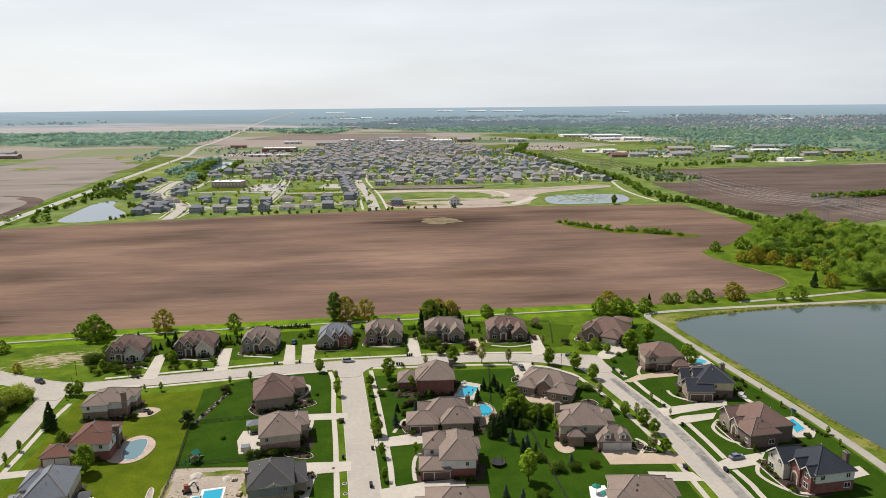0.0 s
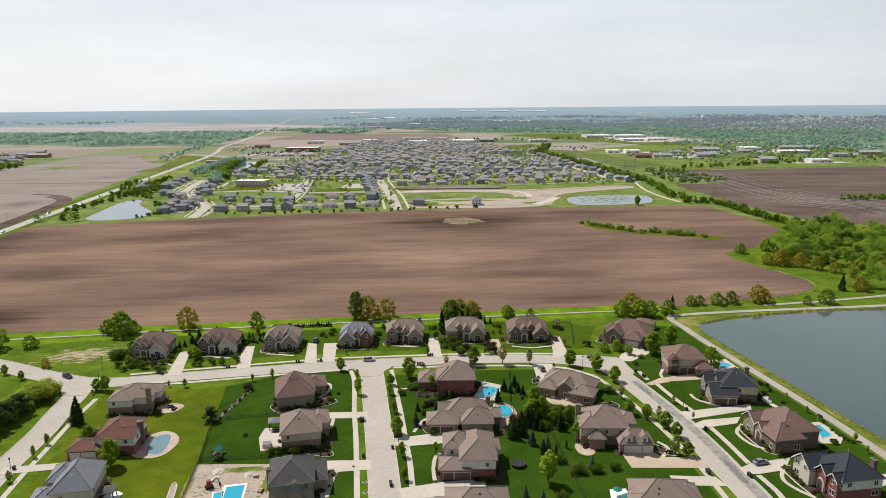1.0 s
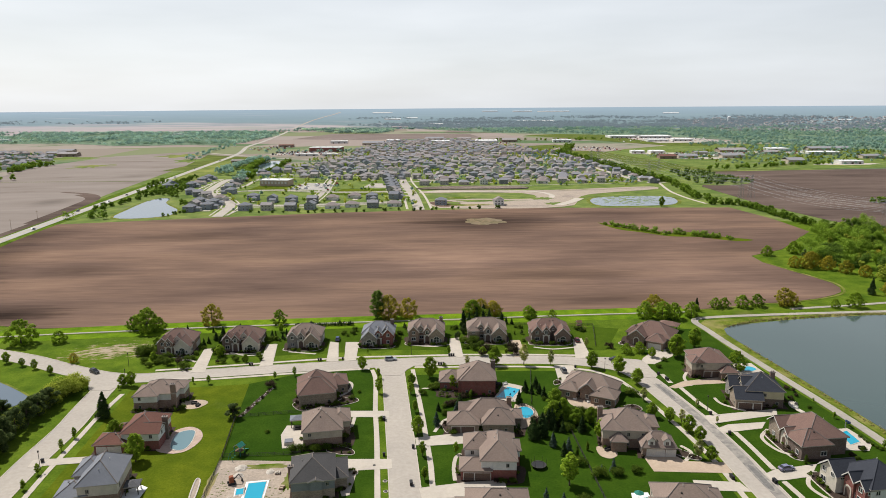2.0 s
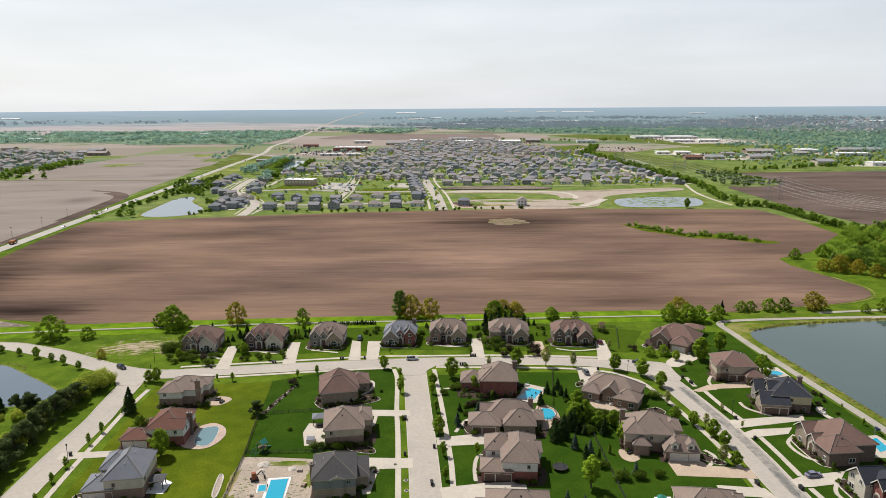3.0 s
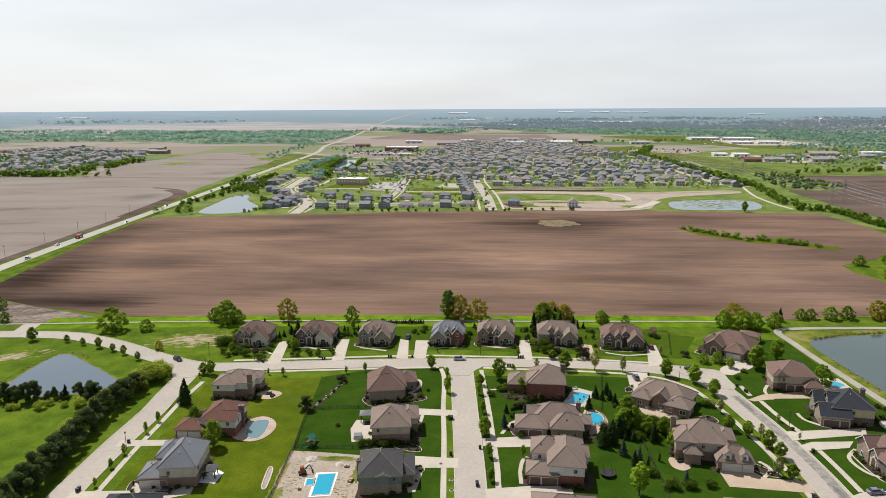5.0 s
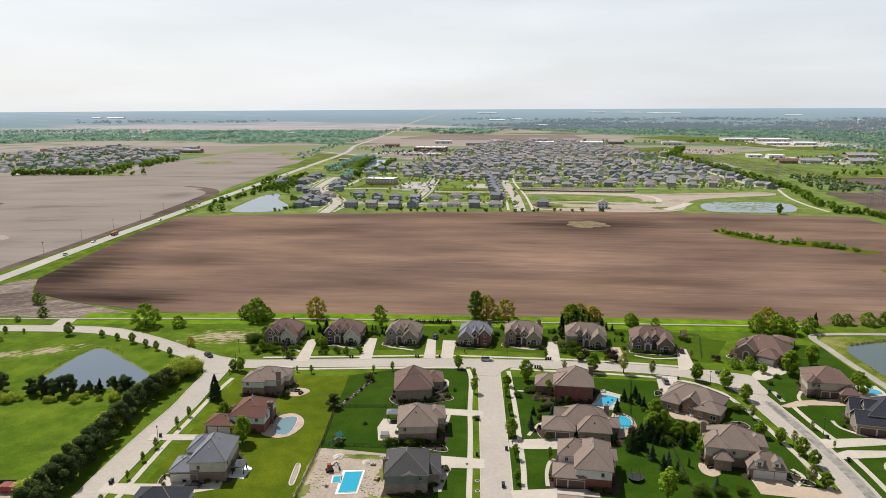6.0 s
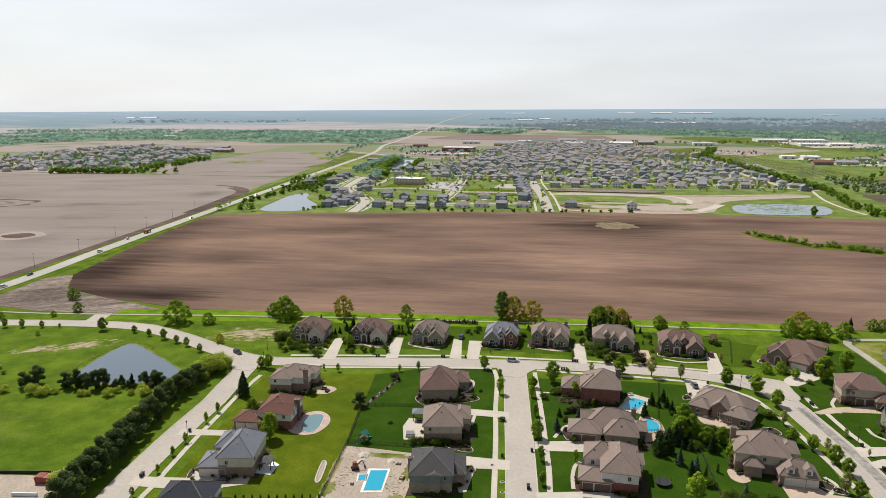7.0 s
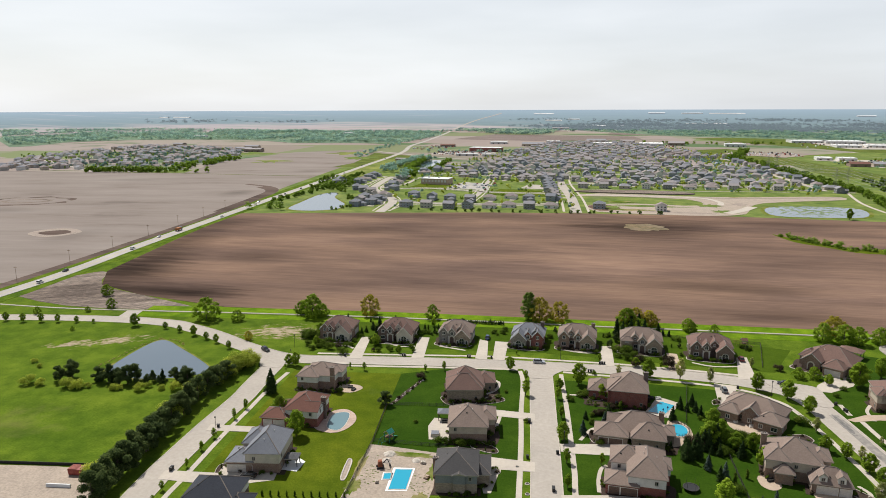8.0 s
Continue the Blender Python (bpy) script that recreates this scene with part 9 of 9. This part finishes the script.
for k in range(16):
    t = k / 15
    x, y = -80.6 + 3.2 * t + STONES.uniform(-0.6, 0.6), 204 + 22.5 * t
    r = STONES.uniform(0.3, 0.55)
    heap(x, y, r, r * 0.9, STONE_EDGE, "rounded pale boulder in a planting strip", "boulder", k)
    if k % 3 == 0:
        plant("darkshrub" if k % 2 else "shrub", x + 0.4, y + 0.7, STONES.uniform(0.8, 1.6))
plant("darkshrub", -78, 227.5, 3.6)
for k in range(11):  # clipped hedge row behind the dark-roofed house
    plant("arbor", -93 + 2.1 * k, 141.5 + 0.55 * k, 1.8, "small clipped evergreen in a hedge row")
for k in range(27):  # young evergreens along the back fence
    plant("pine" if k % 3 else "spruce", -88 + 1.0 * k, 296.5 + 0.13 * k, PICK.uniform(1.7, 2.6), "young evergreen in a dense back hedge")


def seat(x, y, turn, colour, label):
    t = thing("patio_sofa", pose(x, y, 0.115, 0, 0, turn), label, "sofa", "patio furniture")
    part("base", Shape().box(-1.0, 1.0, -0.45, 0.45, 0.0, 0.4, 0, 0.03).mesh("base", colour), t)
    part("backrest", Shape().box(-1.0, 1.0, 0.25, 0.5, 0.4, 0.85, 0, 0.05).mesh("backrest", colour), t)
    for k in (-0.48, 0.48):
        part("cushion", Shape().box(k - 0.45, k + 0.45, -0.4, 0.22, 0.4, 0.55, 0, 0.05).mesh("cushion", TRIM if colour is TRIM else DARK_METAL), t)


for x, y, a, c in ((30.5, 222.5, -60, TRIM), (35.5, 220, 10, TRIM), (-100, 212.5, 20, BLACK), (-98, 211, 80, BLACK), (7, 233.8, 30, TRIM), (4.5, 233.5, 0, BLACK), (103, 219, -40, TRIM), (104.5, 221.5, 60, STONE_EDGE), (110.5, 191.5, 0, BLACK), (36, 187, 30, BLACK), (-59, 195.5, 14, BLACK)):
    seat(x, y, a, c, "low garden sofa on a patio")
for x, y in ((39.5, 161.5), (41, 158.3), (8.4, 221.0), (9.8, 223.2)):
    t = thing("parasol", pose(x, y, 0.115), "closed dark green garden parasol on a patio", "parasol", "parasols")
    part("pole", Shape().rod((0, 0, 0), (0, 0, 2.5), 0.04, 0.04, 6).mesh("pole", METAL), t)
    part("canopy", Shape().rod((0, 0, 1.9), (0, 0, 2.5), 1.3 if x > 20 else 0.35, 0.05, 8).mesh("canopy", TEAL if x > 20 else PAINTS["blue"]), t)
